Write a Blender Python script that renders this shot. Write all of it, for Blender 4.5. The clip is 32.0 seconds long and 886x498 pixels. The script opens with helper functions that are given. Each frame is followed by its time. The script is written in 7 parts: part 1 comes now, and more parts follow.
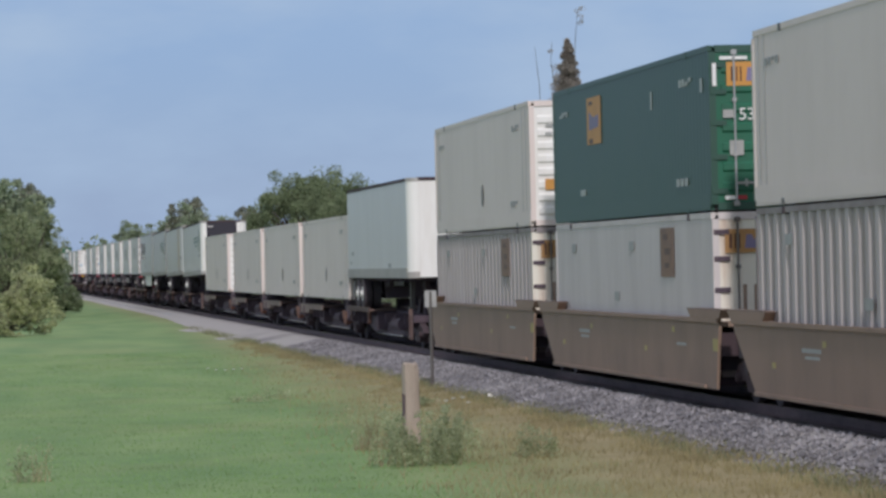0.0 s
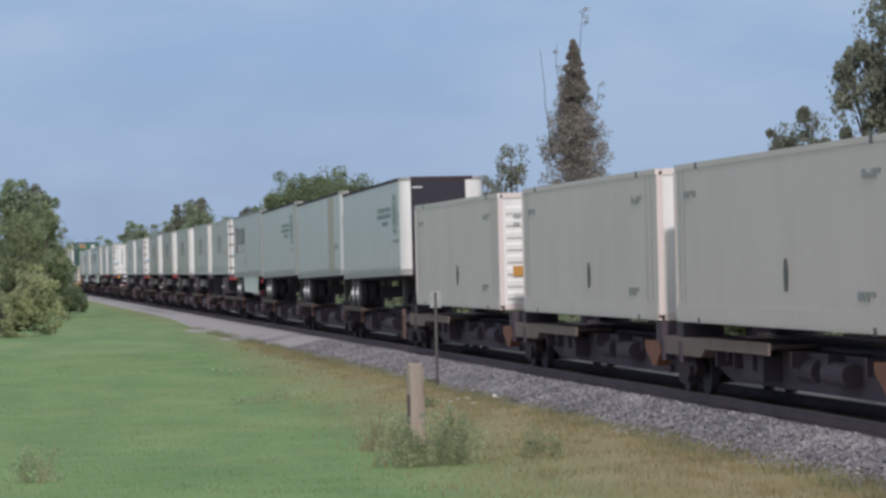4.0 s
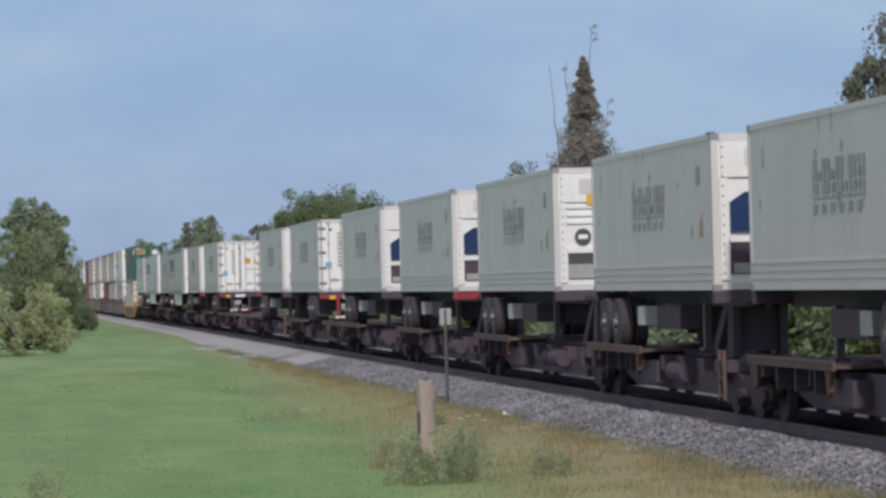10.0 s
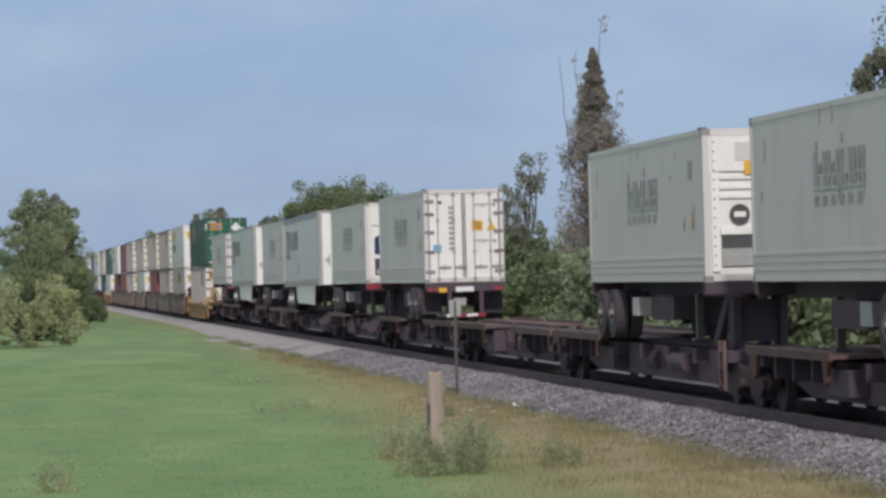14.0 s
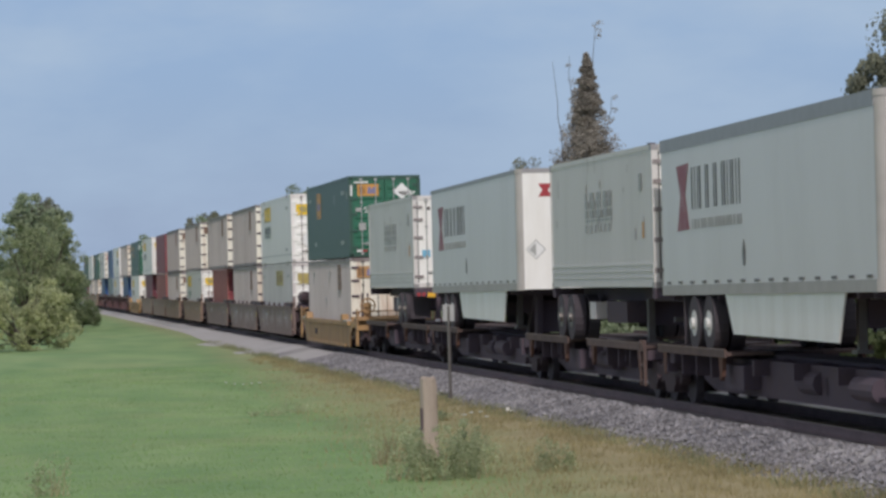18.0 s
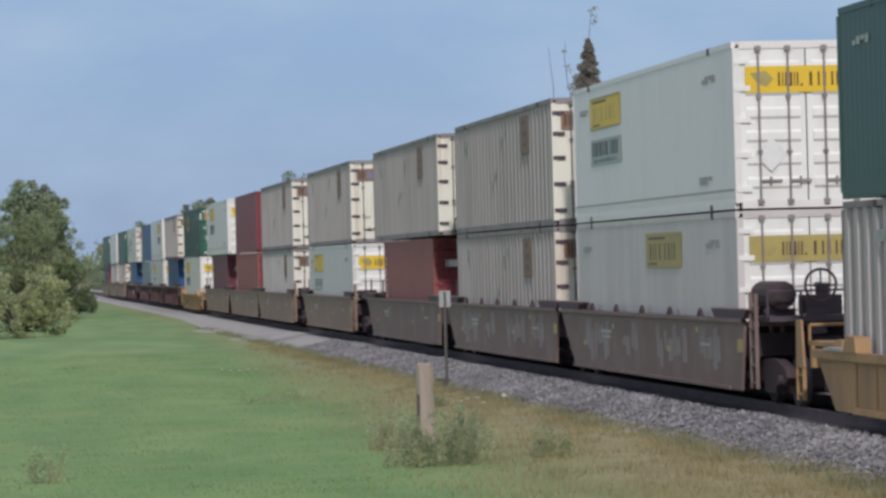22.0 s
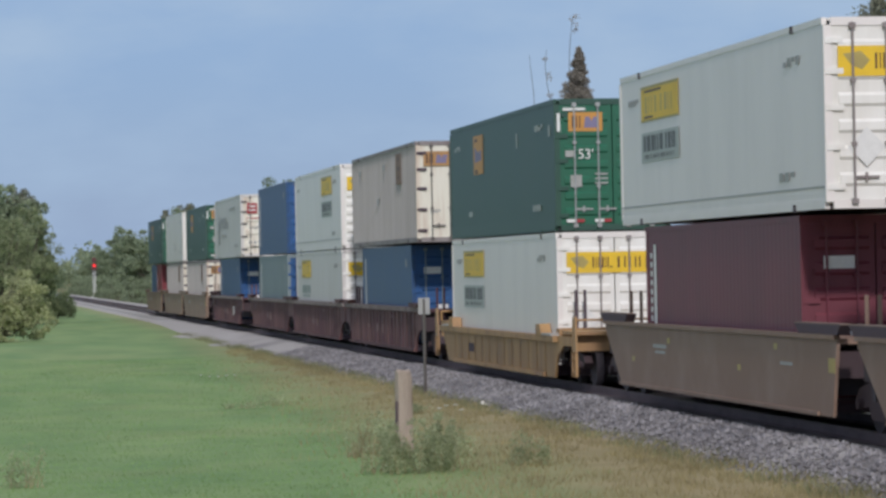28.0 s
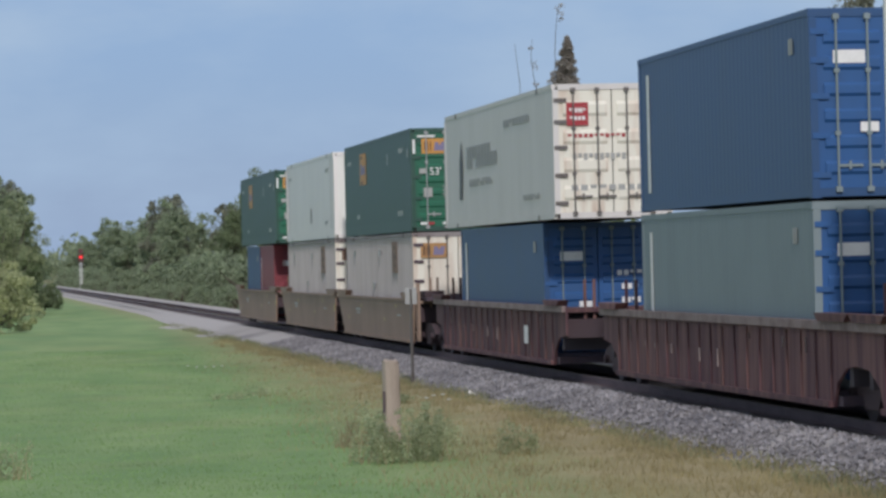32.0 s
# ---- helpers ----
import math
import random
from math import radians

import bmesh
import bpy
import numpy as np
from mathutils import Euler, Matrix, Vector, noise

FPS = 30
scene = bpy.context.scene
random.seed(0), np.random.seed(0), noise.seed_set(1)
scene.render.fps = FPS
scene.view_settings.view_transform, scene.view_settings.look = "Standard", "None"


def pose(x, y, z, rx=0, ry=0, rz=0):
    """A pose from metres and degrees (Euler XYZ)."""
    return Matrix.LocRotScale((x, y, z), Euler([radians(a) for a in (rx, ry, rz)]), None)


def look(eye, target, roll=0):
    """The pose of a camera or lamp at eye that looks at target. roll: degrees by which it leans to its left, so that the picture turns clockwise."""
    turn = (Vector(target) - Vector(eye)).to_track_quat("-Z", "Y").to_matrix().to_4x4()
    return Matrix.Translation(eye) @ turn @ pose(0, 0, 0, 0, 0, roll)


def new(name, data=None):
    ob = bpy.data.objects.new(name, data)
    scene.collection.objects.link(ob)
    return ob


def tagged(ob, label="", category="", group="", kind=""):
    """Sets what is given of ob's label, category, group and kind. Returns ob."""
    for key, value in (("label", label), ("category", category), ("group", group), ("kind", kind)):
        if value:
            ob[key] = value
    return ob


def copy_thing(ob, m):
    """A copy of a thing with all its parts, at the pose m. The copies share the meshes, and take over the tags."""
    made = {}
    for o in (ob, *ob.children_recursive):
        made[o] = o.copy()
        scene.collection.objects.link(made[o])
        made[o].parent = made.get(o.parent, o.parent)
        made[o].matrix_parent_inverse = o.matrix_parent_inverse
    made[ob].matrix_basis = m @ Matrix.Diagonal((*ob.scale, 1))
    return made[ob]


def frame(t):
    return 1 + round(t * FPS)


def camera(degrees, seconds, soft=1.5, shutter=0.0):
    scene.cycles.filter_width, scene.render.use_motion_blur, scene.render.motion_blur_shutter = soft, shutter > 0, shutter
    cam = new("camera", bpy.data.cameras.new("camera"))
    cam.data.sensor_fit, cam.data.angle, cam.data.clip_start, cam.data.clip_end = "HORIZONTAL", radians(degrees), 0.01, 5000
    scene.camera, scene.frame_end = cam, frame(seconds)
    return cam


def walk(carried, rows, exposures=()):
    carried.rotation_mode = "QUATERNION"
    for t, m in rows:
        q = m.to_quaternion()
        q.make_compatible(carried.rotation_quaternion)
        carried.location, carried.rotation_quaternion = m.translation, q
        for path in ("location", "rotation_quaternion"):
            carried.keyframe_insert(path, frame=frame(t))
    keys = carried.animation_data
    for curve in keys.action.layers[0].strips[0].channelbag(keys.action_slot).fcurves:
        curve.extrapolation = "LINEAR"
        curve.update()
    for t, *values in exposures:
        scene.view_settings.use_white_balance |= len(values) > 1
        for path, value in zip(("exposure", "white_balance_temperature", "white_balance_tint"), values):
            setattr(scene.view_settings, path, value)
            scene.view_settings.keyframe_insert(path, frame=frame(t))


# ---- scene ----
# x right, y ahead, z up from the near rail's top; the lens stands 2.54 m above it
cam = camera(14.78, 32.0, soft=2.9)
# seconds, yaw, pitch, roll of the hand-held camera, which stays in one spot
TURNS = [(0, 0.004, 0.236, 1.349), (0.5, 0.018, 0.287, 1.332), (1, -0.081, 0.317, 1.321), (1.5, 0.056, 0.278, 1.294), (2, 0.024, 0.234, 1.315), (2.5, 0.140, 0.345, 1.292), (3, 0.064, 0.383, 1.288), (3.5, 0.057, 0.312, 1.305), (5.5, 0.183, 0.202, 1.468), (6, 0.068, 0.264, 1.501), (6.5, 0.146, 0.232, 1.453), (7, 0.033, 0.278, 1.402), (7.5, -0.092, 0.352, 1.339), (8, 0.087, 0.486, 1.317), (8.5, 0.121, 0.539, 1.309), (9, 0.223, 0.639, 1.340), (9.5, 0.098, 0.536, 1.391), (10, 0.252, 0.542, 1.480), (10.5, 0.450, 0.448, 1.512), (11, 0.350, 0.439, 1.495), (11.5, 0.369, 0.500, 1.514), (12, 0.299, 0.438, 1.480), (12.5, 0.257, 0.404, 1.471), (13, 0.537, 0.305, 1.524), (13.5, 0.440, 0.343, 1.506), (15.5, 0.380, 0.511, 1.514), (16, 0.201, 0.446, 1.522), (16.5, 0.293, 0.493, 1.468), (17, 0.255, 0.467, 1.427), (17.5, 0.342, 0.489, 1.402), (18, 0.306, 0.480, 1.377), (18.5, 0.358, 0.340, 1.410), (19, 0.367, 0.343, 1.392), (19.5, 0.272, 0.355, 1.431), (20, 0.323, 0.368, 1.371), (20.5, 0.121, 0.294, 1.406), (21, 0.387, 0.199, 1.392), (21.5, 0.495, 0.089, 1.433), (22, 0.242, 0.245, 1.483), (22.5, 0.111, 0.339, 1.456), (23, 0.075, 0.297, 1.467), (23.5, -0.095, 0.303, 1.421), (24, 0.092, 0.386, 1.432), (24.5, 0.256, 0.165, 1.369), (25, 0.406, 0.197, 1.332), (25.5, 0.400, 0.312, 1.256), (27.5, -0.035, 0.295, 1.152), (28, -0.104, 0.357, 1.108), (28.5, -0.055, 0.471, 1.128), (29, -0.249, 0.367, 1.136), (29.5, 0.012, 0.391, 1.187), (30, 0.201, 0.341, 1.213), (30.5, 0.022, 0.177, 1.265), (31, -0.074, 0.153, 1.343), (31.5, -0.262, 0.235, 1.369), (32, -0.326, 0.179, 1.388)]
walk(cam, [(t, pose(0, 0, 2.54, 90 + p, r, y)) for t, y, p, r in TURNS], exposures=[(0, 0.0, 6250, 18), (9, 0.0, 6220, 18), (12, 0.0, 6420, 18), (17, 0.0, 6450, 17), (20, 0.0, 6420, 17), (22, 0.0, 6260, 16), (26, 0.0, 6240, 16), (32, 0.0, 6240, 16)])

# metres that the train has run by the time
RUN = [(0, 0.00), (1, 21.97), (2, 43.94), (3, 65.87), (6, 131.30), (7, 153.00), (8, 174.73), (9, 196.49), (10, 218.24), (11, 240.04), (12, 261.85), (13, 283.76), (16, 349.29), (17, 371.24), (18, 393.13), (19, 414.89), (20, 436.68), (21, 458.54), (22, 480.41), (23, 502.26), (24, 524.12), (25, 545.93), (28, 611.09), (29, 632.77), (30, 654.48), (31, 676.16), (32, 697.70)]
TRACK = pose(6.597, 56.0, 0, 0, 0, 97.93)   # local x: along the rails, away; local y: towards the camera's side


def track_pose(s, n, z, turn=0.0):
    return TRACK @ pose(s, n, z, 0, 0, turn)

# ---- world and sun ----
world = bpy.data.worlds.new("sky")
scene.world = world
world.use_nodes = True
wn, wl = world.node_tree.nodes, world.node_tree.links
wn.clear()
w_out = wn.new("ShaderNodeOutputWorld")
w_bg = wn.new("ShaderNodeBackground")
w_sky = wn.new("ShaderNodeTexSky")
w_sky.sky_type = "NISHITA"
w_sky.sun_disc = False
w_sky.sun_elevation = radians(34)
w_sky.sun_rotation = radians(180)
w_sky.air_density, w_sky.dust_density, w_sky.ozone_density = 1.0, 0.6, 2.0
w_co = wn.new("ShaderNodeTexCoord")
w_map = wn.new("ShaderNodeMapping")
w_map.inputs["Scale"].default_value = (6.5, 6.5, 17.0)
w_map.inputs["Location"].default_value = (0.3, 0.1, 0.55)
w_noise = wn.new("ShaderNodeTexNoise")
w_noise.inputs["Scale"].default_value = 1.3
w_noise.inputs["Detail"].default_value = 5
w_noise.inputs["Roughness"].default_value = 0.56
w_ramp = wn.new("ShaderNodeValToRGB")
w_ramp.color_ramp.elements[0].position, w_ramp.color_ramp.elements[1].position = 0.40, 0.62
w_sep = wn.new("ShaderNodeSeparateXYZ")
w_up = wn.new("ShaderNodeMapRange")       # the cloud veil thickens higher up
w_up.inputs["From Min"].default_value, w_up.inputs["From Max"].default_value = 0.030, 0.075
w_up.inputs["To Min"].default_value, w_up.inputs["To Max"].default_value = -0.34, 0.22
w_mul = wn.new("ShaderNodeMath")
w_mul.operation = "MULTIPLY_ADD"
w_mul.inputs[1].default_value = 1.0
w_cloud = wn.new("ShaderNodeMix")
w_cloud.data_type = "RGBA"
w_cloud.inputs["B"].default_value = (5.0, 5.8, 7.4, 1)
w_base = wn.new("ShaderNodeMix")
w_base.data_type = "RGBA"
w_base.inputs["Factor"].default_value = 0.72
w_base.inputs["B"].default_value = (1.92, 3.45, 6.15, 1)
wl.new(w_co.outputs["Generated"], w_map.inputs["Vector"])
wl.new(w_map.outputs["Vector"], w_noise.inputs["Vector"])
wl.new(w_noise.outputs["Fac"], w_ramp.inputs["Fac"])
wl.new(w_co.outputs["Generated"], w_sep.inputs["Vector"])
wl.new(w_sep.outputs["Z"], w_up.inputs["Value"])
wl.new(w_ramp.outputs["Color"], w_mul.inputs[0])
wl.new(w_up.outputs["Result"], w_mul.inputs[2])
wl.new(w_sky.outputs["Color"], w_base.inputs["A"])
wl.new(w_base.outputs["Result"], w_cloud.inputs["A"])
w_m2 = wn.new("ShaderNodeMath")
w_m2.operation = "MULTIPLY"
w_m2.use_clamp = True
w_m2.inputs[1].default_value = 0.85
w_deck = wn.new("ShaderNodeMapRange")     # unseen whiter cloud deck overhead, added to whiten the skylight
w_deck.inputs["From Min"].default_value, w_deck.inputs["From Max"].default_value = 0.10, 0.50
w_deck.inputs["To Max"].default_value = 0.95
wl.new(w_sep.outputs["Z"], w_deck.inputs["Value"])
w_sum = wn.new("ShaderNodeMath")
wl.new(w_mul.outputs[0], w_sum.inputs[0])
wl.new(w_deck.outputs["Result"], w_sum.inputs[1])
w_tone = wn.new("ShaderNodeMix")
w_tone.data_type = "RGBA"
w_tone.inputs["A"].default_value, w_tone.inputs["B"].default_value = (4.05, 5.5, 6.95, 1), (5.3, 5.5, 5.7, 1)
wl.new(w_deck.outputs["Result"], w_tone.inputs["Factor"])
wl.new(w_tone.outputs["Result"], w_cloud.inputs["B"])
wl.new(w_sum.outputs[0], w_m2.inputs[0])
wl.new(w_m2.outputs[0], w_cloud.inputs["Factor"])
wl.new(w_cloud.outputs["Result"], w_bg.inputs["Color"])
w_bg.inputs["Strength"].default_value = 0.092
wl.new(w_bg.outputs["Background"], w_out.inputs["Surface"])

sun_data = bpy.data.lights.new("sun", "SUN")
sun_data.energy, sun_data.angle, sun_data.color = 2.2, radians(3), (1.0, 0.945, 0.87)
sun = new("sun", sun_data)
sun.matrix_world = look((0, 0, 30), (0 - math.cos(radians(-87)) * 10, 0 - math.sin(radians(-87)) * 10, 30 - 10 * math.tan(radians(34))))


# ---- materials ----
def material(name, color, rough=0.6, metal=0.0, dirt=None, amount=0.35, scale=1.2, streak=1.0, fine=40.0, var=0.12, bump=0.0,
             bump_scale=30.0, glow=0.0, per_object=0.0, lo=0.42):
    """A weathered surface: large blotches or streaks of dirt, fine grain in the colour and the gloss, fine relief."""
    m = bpy.data.materials.new(name)
    m.use_nodes = True
    n, l = m.node_tree.nodes, m.node_tree.links
    bsdf = n["Principled BSDF"]
    bsdf.inputs["Roughness"].default_value = rough
    bsdf.inputs["Metallic"].default_value = metal
    co = n.new("ShaderNodeTexCoord")
    info = n.new("ShaderNodeObjectInfo")
    add = n.new("ShaderNodeVectorMath")
    add.operation = "MULTIPLY_ADD"
    add.inputs[1].default_value = (1, 1, streak)
    sc = n.new("ShaderNodeVectorMath")
    sc.operation = "SCALE"
    sc.inputs[0].default_value = (17, 5, 9)
    l.new(info.outputs["Random"], sc.inputs["Scale"])
    l.new(co.outputs["Object"], add.inputs[0])
    l.new(sc.outputs["Vector"], add.inputs[2])
    big = n.new("ShaderNodeTexNoise")
    big.inputs["Scale"].default_value, big.inputs["Detail"].default_value, big.inputs["Roughness"].default_value = scale, 6, 0.62
    l.new(add.outputs["Vector"], big.inputs["Vector"])
    small = n.new("ShaderNodeTexNoise")
    small.inputs["Scale"].default_value, small.inputs["Detail"].default_value = fine, 3
    l.new(co.outputs["Object"], small.inputs["Vector"])
    ramp = n.new("ShaderNodeMapRange")
    ramp.inputs["From Min"].default_value, ramp.inputs["From Max"].default_value = lo, lo + 0.30
    ramp.inputs["To Max"].default_value = amount
    l.new(big.outputs["Fac"], ramp.inputs["Value"])
    mix = n.new("ShaderNodeMix")
    mix.data_type = "RGBA"
    mix.inputs["A"].default_value = (*color, 1)
    d = dirt or tuple(c * 0.55 for c in color)
    mix.inputs["B"].default_value = (*d, 1)
    l.new(ramp.outputs["Result"], mix.inputs["Factor"])
    hsv = n.new("ShaderNodeHueSaturation")
    vr = n.new("ShaderNodeMapRange")
    vr.inputs["To Min"].default_value, vr.inputs["To Max"].default_value = 1 - var, 1 + var
    l.new(small.outputs["Fac"], vr.inputs["Value"])
    val = vr.outputs["Result"]
    if per_object:
        pr = n.new("ShaderNodeMapRange")
        pr.inputs["To Min"].default_value, pr.inputs["To Max"].default_value = 1 - per_object, 1 + per_object
        l.new(info.outputs["Random"], pr.inputs["Value"])
        mu = n.new("ShaderNodeMath")
        mu.operation = "MULTIPLY"
        l.new(val, mu.inputs[0])
        l.new(pr.outputs["Result"], mu.inputs[1])
        val = mu.outputs[0]
    l.new(val, hsv.inputs["Value"])
    l.new(mix.outputs["Result"], hsv.inputs["Color"])
    l.new(hsv.outputs["Color"], bsdf.inputs["Base Color"])
    if bump:
        bp = n.new("ShaderNodeBump")
        bn = n.new("ShaderNodeTexNoise")
        bn.inputs["Scale"].default_value, bn.inputs["Detail"].default_value = bump_scale, 4
        bp.inputs["Strength"].default_value, bp.inputs["Distance"].default_value = bump, 0.02
        l.new(co.outputs["Object"], bn.inputs["Vector"])
        l.new(bn.outputs["Fac"], bp.inputs["Height"])
        l.new(bp.outputs["Normal"], bsdf.inputs["Normal"])
    if glow:
        bsdf.inputs["Emission Color"].default_value = (*color, 1)
        bsdf.inputs["Emission Strength"].default_value = glow
    return m


def leaf_material(name, dark, light, trans=0.25):
    m = bpy.data.materials.new(name)
    m.use_nodes = True
    n, l = m.node_tree.nodes, m.node_tree.links
    bsdf = n["Principled BSDF"]
    bsdf.inputs["Roughness"].default_value = 0.6
    geo = n.new("ShaderNodeNewGeometry")
    ramp = n.new("ShaderNodeMix")
    ramp.data_type = "RGBA"
    ramp.inputs["A"].default_value, ramp.inputs["B"].default_value = (*dark, 1), (*light, 1)
    l.new(geo.outputs["Random Per Island"], ramp.inputs["Factor"])
    co = n.new("ShaderNodeTexCoord")
    nz = n.new("ShaderNodeTexNoise")
    nz.inputs["Scale"].default_value, nz.inputs["Detail"].default_value = 0.9, 3
    l.new(co.outputs["Object"], nz.inputs["Vector"])
    hs = n.new("ShaderNodeHueSaturation")
    mr = n.new("ShaderNodeMapRange")
    mr.inputs["From Min"].default_value, mr.inputs["From Max"].default_value = 0.3, 0.7
    mr.inputs["To Min"].default_value, mr.inputs["To Max"].default_value = 0.72, 1.3
    l.new(nz.outputs["Fac"], mr.inputs["Value"])
    l.new(mr.outputs["Result"], hs.inputs["Value"])
    l.new(ramp.outputs["Result"], hs.inputs["Color"])
    l.new(hs.outputs["Color"], bsdf.inputs["Base Color"])
    tr = n.new("ShaderNodeBsdfTranslucent")
    l.new(hs.outputs["Color"], tr.inputs["Color"])
    ms = n.new("ShaderNodeMixShader")
    ms.inputs["Fac"].default_value = trans
    l.new(bsdf.outputs["BSDF"], ms.inputs[1])
    l.new(tr.outputs["BSDF"], ms.inputs[2])
    l.new(ms.outputs["Shader"], n["Material Output"].inputs["Surface"])
    return m


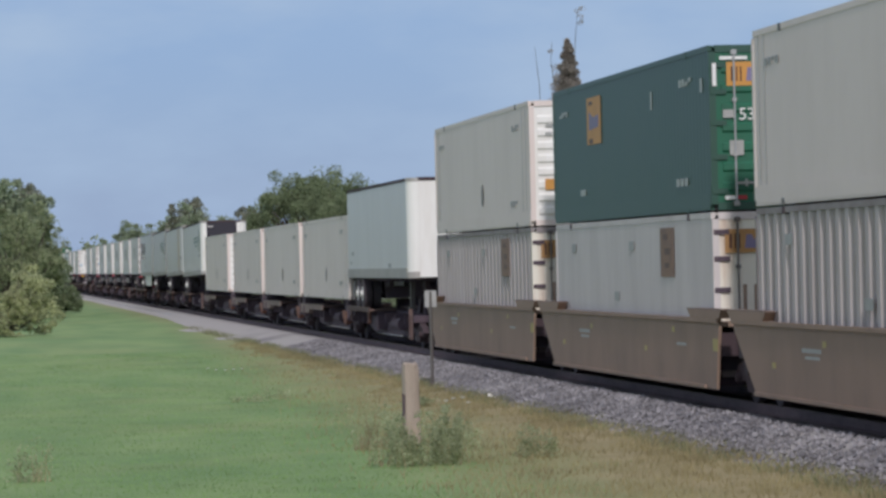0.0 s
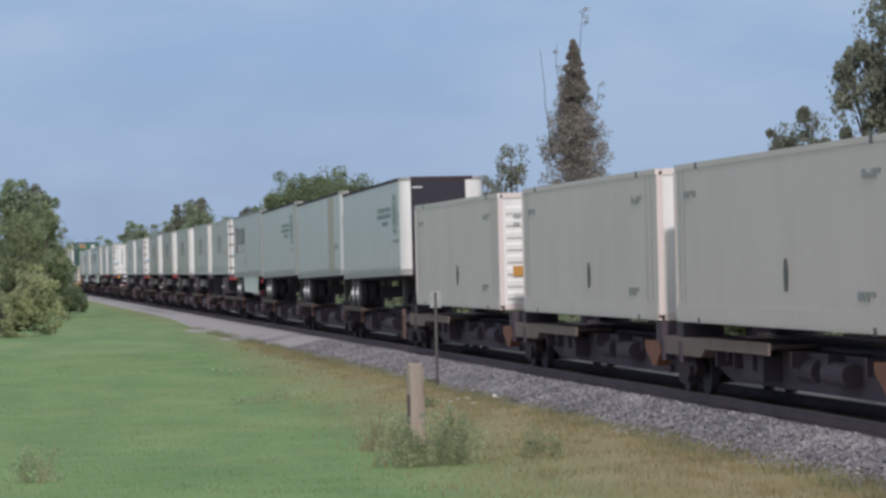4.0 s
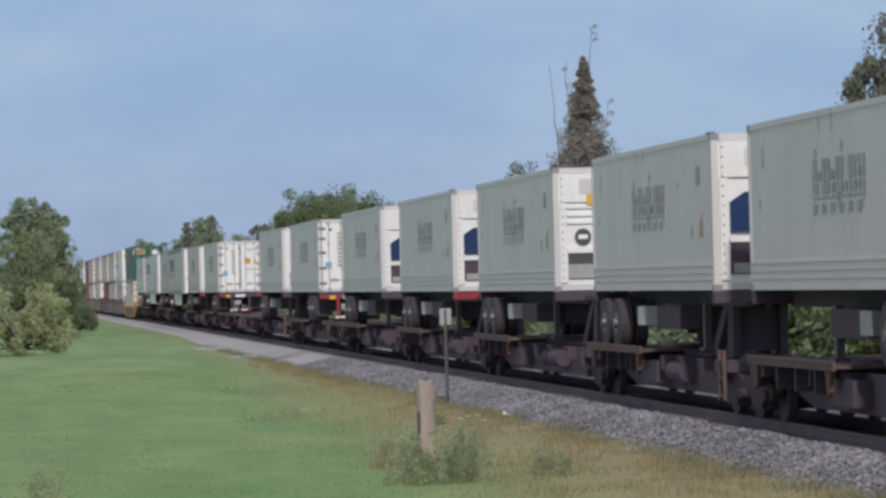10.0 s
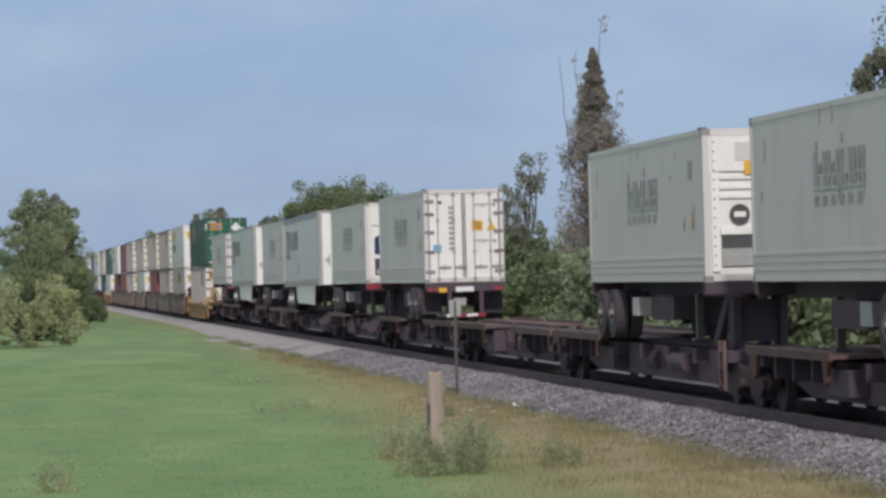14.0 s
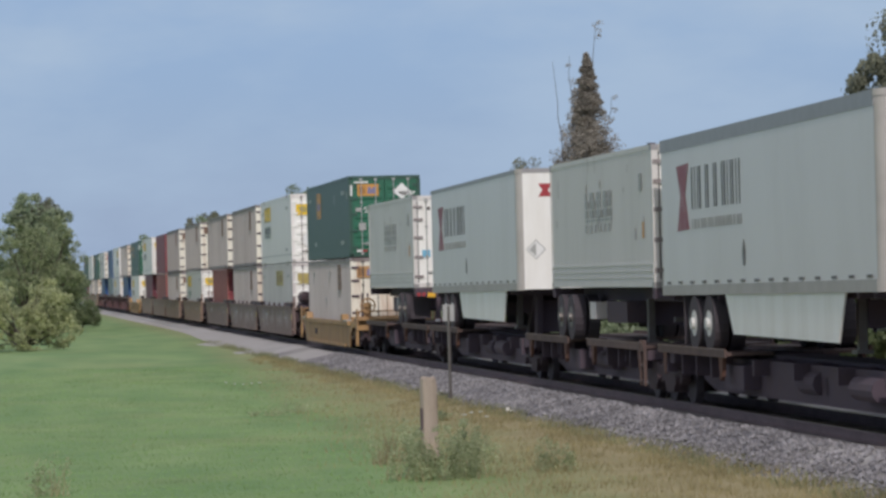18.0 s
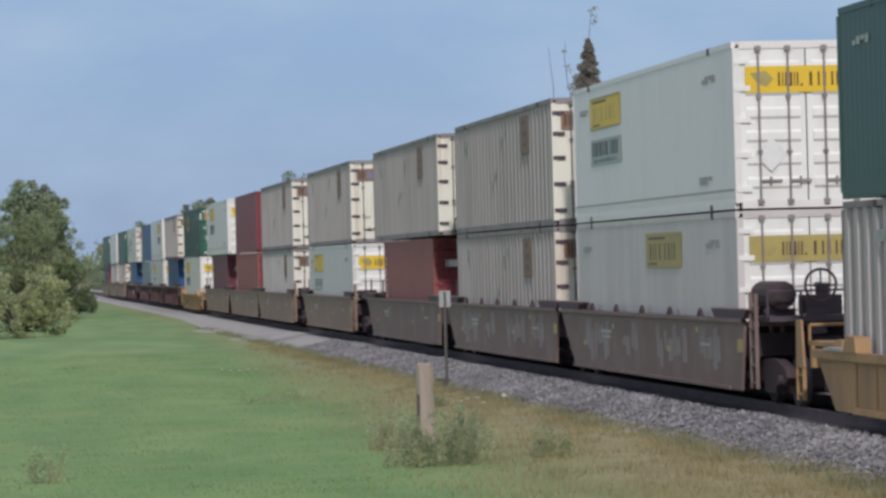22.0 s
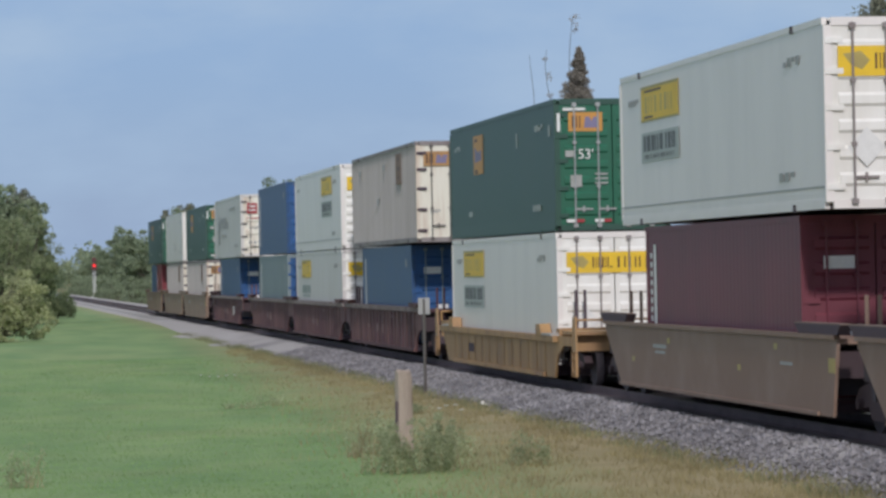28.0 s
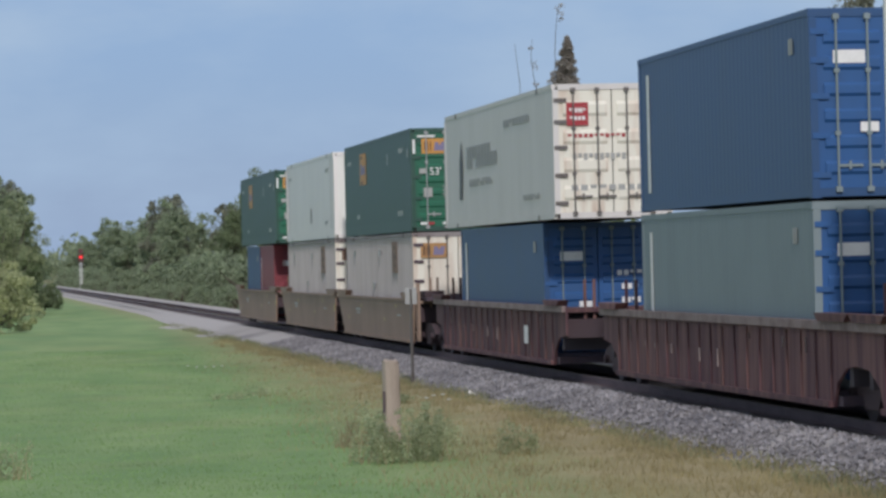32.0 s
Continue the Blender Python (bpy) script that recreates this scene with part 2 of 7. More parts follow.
M = {
    "white": material("white_paint", (0.66, 0.635, 0.62), 0.45, dirt=(0.42, 0.40, 0.34), amount=0.22, scale=0.8, streak=0.35, var=0.04),
    "bright_white": material("bright_white_paint", (0.79, 0.76, 0.735), 0.4, dirt=(0.46, 0.44, 0.43), amount=0.18, scale=0.9, streak=0.3, var=0.03),
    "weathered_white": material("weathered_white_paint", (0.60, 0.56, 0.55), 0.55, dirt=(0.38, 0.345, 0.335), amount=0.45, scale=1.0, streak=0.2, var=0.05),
    # brighter than the side whites: sun on the end faces put into the colour
    "sunlit_white": material("sunlit_white_paint", (0.83, 0.83, 0.80), 0.42, dirt=(0.50, 0.45, 0.37), amount=0.28, scale=1.8, streak=0.2, var=0.04),
    "reefer": material("light_grey_paint", (0.635, 0.615, 0.595), 0.5, dirt=(0.46, 0.445, 0.42), amount=0.35, scale=1.0, streak=0.2, var=0.03),
    "beige": material("off_white_paint", (0.74, 0.655, 0.61), 0.5, dirt=(0.50, 0.42, 0.37), amount=0.25, scale=0.6, streak=0.4, var=0.03),
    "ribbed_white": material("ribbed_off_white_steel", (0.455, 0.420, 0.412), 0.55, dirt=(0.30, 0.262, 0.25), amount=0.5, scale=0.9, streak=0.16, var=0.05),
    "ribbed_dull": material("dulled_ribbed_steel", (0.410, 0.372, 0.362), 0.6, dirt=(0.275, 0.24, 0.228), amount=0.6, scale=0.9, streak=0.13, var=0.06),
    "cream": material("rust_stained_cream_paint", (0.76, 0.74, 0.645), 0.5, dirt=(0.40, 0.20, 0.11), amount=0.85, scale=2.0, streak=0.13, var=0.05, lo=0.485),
    "trailer": material("pale_trailer_skin", (0.65, 0.645, 0.64), 0.38, dirt=(0.47, 0.455, 0.43), amount=0.25, scale=0.7, streak=0.3, var=0.03),
    "silver": material("grey_aluminium", (0.34, 0.33, 0.33), 0.45, 0.5, amount=0.35, scale=2, var=0.08),
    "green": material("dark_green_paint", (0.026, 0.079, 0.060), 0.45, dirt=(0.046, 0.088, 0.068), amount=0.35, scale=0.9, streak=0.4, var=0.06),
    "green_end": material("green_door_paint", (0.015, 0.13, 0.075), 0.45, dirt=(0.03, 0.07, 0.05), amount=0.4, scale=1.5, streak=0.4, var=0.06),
    "red": material("dark_red_paint", (0.225, 0.034, 0.046), 0.5, dirt=(0.15, 0.035, 0.042), amount=0.5, scale=0.9, streak=0.4, var=0.06),
    "maroon": material("maroon_paint", (0.165, 0.036, 0.054), 0.5, dirt=(0.10, 0.030, 0.040), amount=0.5, scale=0.9, streak=0.4, var=0.06),
    "rust_red": material("faded_rust_red_paint", (0.300, 0.088, 0.078), 0.6, dirt=(0.19, 0.062, 0.054), amount=0.5, scale=0.9, streak=0.4, var=0.07),
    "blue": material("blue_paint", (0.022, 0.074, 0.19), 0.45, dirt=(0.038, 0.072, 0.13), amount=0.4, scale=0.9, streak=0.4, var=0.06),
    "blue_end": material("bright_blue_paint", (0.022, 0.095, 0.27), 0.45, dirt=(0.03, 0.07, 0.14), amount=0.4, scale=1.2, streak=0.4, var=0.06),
    "bluegrey": material("faded_blue_grey_paint", (0.20, 0.255, 0.275), 0.55, dirt=(0.13, 0.17, 0.18), amount=0.4, scale=0.9, streak=0.4, var=0.05),
    "navy": material("navy_unit_plastic", (0.012, 0.035, 0.11), 0.35, amount=0.2, var=0.05),
    "black": material("black_rubber", (0.055, 0.047, 0.057), 0.85, amount=0.5, dirt=(0.080, 0.066, 0.070), var=0.15),
    "dark": material("dark_grimy_steel", (0.080, 0.060, 0.080), 0.85, 0.0, dirt=(0.095, 0.062, 0.062), amount=0.55, scale=2.5, var=0.15, bump=0.15),
    "steel": material("worn_steel", (0.16, 0.15, 0.145), 0.5, 0.5, dirt=(0.10, 0.07, 0.05), amount=0.5, scale=3, var=0.1),
    "bright_steel": material("galvanised_steel", (0.42, 0.43, 0.43), 0.4, 0.4, amount=0.3, scale=4, var=0.08),
    "well_brown": material("brown_car_paint", (0.180, 0.122, 0.108), 0.65, lo=0.46, dirt=(0.28, 0.215, 0.185), amount=0.75, scale=0.9, streak=1.0, var=0.09, bump=0.05),
    "well_mid": material("faded_brown_car_paint", (0.240, 0.160, 0.120), 0.65, lo=0.46, dirt=(0.32, 0.24, 0.195), amount=0.75, scale=0.8, streak=0.9, var=0.08, bump=0.05),
    "well_tan": material("tan_car_paint", (0.295, 0.205, 0.152), 0.65, dirt=(0.15, 0.115, 0.09), amount=0.5, scale=0.7, streak=0.5, var=0.08, bump=0.05),
    "well_yellow": material("dirty_yellow_car_paint", (0.41, 0.250, 0.108), 0.6, per_object=0.05, lo=0.42, dirt=(0.22, 0.125, 0.075), amount=0.75, scale=1.6, streak=0.2, var=0.1, bump=0.05),
    "well_maroon": material("rusty_maroon_car_paint", (0.080, 0.033, 0.044), 0.75, per_object=0.30, lo=0.42, dirt=(0.27, 0.145, 0.12), amount=0.8, scale=4.0, streak=0.08, var=0.12, bump=0.06),
    "dusty_steel": material("dusty_worn_chord_steel", (0.265, 0.215, 0.205), 0.8, 0.0, dirt=(0.105, 0.062, 0.062), amount=0.75, scale=2.4, var=0.15, bump=0.06, per_object=0.15),
    "deck_rust": material("rusty_deck_steel", (0.135, 0.088, 0.075), 0.8, 0.0, dirt=(0.070, 0.047, 0.050), amount=0.8, scale=1.8, var=0.15, bump=0.1, per_object=0.2),
    "rail_alloy": material("dull_alloy_rail", (0.40, 0.385, 0.365), 0.55, dirt=(0.25, 0.235, 0.22), amount=0.5, scale=1.5, streak=1.0, var=0.08),
    "rail_worn": material("rusty_grey_rail", (0.26, 0.235, 0.235), 0.6, dirt=(0.14, 0.10, 0.095), amount=0.8, scale=1.5, streak=1.0, var=0.1),
    "tan_stain": material("tan_stained_skin", (0.55, 0.50, 0.43), 0.5, dirt=(0.40, 0.31, 0.22), amount=0.7, scale=1.4, streak=0.2, var=0.05),
    "nose_black": material("navy_black_panel", (0.020, 0.018, 0.030), 0.6, amount=0.3, scale=2, var=0.08),
    "truck_rust": material("rusty_dark_truck_steel", (0.056, 0.036, 0.041), 0.85, 0.0, dirt=(0.050, 0.037, 0.045), amount=0.7, scale=1.5, var=0.15),
    "tan_plate": material("dusty_tan_steel", (0.215, 0.160, 0.135), 0.7, dirt=(0.12, 0.082, 0.072), amount=0.6, scale=1.5, var=0.1),
    "orange": material("worn_orange_paint", (0.25, 0.090, 0.042), 0.65, dirt=(0.10, 0.05, 0.04), amount=0.5, scale=3, var=0.1),
    "plate_orange": material("orange_plate", (0.56, 0.275, 0.060), 0.5, dirt=(0.42, 0.20, 0.05), amount=0.5, scale=2, var=0.06),
    "plate_brown": material("faded_brown_plate", (0.25, 0.150, 0.100), 0.6, dirt=(0.13, 0.09, 0.08), amount=0.6, scale=3, var=0.1),
    "plate_yellow": material("yellow_plate", (0.78, 0.52, 0.025), 0.5, dirt=(0.55, 0.37, 0.05), amount=0.4, scale=2, var=0.05),
    "plate_olive": material("dull_yellow_plate", (0.42, 0.34, 0.11), 0.5, dirt=(0.25, 0.21, 0.1), amount=0.5, scale=2, var=0.06),
    "plate_grey": material("grey_plate", (0.23, 0.25, 0.24), 0.5, amount=0.4, scale=3, var=0.12),
    "mark_dark": material("dark_print", (0.07, 0.072, 0.075), 0.5, amount=0.3, scale=4),
    "mark_grey": material("faded_grey_print", (0.36, 0.37, 0.36), 0.5, amount=0.4, scale=5),
    "mark_pale": material("faded_pale_print", (0.42, 0.46, 0.44), 0.5, amount=0.4, scale=5),
    "mark_purple": material("violet_print", (0.20, 0.18, 0.30), 0.5, amount=0.2, scale=5),
    "mark_brown": material("dark_brown_print", (0.10, 0.045, 0.025), 0.5, amount=0.2, scale=5),
    "mark_red": material("red_print", (0.36, 0.035, 0.045), 0.5, amount=0.2, scale=3),
    "mark_maroon": material("faded_maroon_print", (0.25, 0.060, 0.080), 0.5, dirt=(0.38, 0.22, 0.23), amount=0.7, scale=3),
    "mark_white": material("white_print", (0.75, 0.76, 0.75), 0.5, amount=0.2, scale=5),
    "mark_green": material("green_grey_print", (0.23, 0.30, 0.285), 0.5, amount=0.3, scale=4),
    "sticker_blue": material("light_blue_sticker", (0.16, 0.42, 0.60), 0.5, amount=0.1),
    "sticker_yellow": material("yellow_sticker", (0.75, 0.42, 0.03), 0.5, amount=0.1),
    "chassis_red": material("red_chassis_paint", (0.28, 0.022, 0.040), 0.5, dirt=(0.12, 0.02, 0.03), amount=0.4, scale=3),
    "hub": material("wheel_hub_white", (0.62, 0.62, 0.60), 0.5, amount=0.4, scale=6),
    "rail": material("rail_steel", (0.165, 0.118, 0.124), 0.75, 0.0, dirt=(0.080, 0.055, 0.058), amount=0.6, scale=2, var=0.1),
    "plate_amber": material("faded_amber_plate", (0.42, 0.235, 0.085), 0.55, dirt=(0.25, 0.14, 0.08), amount=0.6, scale=3, var=0.08),
    "rust_bracket": material("bare_rusted_bracket", (0.150, 0.072, 0.048), 0.85, dirt=(0.07, 0.043, 0.040), amount=0.7, scale=4, var=0.15),
    "smear_pale": material("thin_pale_spray_paint", (0.270, 0.235, 0.225), 0.65, dirt=(0.20, 0.15, 0.14), amount=0.7, scale=2.5, var=0.1),
    "rail_top": material("polished_rail_head", (0.72, 0.72, 0.72), 0.14, 1.0, amount=0.2, var=0.05),
    "tie": material("creosoted_timber", (0.060, 0.048, 0.042), 0.85, dirt=(0.11, 0.095, 0.085), amount=0.5, scale=5, var=0.2, bump=0.3, per_object=0.3),
    "post": material("weathered_timber", (0.36, 0.30, 0.25), 0.85, dirt=(0.20, 0.165, 0.14), amount=0.6, scale=5, streak=0.15, var=0.15, bump=0.4, bump_scale=18),
    "sign_grey": material("grey_sign_back", (0.36, 0.37, 0.37), 0.5, amount=0.4, scale=6),
    "red_lens": material("lit_red_lens", (0.9, 0.03, 0.03), 0.3, glow=1.3, amount=0.0),
    "signal_red": material("dull_red_head", (0.10, 0.03, 0.03), 0.5, amount=0.2),
    "bark": material("grey_brown_bark", (0.10, 0.082, 0.066), 0.9, dirt=(0.05, 0.042, 0.035), amount=0.6, scale=6, streak=0.3, var=0.2, bump=0.4),
    "stone": material("limestone_ballast", (0.40, 0.385, 0.375), 0.85, dirt=(0.20, 0.185, 0.175), amount=0.6, scale=6, var=0.15),
    "pale_stone": material("pale_stone", (0.72, 0.70, 0.66), 0.8, amount=0.2, scale=6),
}
LEAF = {
    "mid": leaf_material("light_green_leaves", (0.195, 0.245, 0.130), (0.405, 0.450, 0.265), 0.5),
    "oak": leaf_material("oak_leaves", (0.120, 0.165, 0.085), (0.285, 0.350, 0.190), 0.45),
    "dark": leaf_material("dark_leaves", (0.150, 0.165, 0.125), (0.320, 0.340, 0.245), 0.45),
    "pine": leaf_material("dull_needles", (0.300, 0.280, 0.245), (0.460, 0.430, 0.375), 0.55),
    "bush": leaf_material("bush_leaves", (0.320, 0.360, 0.195), (0.620, 0.645, 0.380), 0.55),
    # paler, greyer green: distance haze put into the leaf colour
    "far": leaf_material("hazed_far_leaves", (0.225, 0.285, 0.185), (0.370, 0.440, 0.285), 0.5),
    "lawn": leaf_material("lawn_blades", (0.225, 0.370, 0.140), (0.275, 0.410, 0.165), 0.45),
    "straw": leaf_material("dry_grass", (0.400, 0.335, 0.200), (0.500, 0.420, 0.270), 0.55),
    "olive": leaf_material("olive_grass", (0.360, 0.315, 0.165), (0.410, 0.355, 0.195), 0.55),
    "weed_pale": leaf_material("grey_weed_leaves", (0.310, 0.365, 0.210), (0.540, 0.575, 0.370), 0.6),
    "weed": leaf_material("weed_leaves", (0.195, 0.215, 0.115), (0.330, 0.340, 0.195), 0.5),
}


# ---- mesh helpers ----
class Geo:
    """Collects boxes, rods and plates for one mesh."""

    def __init__(self):
        self.v, self.f = [], []

    def box(self, x0, x1, y0, y1, z0, z1):
        k = len(self.v)
        self.v += [(x0, y0, z0), (x1, y0, z0), (x1, y1, z0), (x0, y1, z0), (x0, y0, z1), (x1, y0, z1), (x1, y1, z1), (x0, y1, z1)]
        self.f += [(k, k + 3, k + 2, k + 1), (k + 4, k + 5, k + 6, k + 7), (k, k + 1, k + 5, k + 4), (k + 1, k + 2, k + 6, k + 5),
                   (k + 2, k + 3, k + 7, k + 6), (k + 3, k, k + 4, k + 7)]
        return self

    def rod(self, a, b, r, seg=8, r2=None):
        a, b = Vector(a), Vector(b)
        q = (b - a).to_track_quat("Z", "Y")
        k, r2 = len(self.v), r if r2 is None else r2
        for p, rr in ((a, r), (b, r2)):
            for i in range(seg):
                t = 2 * math.pi * i / seg
                self.v.append(tuple(p + q @ Vector((math.cos(t) * rr, math.sin(t) * rr, 0))))
        for i in range(seg):
            j = (i + 1) % seg
            self.f.append((k + i, k + j, k + seg + j, k + seg + i))
        self.f.append(tuple(k + seg - 1 - i for i in range(seg)))
        self.f.append(tuple(k + seg + i for i in range(seg)))
        return self

    def slab(self, poly, y0, y1):
        """A plate: an outline in x and z, from y0 to y1."""
        k, n = len(self.v), len(poly)
        self.v += [(x, y0, z) for x, z in poly] + [(x, y1, z) for x, z in poly]
        for i in range(n):
            j = (i + 1) % n
            self.f.append((k + i, k + n + i, k + n + j, k + j))
        self.f.append(tuple(k + i for i in range(n)))
        self.f.append(tuple(k + n + n - 1 - i for i in range(n)))
        return self

    def endslab(self, poly, x0, x1):
        """A plate: an outline in y and z, from x0 to x1."""
        k, n = len(self.v), len(poly)
        self.v += [(x0, y, z) for y, z in poly] + [(x1, y, z) for y, z in poly]
        for i in range(n):
            j = (i + 1) % n
            self.f.append((k + i, k + j, k + n + j, k + n + i))
        self.f.append(tuple(k + n - 1 - i for i in range(n)))
        self.f.append(tuple(k + n + i for i in range(n)))
        return self

    def ring(self, c, r, r2, axis="x", seg=16):
        """A hoop of radius r and thickness r2."""
        for i in range(seg):
            a, b = 2 * math.pi * i / seg, 2 * math.pi * (i + 1) / seg
            pa = (0, math.cos(a) * r, math.sin(a) * r) if axis == "x" else (math.cos(a) * r, 0, math.sin(a) * r)
            pb = (0, math.cos(b) * r, math.sin(b) * r) if axis == "x" else (math.cos(b) * r, 0, math.sin(b) * r)
            self.rod(Vector(c) + Vector(pa), Vector(c) + Vector(pb), r2, 5)
        return self

    def mesh(self, name, mat):
        me = bpy.data.meshes.new(name)
        me.from_pydata(self.v, [], self.f)
        me.materials.append(mat)
        me.update()
        return me


def G():
    return Geo()


def part(name, geo, mat, parent, label=""):
    ob = new(name, geo.mesh(name, M[mat] if isinstance(mat, str) else mat))
    ob.parent = parent
    if name in ("stencil", "plate_print", "side_print", "end_print", "sign_print", "clip_strip", "door_ribs", "end_ribs", "panel_seam", "compressor", "painted_scrawl"):
        ob["kind"] = "stuff"
    if label:
        ob["label"] = label
    return ob


def thing(name, label, category, group=""):
    return tagged(new(name), label, category, group)


def place(ob, m):
    ob.matrix_basis = m
    return ob


def scatter_mesh(name, verts, faces, mat):
    """A mesh from arrays of computed places."""
    me = bpy.data.meshes.new(name)
    me.from_pydata(verts.tolist(), [], faces.tolist())
    me.materials.append(mat)
    me.update()
    return me
# ---- ground, ballast and rails ----
def ground_height(s, n):
    """Height of the lawn beside the rails, in the track's own metres."""
    a = np.clip((np.abs(n) - 3.1) / 3.0, 0, 1)
    z = -0.44 - 0.10 * a
    z = z + 0.05 * np.sin(s * 0.11 + n * 0.3) * a + 0.03 * np.sin(s * 0.31 - n * 0.7) * a
    return z


def axis_steps(lo, hi, fine_lo, fine_hi, fine, grow=1.25):
    mid = list(np.arange(fine_lo, fine_hi + fine / 2, fine))
    up, d = [], fine
    while (up[-1] if up else mid[-1]) < hi:
        d *= grow
        up.append((up[-1] if up else mid[-1]) + d)
    down, d = [], fine
    while (down[-1] if down else mid[0]) > lo:
        d *= grow
        down.append((down[-1] if down else mid[0]) - d)
    return np.array(down[::-1] + mid + up)


def make_ground():
    xs, ys = axis_steps(-600, 4500, -40, 160, 1.0), axis_steps(-3000, 3000, -20, 24, 0.5)
    X, Y = np.meshgrid(xs, ys, indexing="ij")
    Z = ground_height(X, Y)
    # under the ballast the ground dips out of the way
    Z = np.where((np.abs(Y) < 1.9) | ((np.abs(Y) < np.where(X < 10, 2.4, 2.9)) & (X < 120)), -0.75, Z)
    v = np.stack([X, Y, Z], -1).reshape(-1, 3)
    a, b = len(xs), len(ys)
    i, j = np.meshgrid(np.arange(a - 1), np.arange(b - 1), indexing="ij")
    k = (i * b + j).ravel()
    f = np.stack([k, k + b, k + b + 1, k + 1], 1)
    m = bpy.data.materials.new("mown_grass")
    m.use_nodes = True
    n, l = m.node_tree.nodes, m.node_tree.links
    bsdf = n["Principled BSDF"]
    bsdf.inputs["Roughness"].default_value = 0.9
    co = n.new("ShaderNodeTexCoord")
    sep = n.new("ShaderNodeSeparateXYZ")
    l.new(co.outputs["Object"], sep.inputs["Vector"])

    def noise_of(scale, detail=4, vec=None):
        t = n.new("ShaderNodeTexNoise")
        t.inputs["Scale"].default_value, t.inputs["Detail"].default_value = scale, detail
        l.new(vec or co.outputs["Object"], t.inputs["Vector"])
        return t.outputs["Fac"]

    def rng(src, a0, a1, b0, b1):
        r = n.new("ShaderNodeMapRange")
        r.inputs["From Min"].default_value, r.inputs["From Max"].default_value = a0, a1
        r.inputs["To Min"].default_value, r.inputs["To Max"].default_value = b0, b1
        l.new(src, r.inputs["Value"])
        return r.outputs["Result"]

    def blend(fac, a0, b0):
        r = n.new("ShaderNodeMix")
        r.data_type = "RGBA"
        l.new(fac, r.inputs["Factor"])
        for key, val in (("A", a0), ("B", b0)):
            if isinstance(val, tuple):
                r.inputs[key].default_value = (*val, 1)
            else:
                l.new(val, r.inputs[key])
        return r.outputs["Result"]

    # mown stripes and patches of the lawn
    stretch = n.new("ShaderNodeVectorMath")
    stretch.operation = "MULTIPLY"
    stretch.inputs[1].default_value = (0.22, 0.9, 1)
    l.new(co.outputs["Object"], stretch.inputs[0])
    lawn = blend(rng(noise_of(0.55, 5, stretch.outputs["Vector"]), 0.34, 0.66, 0, 1), (0.138, 0.250, 0.090), (0.212, 0.318, 0.124))
    lawn = blend(rng(noise_of(0.16, 4), 0.50, 0.68, 0, 0.45), lawn, (0.265, 0.310, 0.134))
    lawn = blend(rng(noise_of(0.42, 4), 0.56, 0.72, 0, 0.45), lawn, (0.135, 0.225, 0.090))
    lawn = blend(rng(noise_of(9, 4), 0.45, 0.75, 0, 0.18), lawn, (0.120, 0.215, 0.080))
    verge = blend(rng(noise_of(1.1, 5), 0.38, 0.66, 0, 1), (0.278, 0.238, 0.120), (0.350, 0.290, 0.160))
    verge = blend(rng(noise_of(13, 4), 0.45, 0.75, 0, 0.2), verge, (0.165, 0.185, 0.085))
    # the unmown strip lies within about six metres of the rails, wider near the camera
    edge = n.new("ShaderNodeMath")
    edge.operation = "MULTIPLY_ADD"
    edge.inputs[1].default_value = 2.2
    l.new(noise_of(0.5, 4), edge.inputs[0])
    l.new(sep.outputs["Y"], edge.inputs[2])
    lean = n.new("ShaderNodeMath")
    lean.operation = "MULTIPLY_ADD"
    lean.inputs[1].default_value = 0.030
    clamp = n.new("ShaderNodeClamp")
    clamp.inputs["Min"].default_value, clamp.inputs["Max"].default_value = -30, 130
    l.new(sep.outputs["X"], clamp.inputs["Value"])
    l.new(clamp.outputs["Result"], lean.inputs[0])
    l.new(edge.outputs[0], lean.inputs[2])
    col = blend(rng(lean.outputs[0], 5.5, 9.3, 0, 1), verge, lawn)
    l.new(col, bsdf.inputs["Base Color"])
    bp = n.new("ShaderNodeBump")
    bp.inputs["Strength"].default_value, bp.inputs["Distance"].default_value = 0.16, 0.05
    l.new(noise_of(14, 5), bp.inputs["Height"])
    l.new(bp.outputs["Normal"], bsdf.inputs["Normal"])
    ob = new("ground", scatter_mesh("ground", v, f, m))
    place(ob, TRACK)
    return tagged(ob, "mown green lawn with a dry unmown verge by the rails", "grass", kind="structure")


make_ground()


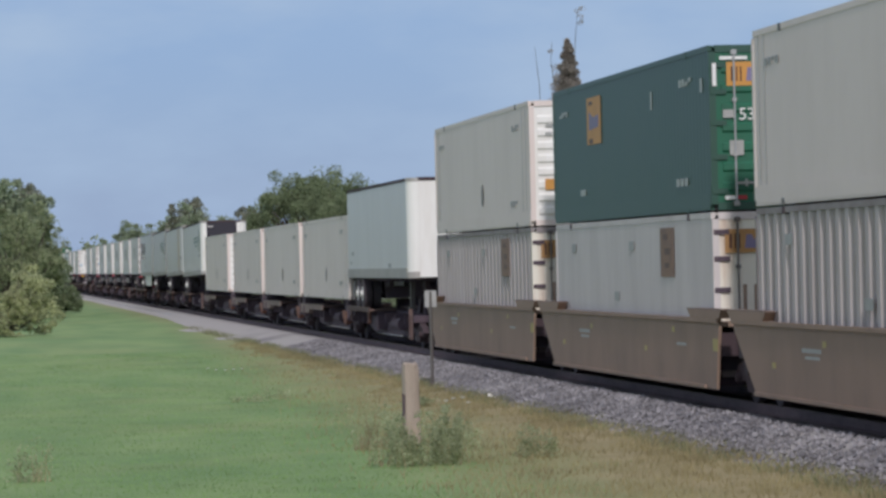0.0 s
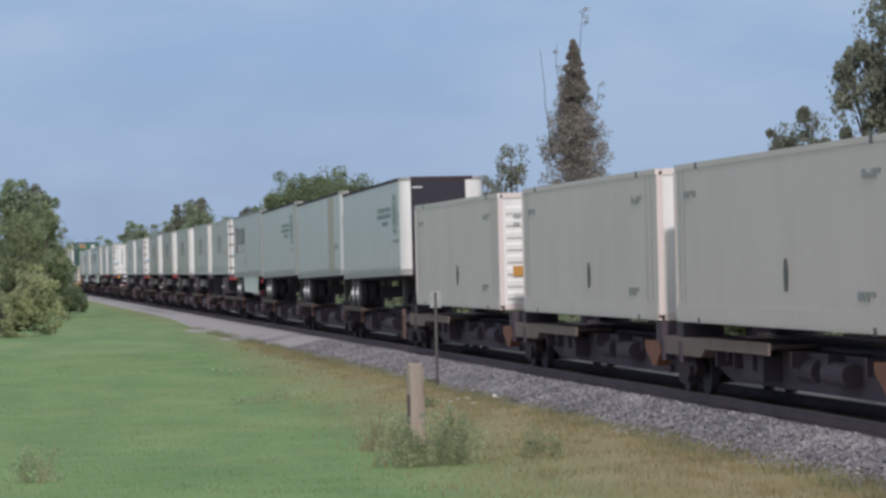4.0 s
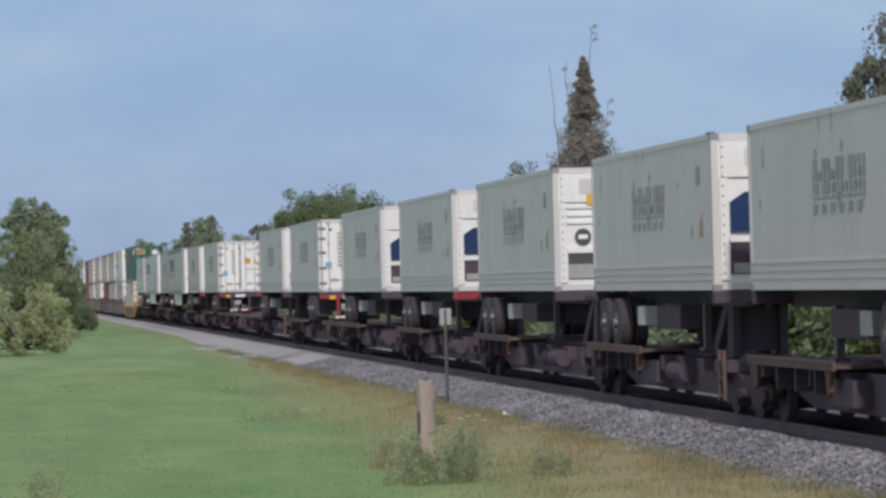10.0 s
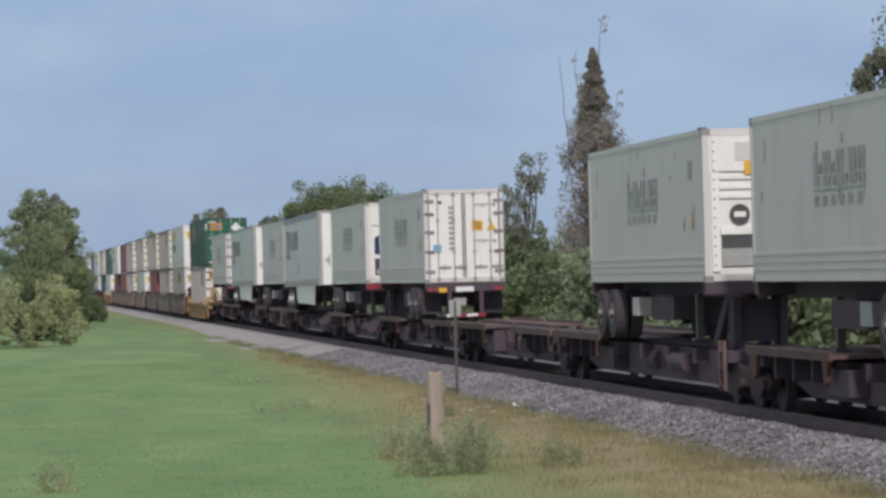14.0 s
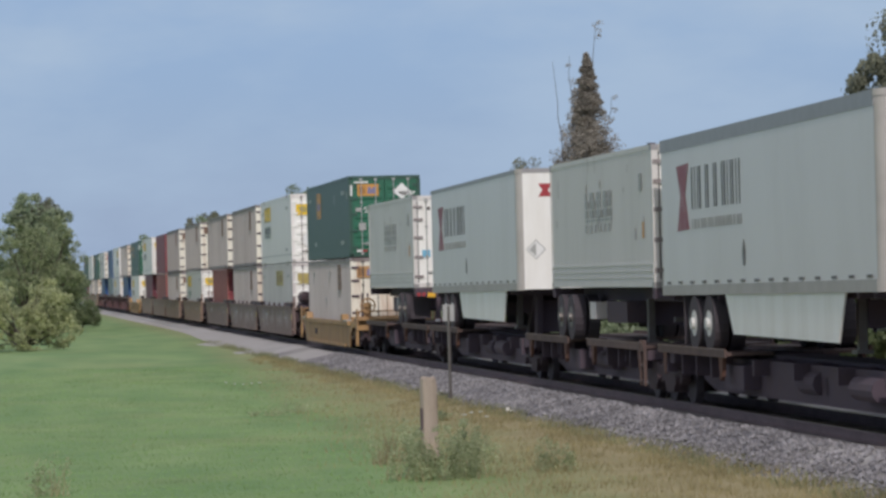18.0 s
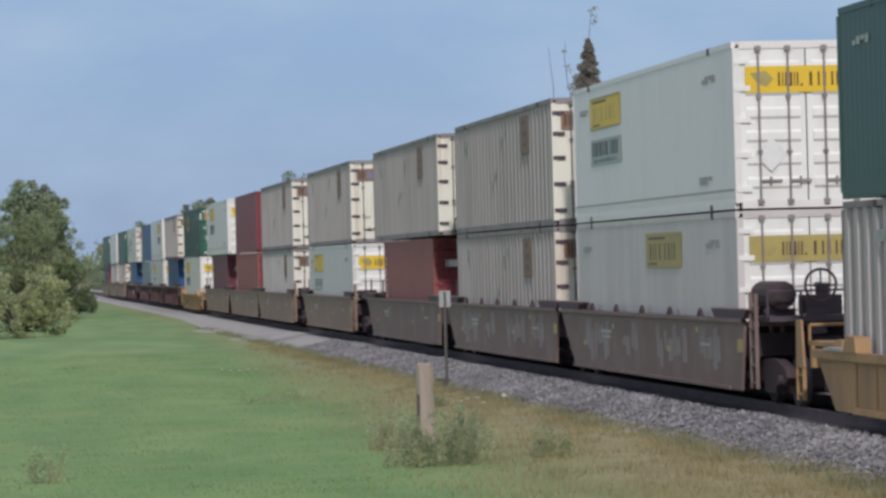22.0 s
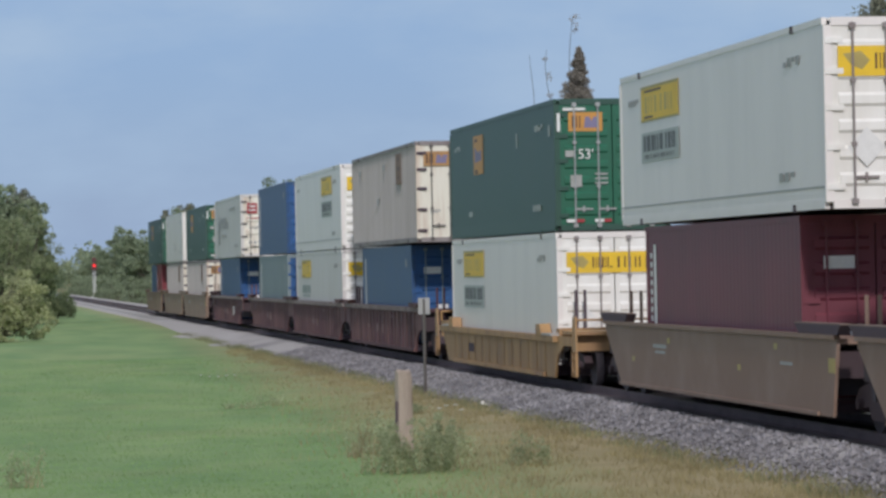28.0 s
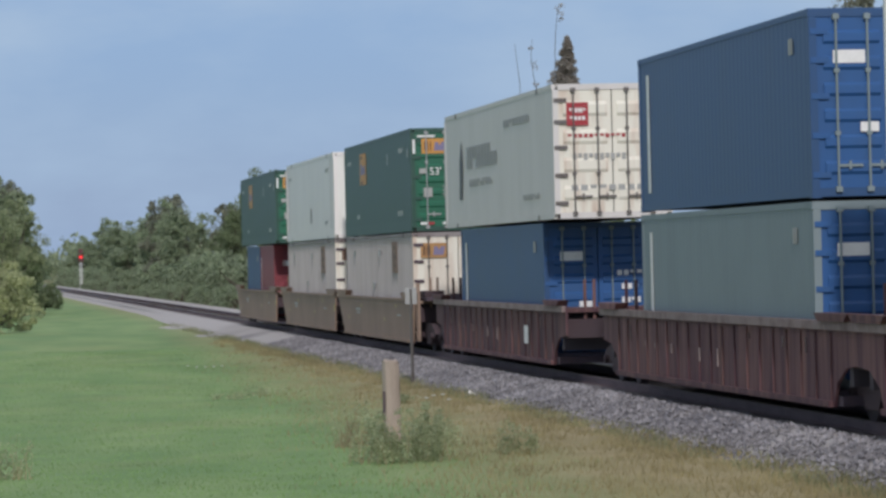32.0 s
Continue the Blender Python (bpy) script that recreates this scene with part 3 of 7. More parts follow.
def make_ballast():
    profile = [(-4.3, -0.62), (-3.3, -0.20), (-2.0, -0.115), (-1.3, -0.13), (-0.6, -0.20), (0.6, -0.20), (1.3, -0.14), (1.75, -0.16), (2.5, -0.33),
               (3.05, -0.47), (3.4, -0.62)]
    xs = axis_steps(-200, 900, -30, 110, 0.5)
    v, f = [], []
    for s in xs:
        for k, (nn, z) in enumerate(profile):
            far = min(max((s - 60) / 60, 0), 1)
            w = (0.18 * noise.noise((s * 0.25, k * 3.1, 0)) + 0.10 * noise.noise((s * 1.1, k * 2.3, 4))) * (1 - 0.8 * far) if k in (8, 9, 10) else 0
            if k >= 8:
                nn -= 0.75 * min(max((s - 122) / 40, 0), 1) + 0.42 * min(max((22 - s) / 26, 0), 1) * (1 if k > 8 else 0.6)
            v.append((s, nn + w + (0.15 * far * (0.6 + 0.8 * noise.noise((s * 0.05, 1, 2))) if k >= 8 else 0), z + 0.03 * (1 - 0.9 * far) * noise.noise((s * 1.7, k * 1.9, 7))))
            if k >= 9:   # spilled stone reaches into the grass further off
                spill = 1.1 * math.exp(-((s - 112) / 5) ** 2) + 0.7 * math.exp(-((s - 91) / 3) ** 2)
                a, b, c = v[-1]
                v[-1] = (a, b + spill * (1 + 0.5 * noise.noise((s * 0.6, 0, 3))), c + (0.10 if k == 10 else 0.01) * min(spill, 1))
    w = len(profile)
    for i in range(len(xs) - 1):
        for k in range(w - 1):
            a = i * w + k
            f.append((a, a + w, a + w + 1, a + 1))
    m = bpy.data.materials.new("crushed_limestone")
    m.use_nodes = True
    n, l = m.node_tree.nodes, m.node_tree.links
    bsdf = n["Principled BSDF"]
    bsdf.inputs["Roughness"].default_value = 0.9
    co = n.new("ShaderNodeTexCoord")
    vor = n.new("ShaderNodeTexVoronoi")
    vor.inputs["Scale"].default_value = 16
    l.new(co.outputs["Object"], vor.inputs["Vector"])
    sep = n.new("ShaderNodeSeparateColor")
    l.new(vor.outputs["Color"], sep.inputs["Color"])
    ramp = n.new("ShaderNodeValToRGB")
    ramp.color_ramp.elements[0].color, ramp.color_ramp.elements[1].color = (0.124, 0.121, 0.133, 1), (0.224, 0.218, 0.238, 1)
    l.new(sep.outputs["Red"], ramp.inputs["Fac"])
    nz = n.new("ShaderNodeTexNoise")
    nz.inputs["Scale"].default_value, nz.inputs["Detail"].default_value = 0.8, 5
    l.new(co.outputs["Object"], nz.inputs["Vector"])
    mr = n.new("ShaderNodeMapRange")
    mr.inputs["From Min"].default_value, mr.inputs["From Max"].default_value = 0.5, 0.75
    mr.inputs["To Max"].default_value = 0.5
    l.new(nz.outputs["Fac"], mr.inputs["Value"])
    mx = n.new("ShaderNodeMix")
    mx.data_type = "RGBA"
    mx.inputs["B"].default_value = (0.24, 0.215, 0.165, 1)
    l.new(mr.outputs["Result"], mx.inputs["Factor"])
    l.new(ramp.outputs["Color"], mx.inputs["A"])
    # paler stone in wide patches
    pz = n.new("ShaderNodeTexNoise")
    pz.inputs["Scale"].default_value, pz.inputs["Detail"].default_value = 0.16, 4
    l.new(co.outputs["Object"], pz.inputs["Vector"])
    pr = n.new("ShaderNodeMapRange")
    pr.inputs["From Min"].default_value, pr.inputs["From Max"].default_value, pr.inputs["To Max"].default_value = 0.49, 0.64, 0.65
    px = n.new("ShaderNodeSeparateXYZ")
    l.new(co.outputs["Object"], px.inputs["Vector"])
    pf = n.new("ShaderNodeMapRange")          # the stone grows paler further along the line
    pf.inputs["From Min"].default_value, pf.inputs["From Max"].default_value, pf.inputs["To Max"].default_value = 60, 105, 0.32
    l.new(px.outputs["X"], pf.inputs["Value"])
    # and a little paler beyond the far rail
    pg = n.new("ShaderNodeMapRange")
    pg.inputs["From Min"].default_value, pg.inputs["From Max"].default_value, pg.inputs["To Max"].default_value = -2.6, -3.6, 0.15
    l.new(px.outputs["Y"], pg.inputs["Value"])
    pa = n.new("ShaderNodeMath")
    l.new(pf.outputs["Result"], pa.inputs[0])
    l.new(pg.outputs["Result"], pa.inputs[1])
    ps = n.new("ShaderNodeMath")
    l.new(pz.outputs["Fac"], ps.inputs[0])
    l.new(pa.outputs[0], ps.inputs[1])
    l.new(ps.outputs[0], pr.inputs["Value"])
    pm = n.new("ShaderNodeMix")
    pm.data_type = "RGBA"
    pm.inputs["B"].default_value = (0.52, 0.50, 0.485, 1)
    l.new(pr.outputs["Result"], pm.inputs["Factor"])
    l.new(mx.outputs["Result"], pm.inputs["A"])
    # brake dust and oil between the rails, plus the train's shade put into the colour
    sx = n.new("ShaderNodeSeparateXYZ")
    l.new(co.outputs["Object"], sx.inputs["Vector"])
    ab = n.new("ShaderNodeMath")
    ab.operation = "ABSOLUTE"
    l.new(sx.outputs["Y"], ab.inputs[0])
    mr2 = n.new("ShaderNodeMapRange")
    mr2.inputs["From Min"].default_value, mr2.inputs["From Max"].default_value = 1.45, 1.15
    mr2.inputs["To Max"].default_value = 0.5
    l.new(ab.outputs[0], mr2.inputs["Value"])
    mx2 = n.new("ShaderNodeMix")
    mx2.data_type = "RGBA"
    mx2.inputs["B"].default_value = (0.085, 0.072, 0.066, 1)
    l.new(mr2.outputs["Result"], mx2.inputs["Factor"])
    l.new(pm.outputs["Result"], mx2.inputs["A"])
    l.new(mx2.outputs["Result"], bsdf.inputs["Base Color"])
    bp = n.new("ShaderNodeBump")
    bp.inputs["Strength"].default_value, bp.inputs["Distance"].default_value = 0.6, 0.04
    l.new(vor.outputs["Distance"], bp.inputs["Height"])
    l.new(bp.outputs["Normal"], bsdf.inputs["Normal"])
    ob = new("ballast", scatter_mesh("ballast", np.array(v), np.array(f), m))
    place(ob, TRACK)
    return tagged(ob, "grey crushed-stone ballast bed under the rails", "ballast", kind="structure")


make_ballast()


def lumps(rng, count, place_fn, lo, hi):
    """Angular stones: squashed, jittered octahedra at computed places."""
    base = np.array([(1, 0, 0), (-1, 0, 0), (0, 1, 0), (0, -1, 0), (0, 0, 1), (0, 0, -1)], float)
    tri = np.array([(0, 2, 4), (2, 1, 4), (1, 3, 4), (3, 0, 4), (2, 0, 5), (1, 2, 5), (3, 1, 5), (0, 3, 5)])
    c = place_fn(rng, count)
    size = rng.uniform(lo, hi, (count, 1, 1)) * rng.uniform(0.6, 1.2, (count, 1, 3))
    v = base[None] * size + rng.normal(0, 0.18, (count, 6, 3)) * size
    ang = rng.uniform(0, 6.28, count)
    ca, sa = np.cos(ang)[:, None], np.sin(ang)[:, None]
    x, y = v[..., 0] * ca - v[..., 1] * sa, v[..., 0] * sa + v[..., 1] * ca
    v = np.stack([x, y, v[..., 2]], -1) + c[:, None]
    f = (tri[None] + 6 * np.arange(count)[:, None, None]).reshape(-1, 3)
    return v.reshape(-1, 3), f


def stones_place(rng, count):
    s = rng.uniform(-24, 70, count) ** 1.0
    n = rng.uniform(1.35, 3.3, count)
    z = np.interp(n, [1.3, 1.75, 2.5, 3.05, 3.5], [-0.14, -0.16, -0.33, -0.46, -0.50]) + 0.012
    return np.stack([s, n, z], 1)


r0 = np.random.default_rng(3)
sv, sf = lumps(r0, 15000, stones_place, 0.022, 0.052)
stones = new("ballast_stones", scatter_mesh("ballast_stones", sv, sf, leaf_material("loose_stone", (0.112, 0.109, 0.118), (0.285, 0.278, 0.292), 0.0)))
place(stones, TRACK)
tagged(stones, "loose grey limestone chips on the ballast shoulder", "gravel", kind="stuff")


def make_rail(name, n):
    ob = tagged(new(name), "worn steel rail with a polished head", "rail", "rails", "structure")
    place(ob, TRACK)
    part("rail_web", G().box(-200, 900, n - 0.075, n + 0.075, -0.18, -0.155).box(-200, 900, n - 0.012, n + 0.012, -0.155, -0.04), "rail", ob)
    part("rail_head", G().box(-200, 900, n - 0.036, n + 0.036, -0.04, -0.004), "rail", ob)
    part("running_surface", G().box(-200, 900, n - 0.028, n + 0.028, -0.004, 0.0), "rail_top", ob, "polished steel running surface")


make_rail("rail_near", 0.755)
make_rail("rail_far", -0.755)


# ---- pieces shared by the cars ----
def truck(parent, x, wheels=True):
    """A freight truck: two side frames, a bolster and four wheels."""
    g = G()
    for y in (-1.0, 1.0):
        g.slab([(x - 1.25, 0.50), (x - 1.05, 0.66), (x - 0.45, 0.78), (x + 0.45, 0.78), (x + 1.05, 0.66), (x + 1.25, 0.50), (x + 1.0, 0.36), (x + 0.5, 0.42),
                (x + 0.35, 0.22), (x - 0.35, 0.22), (x - 0.5, 0.42), (x - 1.0, 0.36)], y - 0.09, y + 0.09)
    g.box(x - 0.22, x + 0.22, -1.05, 1.05, 0.42, 0.66)
    g.box(x - 0.95, x + 0.95, -0.62, 0.62, 0.30, 0.62).box(x - 0.44, x - 0.36, -0.98, 0.98, 0.2, 0.5).box(x + 0.36, x + 0.44, -0.98, 0.98, 0.2, 0.5)
    fr = part("truck", g, "truck_rust", parent)
    for dx in (-0.88, 0.88):
        for y in (-0.755, 0.755):
            w = G().rod((x + dx, y - 0.075, 0.42), (x + dx, y + 0.075, 0.42), 0.42, 26)
            part("wheel", w, "black", fr)
        for y in (-1.12, 1.12):
            part("bearing_cap", G().rod((x + dx, y - 0.05, 0.45), (x + dx, y + 0.05, 0.45), 0.09, 10), "truck_rust", fr)


def coupler(parent, x, sign):
    part("coupler", G().box(min(x, x + sign * 1.3), max(x, x + sign * 1.3), -0.12, 0.12, 0.70, 0.95)
         .box(min(x + sign * 1.0, x + sign * 1.4), max(x + sign * 1.0, x + sign * 1.4), -0.19, 0.19, 0.62, 1.02), "dark", parent)


def ladder(parent, x, y, z0, z1, mat):
    lad = part("ladder", G().box(x - 0.22, x - 0.17, y - 0.03, y + 0.03, z0, z1), mat, parent)
    part("stile", G().box(x + 0.17, x + 0.22, y - 0.03, y + 0.03, z0, z1), mat, lad)
    z = z0 + 0.08
    while z < z1 - 0.03:
        part("rung", G().box(x - 0.172, x + 0.172, y - 0.02, y + 0.02, z, z + 0.035), mat, lad)
        z += 0.3


# ---- well cars ----
def well_car(style, paint, label, front_truck, rear_truck, coupled, wheel=False):
    car = thing("well_car", label, "well car", "well cars of the train")
    top, bot, hl = (1.47, 0.24, 9.15) if style == "smooth" else (1.06, 0.14, 8.6) if style == "yellow" else (1.50, 0.23, 9.62)
    half = 1.46 if style == "smooth" else 1.40
    for side in (-1, 1):
        y0, y1 = sorted((side * half, side * (half - 0.05)))
        if style == "smooth":
            poly = [(-hl, top), (-hl, top - 0.16), (-hl + 1.6, bot), (hl - 0.3, bot), (hl, top - 0.16), (hl, top)]
            p = part("side_plate", G().slab(poly, y0, y1), paint, car)
            yy = sorted((side * (half + 0.004), side * (half + 0.05)))
            part("side_top_chord", G().box(-hl, hl, yy[0] - 0.02 * (side > 0), yy[1] + 0.02 * (side < 0), top - 0.07, top), paint, car)
            part("side_bottom_chord", G().box(-hl + 1.6, hl - 1.05, yy[0], yy[1], bot, bot + 0.06), paint, car)
            for xb in (-hl + 1.2, hl - 0.9):
                br = G().slab([(xb - 1.5, top + 0.15), (xb + 1.3, top + 0.15), (xb + 1.1, top + 0.002), (xb - 1.2, top + 0.002)], *sorted((side * (half - 0.14), side * (half + 0.05))))
                part("guide_bracket", br, "dark" if paint in ("well_brown", "well_mid") else paint, car)
                part("bracket_top", G().box(xb - 1.5, xb + 1.3, *sorted((side * (half - 0.14), side * (half + 0.05))), top + 0.152, top + 0.17), "tan_plate", car)
        else:
            poly = [(-hl - 0.75, top), (-hl - 0.75, top - 0.16), (-hl + 0.3, bot), (hl - 0.45, bot), (hl, top - 0.3), (hl, top)] if style == "yellow" else \
                [(-hl, top), (-hl, 0.88), (-hl + 0.75, 0.82), (-hl + 1.3, 0.58), (-hl + 1.5, bot), (hl - 1.5, bot), (hl - 1.3, 0.58), (hl - 0.75, 0.82), (hl, 0.88), (hl, top)]
            part("side_plate", G().slab(poly, y0, y1), paint, car)
            ledge = 0.11 if style == "yellow" else 0.08
            yy = sorted((side * (half + 0.004), side * (half + ledge)))
            part("side_top_chord", G().box(-hl - (0.75 if style == "yellow" else 0), hl, yy[0], yy[1], top - 0.13, top), paint if style == "yellow" else "dusty_steel", car)
            part("side_bottom_chord", G().box(-hl + 1.52, hl - 1.52, *sorted((side * (half + 0.004), side * (half + 0.07))), bot, bot + 0.09), paint, car)
            count = 13 if style == "yellow" else 19
            for i in range(count):
                x = -hl + 1.6 + (2 * hl - 3.2) * i / (count - 1)
                part("rib", G().box(x - 0.05, x + 0.05, *sorted((side * (half + 0.004), side * (half + (0.014 if style == "yellow" else 0.025)))), bot + 0.09, top - 0.172), paint, car)
            if style == "ribbed":   # bare scrapes down the ribs and plate
                for i in range(9):
                    x = -hl + 1.75 + (2 * hl - 3.5) * ((i * 0.618 + 0.21) % 1)
                    z = bot + 0.35 + 0.6 * ((i * 0.381 + 0.4) % 1)
                    part("scrape", G().box(x, x + 0.022 + 0.012 * (i % 3), *sorted((side * (half + 0.004), side * (half + 0.029))), z, z + 0.10 + 0.07 * (i % 4)), "dusty_steel", car, "bare scraped streak")
            yb = sorted((side * (half - 0.1), side * (half + 0.14)))
            for xb in (-hl + 1.1, hl - 1.1):
                if style == "yellow":   # a sloped guide block with a worn plate outboard of it
                    d = 1 if xb > 0 else -1
                    part("guide_bracket", G().slab([(xb - d * 1.0, top + 0.002), (xb - d * 0.95, top + 0.23), (xb - d * 0.45, top + 0.25), (xb - d * 0.2, top + 0.002)][::d], *yb), paint, car)
                    part("bracket_top", G().box(*sorted((xb - d * 0.18, xb + d * 0.95)), *yb, top + 0.004, top + 0.05), "rail_alloy", car, "worn pale bracket top")
                else:
                    part("guide_bracket", G().slab([(xb - 0.95, top + 0.12), (xb + 0.95, top + 0.12), (xb + 0.75, top + 0.002), (xb - 0.75, top + 0.002)], *yb), paint, car)
            if style == "yellow":
                # no opening is cut: a dark plate carries the hole's shade in its colour
                part("inspection_hole", G().box(-hl + 4.05, -hl + 4.95, *sorted((side * (half + 0.006), side * (half + 0.012))), bot + 0.32, bot + 0.54), "dark", car)
    if style == "smooth":
        for i, (xm, zm) in enumerate(((-6.4, 0.72), (-3.1, 1.12), (2.6, 0.78), (5.2, 1.18), (hl - 0.5, 0.9))):
            part("reflector", G().box(xm, xm + (0.22 if i != 4 else 0.4), -half - 0.006, -half - 0.002, zm, zm + 0.10 + 0.12 * (i == 4)), "plate_olive", car, "small yellow reflector")
        part("stencil", G().box(-4.4, -3.2, -half - 0.006, -half - 0.002, 1.02, 1.09).box(-4.2, -3.3, -half - 0.006, -half - 0.002, 0.92, 0.97).box(5.6, 6.4, -half - 0.006, -half - 0.002, 0.95, 1.0), "mark_grey", car)
    part("well_floor", G().box(-hl + 1.7, hl - 1.2, -half + 0.06, half - 0.06, bot + 0.02, 0.398), "dark", car)
    for sg in (-1, 1):
        x = sg * hl
        part("end_sill", G().box(min(x - sg * 0.9, x + sg * 0.55), max(x - sg * 0.9, x + sg * 0.55), -0.35, 0.35, 0.80, 1.15)
             .box(min(x - sg * 0.5, x - sg * 0.1), max(x - sg * 0.5, x - sg * 0.1), -half + 0.06, half - 0.06, 0.82, 1.22), paint if style == "yellow" else "truck_rust", car)
        part("end_deck", G().box(*sorted((x - sg * 2.5, x - sg * 0.02)), -half + 0.055, half - 0.055, top - 0.14, top - 0.06), paint, car)
        part("end_bulkhead", G().box(*sorted((x - sg * 0.75, x - sg * 0.55)), -half + 0.055, half - 0.055, 0.55, top - 0.145), "black", car)
        for y in (-0.95, -0.75, 0.75, 0.95):
            part("guide_post", G().rod((x - sg * 0.15, y, 1.2), (x - sg * 0.15, y, 2.05), 0.035, 6), paint if style != "yellow" else "dark", car)
    if coupled:
        for sg in (-1, 1):
            x = sg * (hl + 0.9)
            part("end_platform", G().box(x - 0.88, x + 0.88, -1.3, 1.3, 1.10, 1.17), paint, car)
            part("end_beam", G().box(x + sg * 0.55 - 0.08, x + sg * 0.55 + 0.08, -1.33, 1.33, 0.75, 1.098), paint, car)
            for y in (-1.38, 1.38):
                part("ladder_plate", G().slab([(x + sg * 0.80, 0.74), (x + sg * 1.30, 0.74), (x + sg * 1.26, 1.50), (x + sg * 0.95, 1.50)][::sg], y - 0.02, y + 0.02), paint, car)
                ladder(car, x + sg * 1.05, y, 0.22, 0.735, paint)
                if sg > 0:
                    part("gusset", G().slab([(hl + 0.02, 1.06), (hl + 0.02, 0.62), (hl + 0.7, 0.86), (hl + 1.68, 0.86), (hl + 1.68, 1.06)], y - 0.02, y + 0.02), paint, car)
            part("hand_rail", G().rod((x + sg * 0.75, -1.3, 1.17), (x + sg * 0.75, -1.3, 1.42), 0.025).rod((x + sg * 0.75, 1.3, 1.17), (x + sg * 0.75, 1.3, 1.42), 0.025)
                 .rod((x + sg * 0.75, -1.3, 1.42), (x + sg * 0.75, 1.3, 1.42), 0.025), paint, car)
            coupler(car, x + sg * 0.6, sg)
        if wheel:
            part("brake_wheel", G().ring((hl + 1.75, -0.95, 1.62), 0.25, 0.03).rod((hl + 1.5, -0.95, 1.62), (hl + 1.78, -0.95, 1.62), 0.05)
                 .rod((hl + 1.75, -1.18, 1.62), (hl + 1.75, -0.72, 1.62), 0.02).rod((hl + 1.75, -0.95, 1.38), (hl + 1.75, -0.95, 1.86), 0.02), paint, car)
            part("brake_stand", G().box(hl + 1.42, hl + 1.60, -1.08, -0.82, 1.172, 1.72), paint, car)
    if front_truck and style == "smooth":
        if paint == "well_brown":
            part("air_reservoir", G().rod((hl - 1.2, -0.85, 1.86), (hl + 0.35, -0.85, 1.86), 0.24, 14).rod((hl - 1.26, -0.85, 1.86), (hl - 1.2, -0.85, 1.86), 0.14, 14, 0.24).rod((hl + 0.35, -0.85, 1.86), (hl + 0.41, -0.85, 1.86), 0.24, 14, 0.14), "truck_rust", car, "rusty brown air reservoir")
            for xs in (hl - 0.9, hl + 0.1):
                part("reservoir_strap", G().box(xs - 0.04, xs + 0.04, -1.12, -0.58, 1.50, 1.63), "dark", car)
            part("valve_body", G().box(hl - 0.2, hl + 0.45, -0.45, 0.15, 1.52, 1.85).rod((hl + 0.1, -0.1, 1.85), (hl + 0.1, -0.1, 2.05), 0.12, 10), "dark", car)
            part("brake_wheel", G().ring((hl + 1.0, -0.35, 2.02), 0.27, 0.024).rod((hl + 0.7, -0.35, 2.02), (hl + 1.02, -0.35, 2.02), 0.05)
                 .rod((hl + 1.0, -0.60, 2.02), (hl + 1.0, -0.10, 2.02), 0.016).rod((hl + 1.0, -0.35, 1.77), (hl + 1.0, -0.35, 2.27), 0.016), "dark", car)
            part("end_rail", G().rod((hl + 0.7, -1.2, 1.5), (hl + 0.7, -1.2, 1.95), 0.022, 6).rod((hl + 0.7, -0.62, 1.5), (hl + 0.7, -0.62, 1.95), 0.022, 6).rod((hl + 0.7, -1.2, 1.93), (hl + 0.7, 0.9, 1.93), 0.022, 6), "dark", car)
        else:
            part("valve_box", G().box(hl - 1.2, hl + 0.1, -1.15, -0.6, 1.51, 1.68), "truck_rust", car)
        part("brake_stand", G().box(hl + 0.55, hl + 0.75, -0.5, -0.2, 1.2, 1.60).box(hl - 0.7, hl + 0.85, -1.2, 1.2, 1.42, 1.50), "dark", car)
        ladder(car, hl + 0.5, -1.40, 0.3, 1.9, paint)
        coupler(car, hl + 0.6, 1)
    if rear_truck:
        truck(car, -hl - 0.30)
    if front_truck:
        truck(car, hl + 0.30)
    return car


def add_graffiti(car):
    """Faded blocky spray paint on the smooth side plate, with no words, and small tabs along its top edge."""
    rg = random.Random(5)
    for x0, wide in ((-6.2, 2.6), (-1.9, 1.6), (1.6, 2.4), (5.6, 1.4)):
        g = G()
        x, i = x0, 0
        while x < x0 + wide:
            w, lean = rg.uniform(0.18, 0.42), rg.uniform(-0.12, 0.12)
            z0, z1 = rg.uniform(0.42, 0.80), rg.uniform(1.0, 1.34)
            g.slab([(x, z0), (x + w, z0 + rg.uniform(-0.05, 0.05)), (x + w + lean, z1), (x + lean, z1 - rg.uniform(0, 0.1))], -1.4645 - 0.0002 * i, -1.4615)
            x += w + rg.uniform(-0.05, 0.22)
            i += 1
        part("painted_scrawl", g, "smear_pale", car, "faded pale spray paint")
    for x in np.linspace(-5.5, 5.5, 5):
        part("top_tab", G().slab([(x - 0.22, 1.472), (x + 0.22, 1.472), (x, 1.62)], -1.46, -1.40), "truck_rust", car)


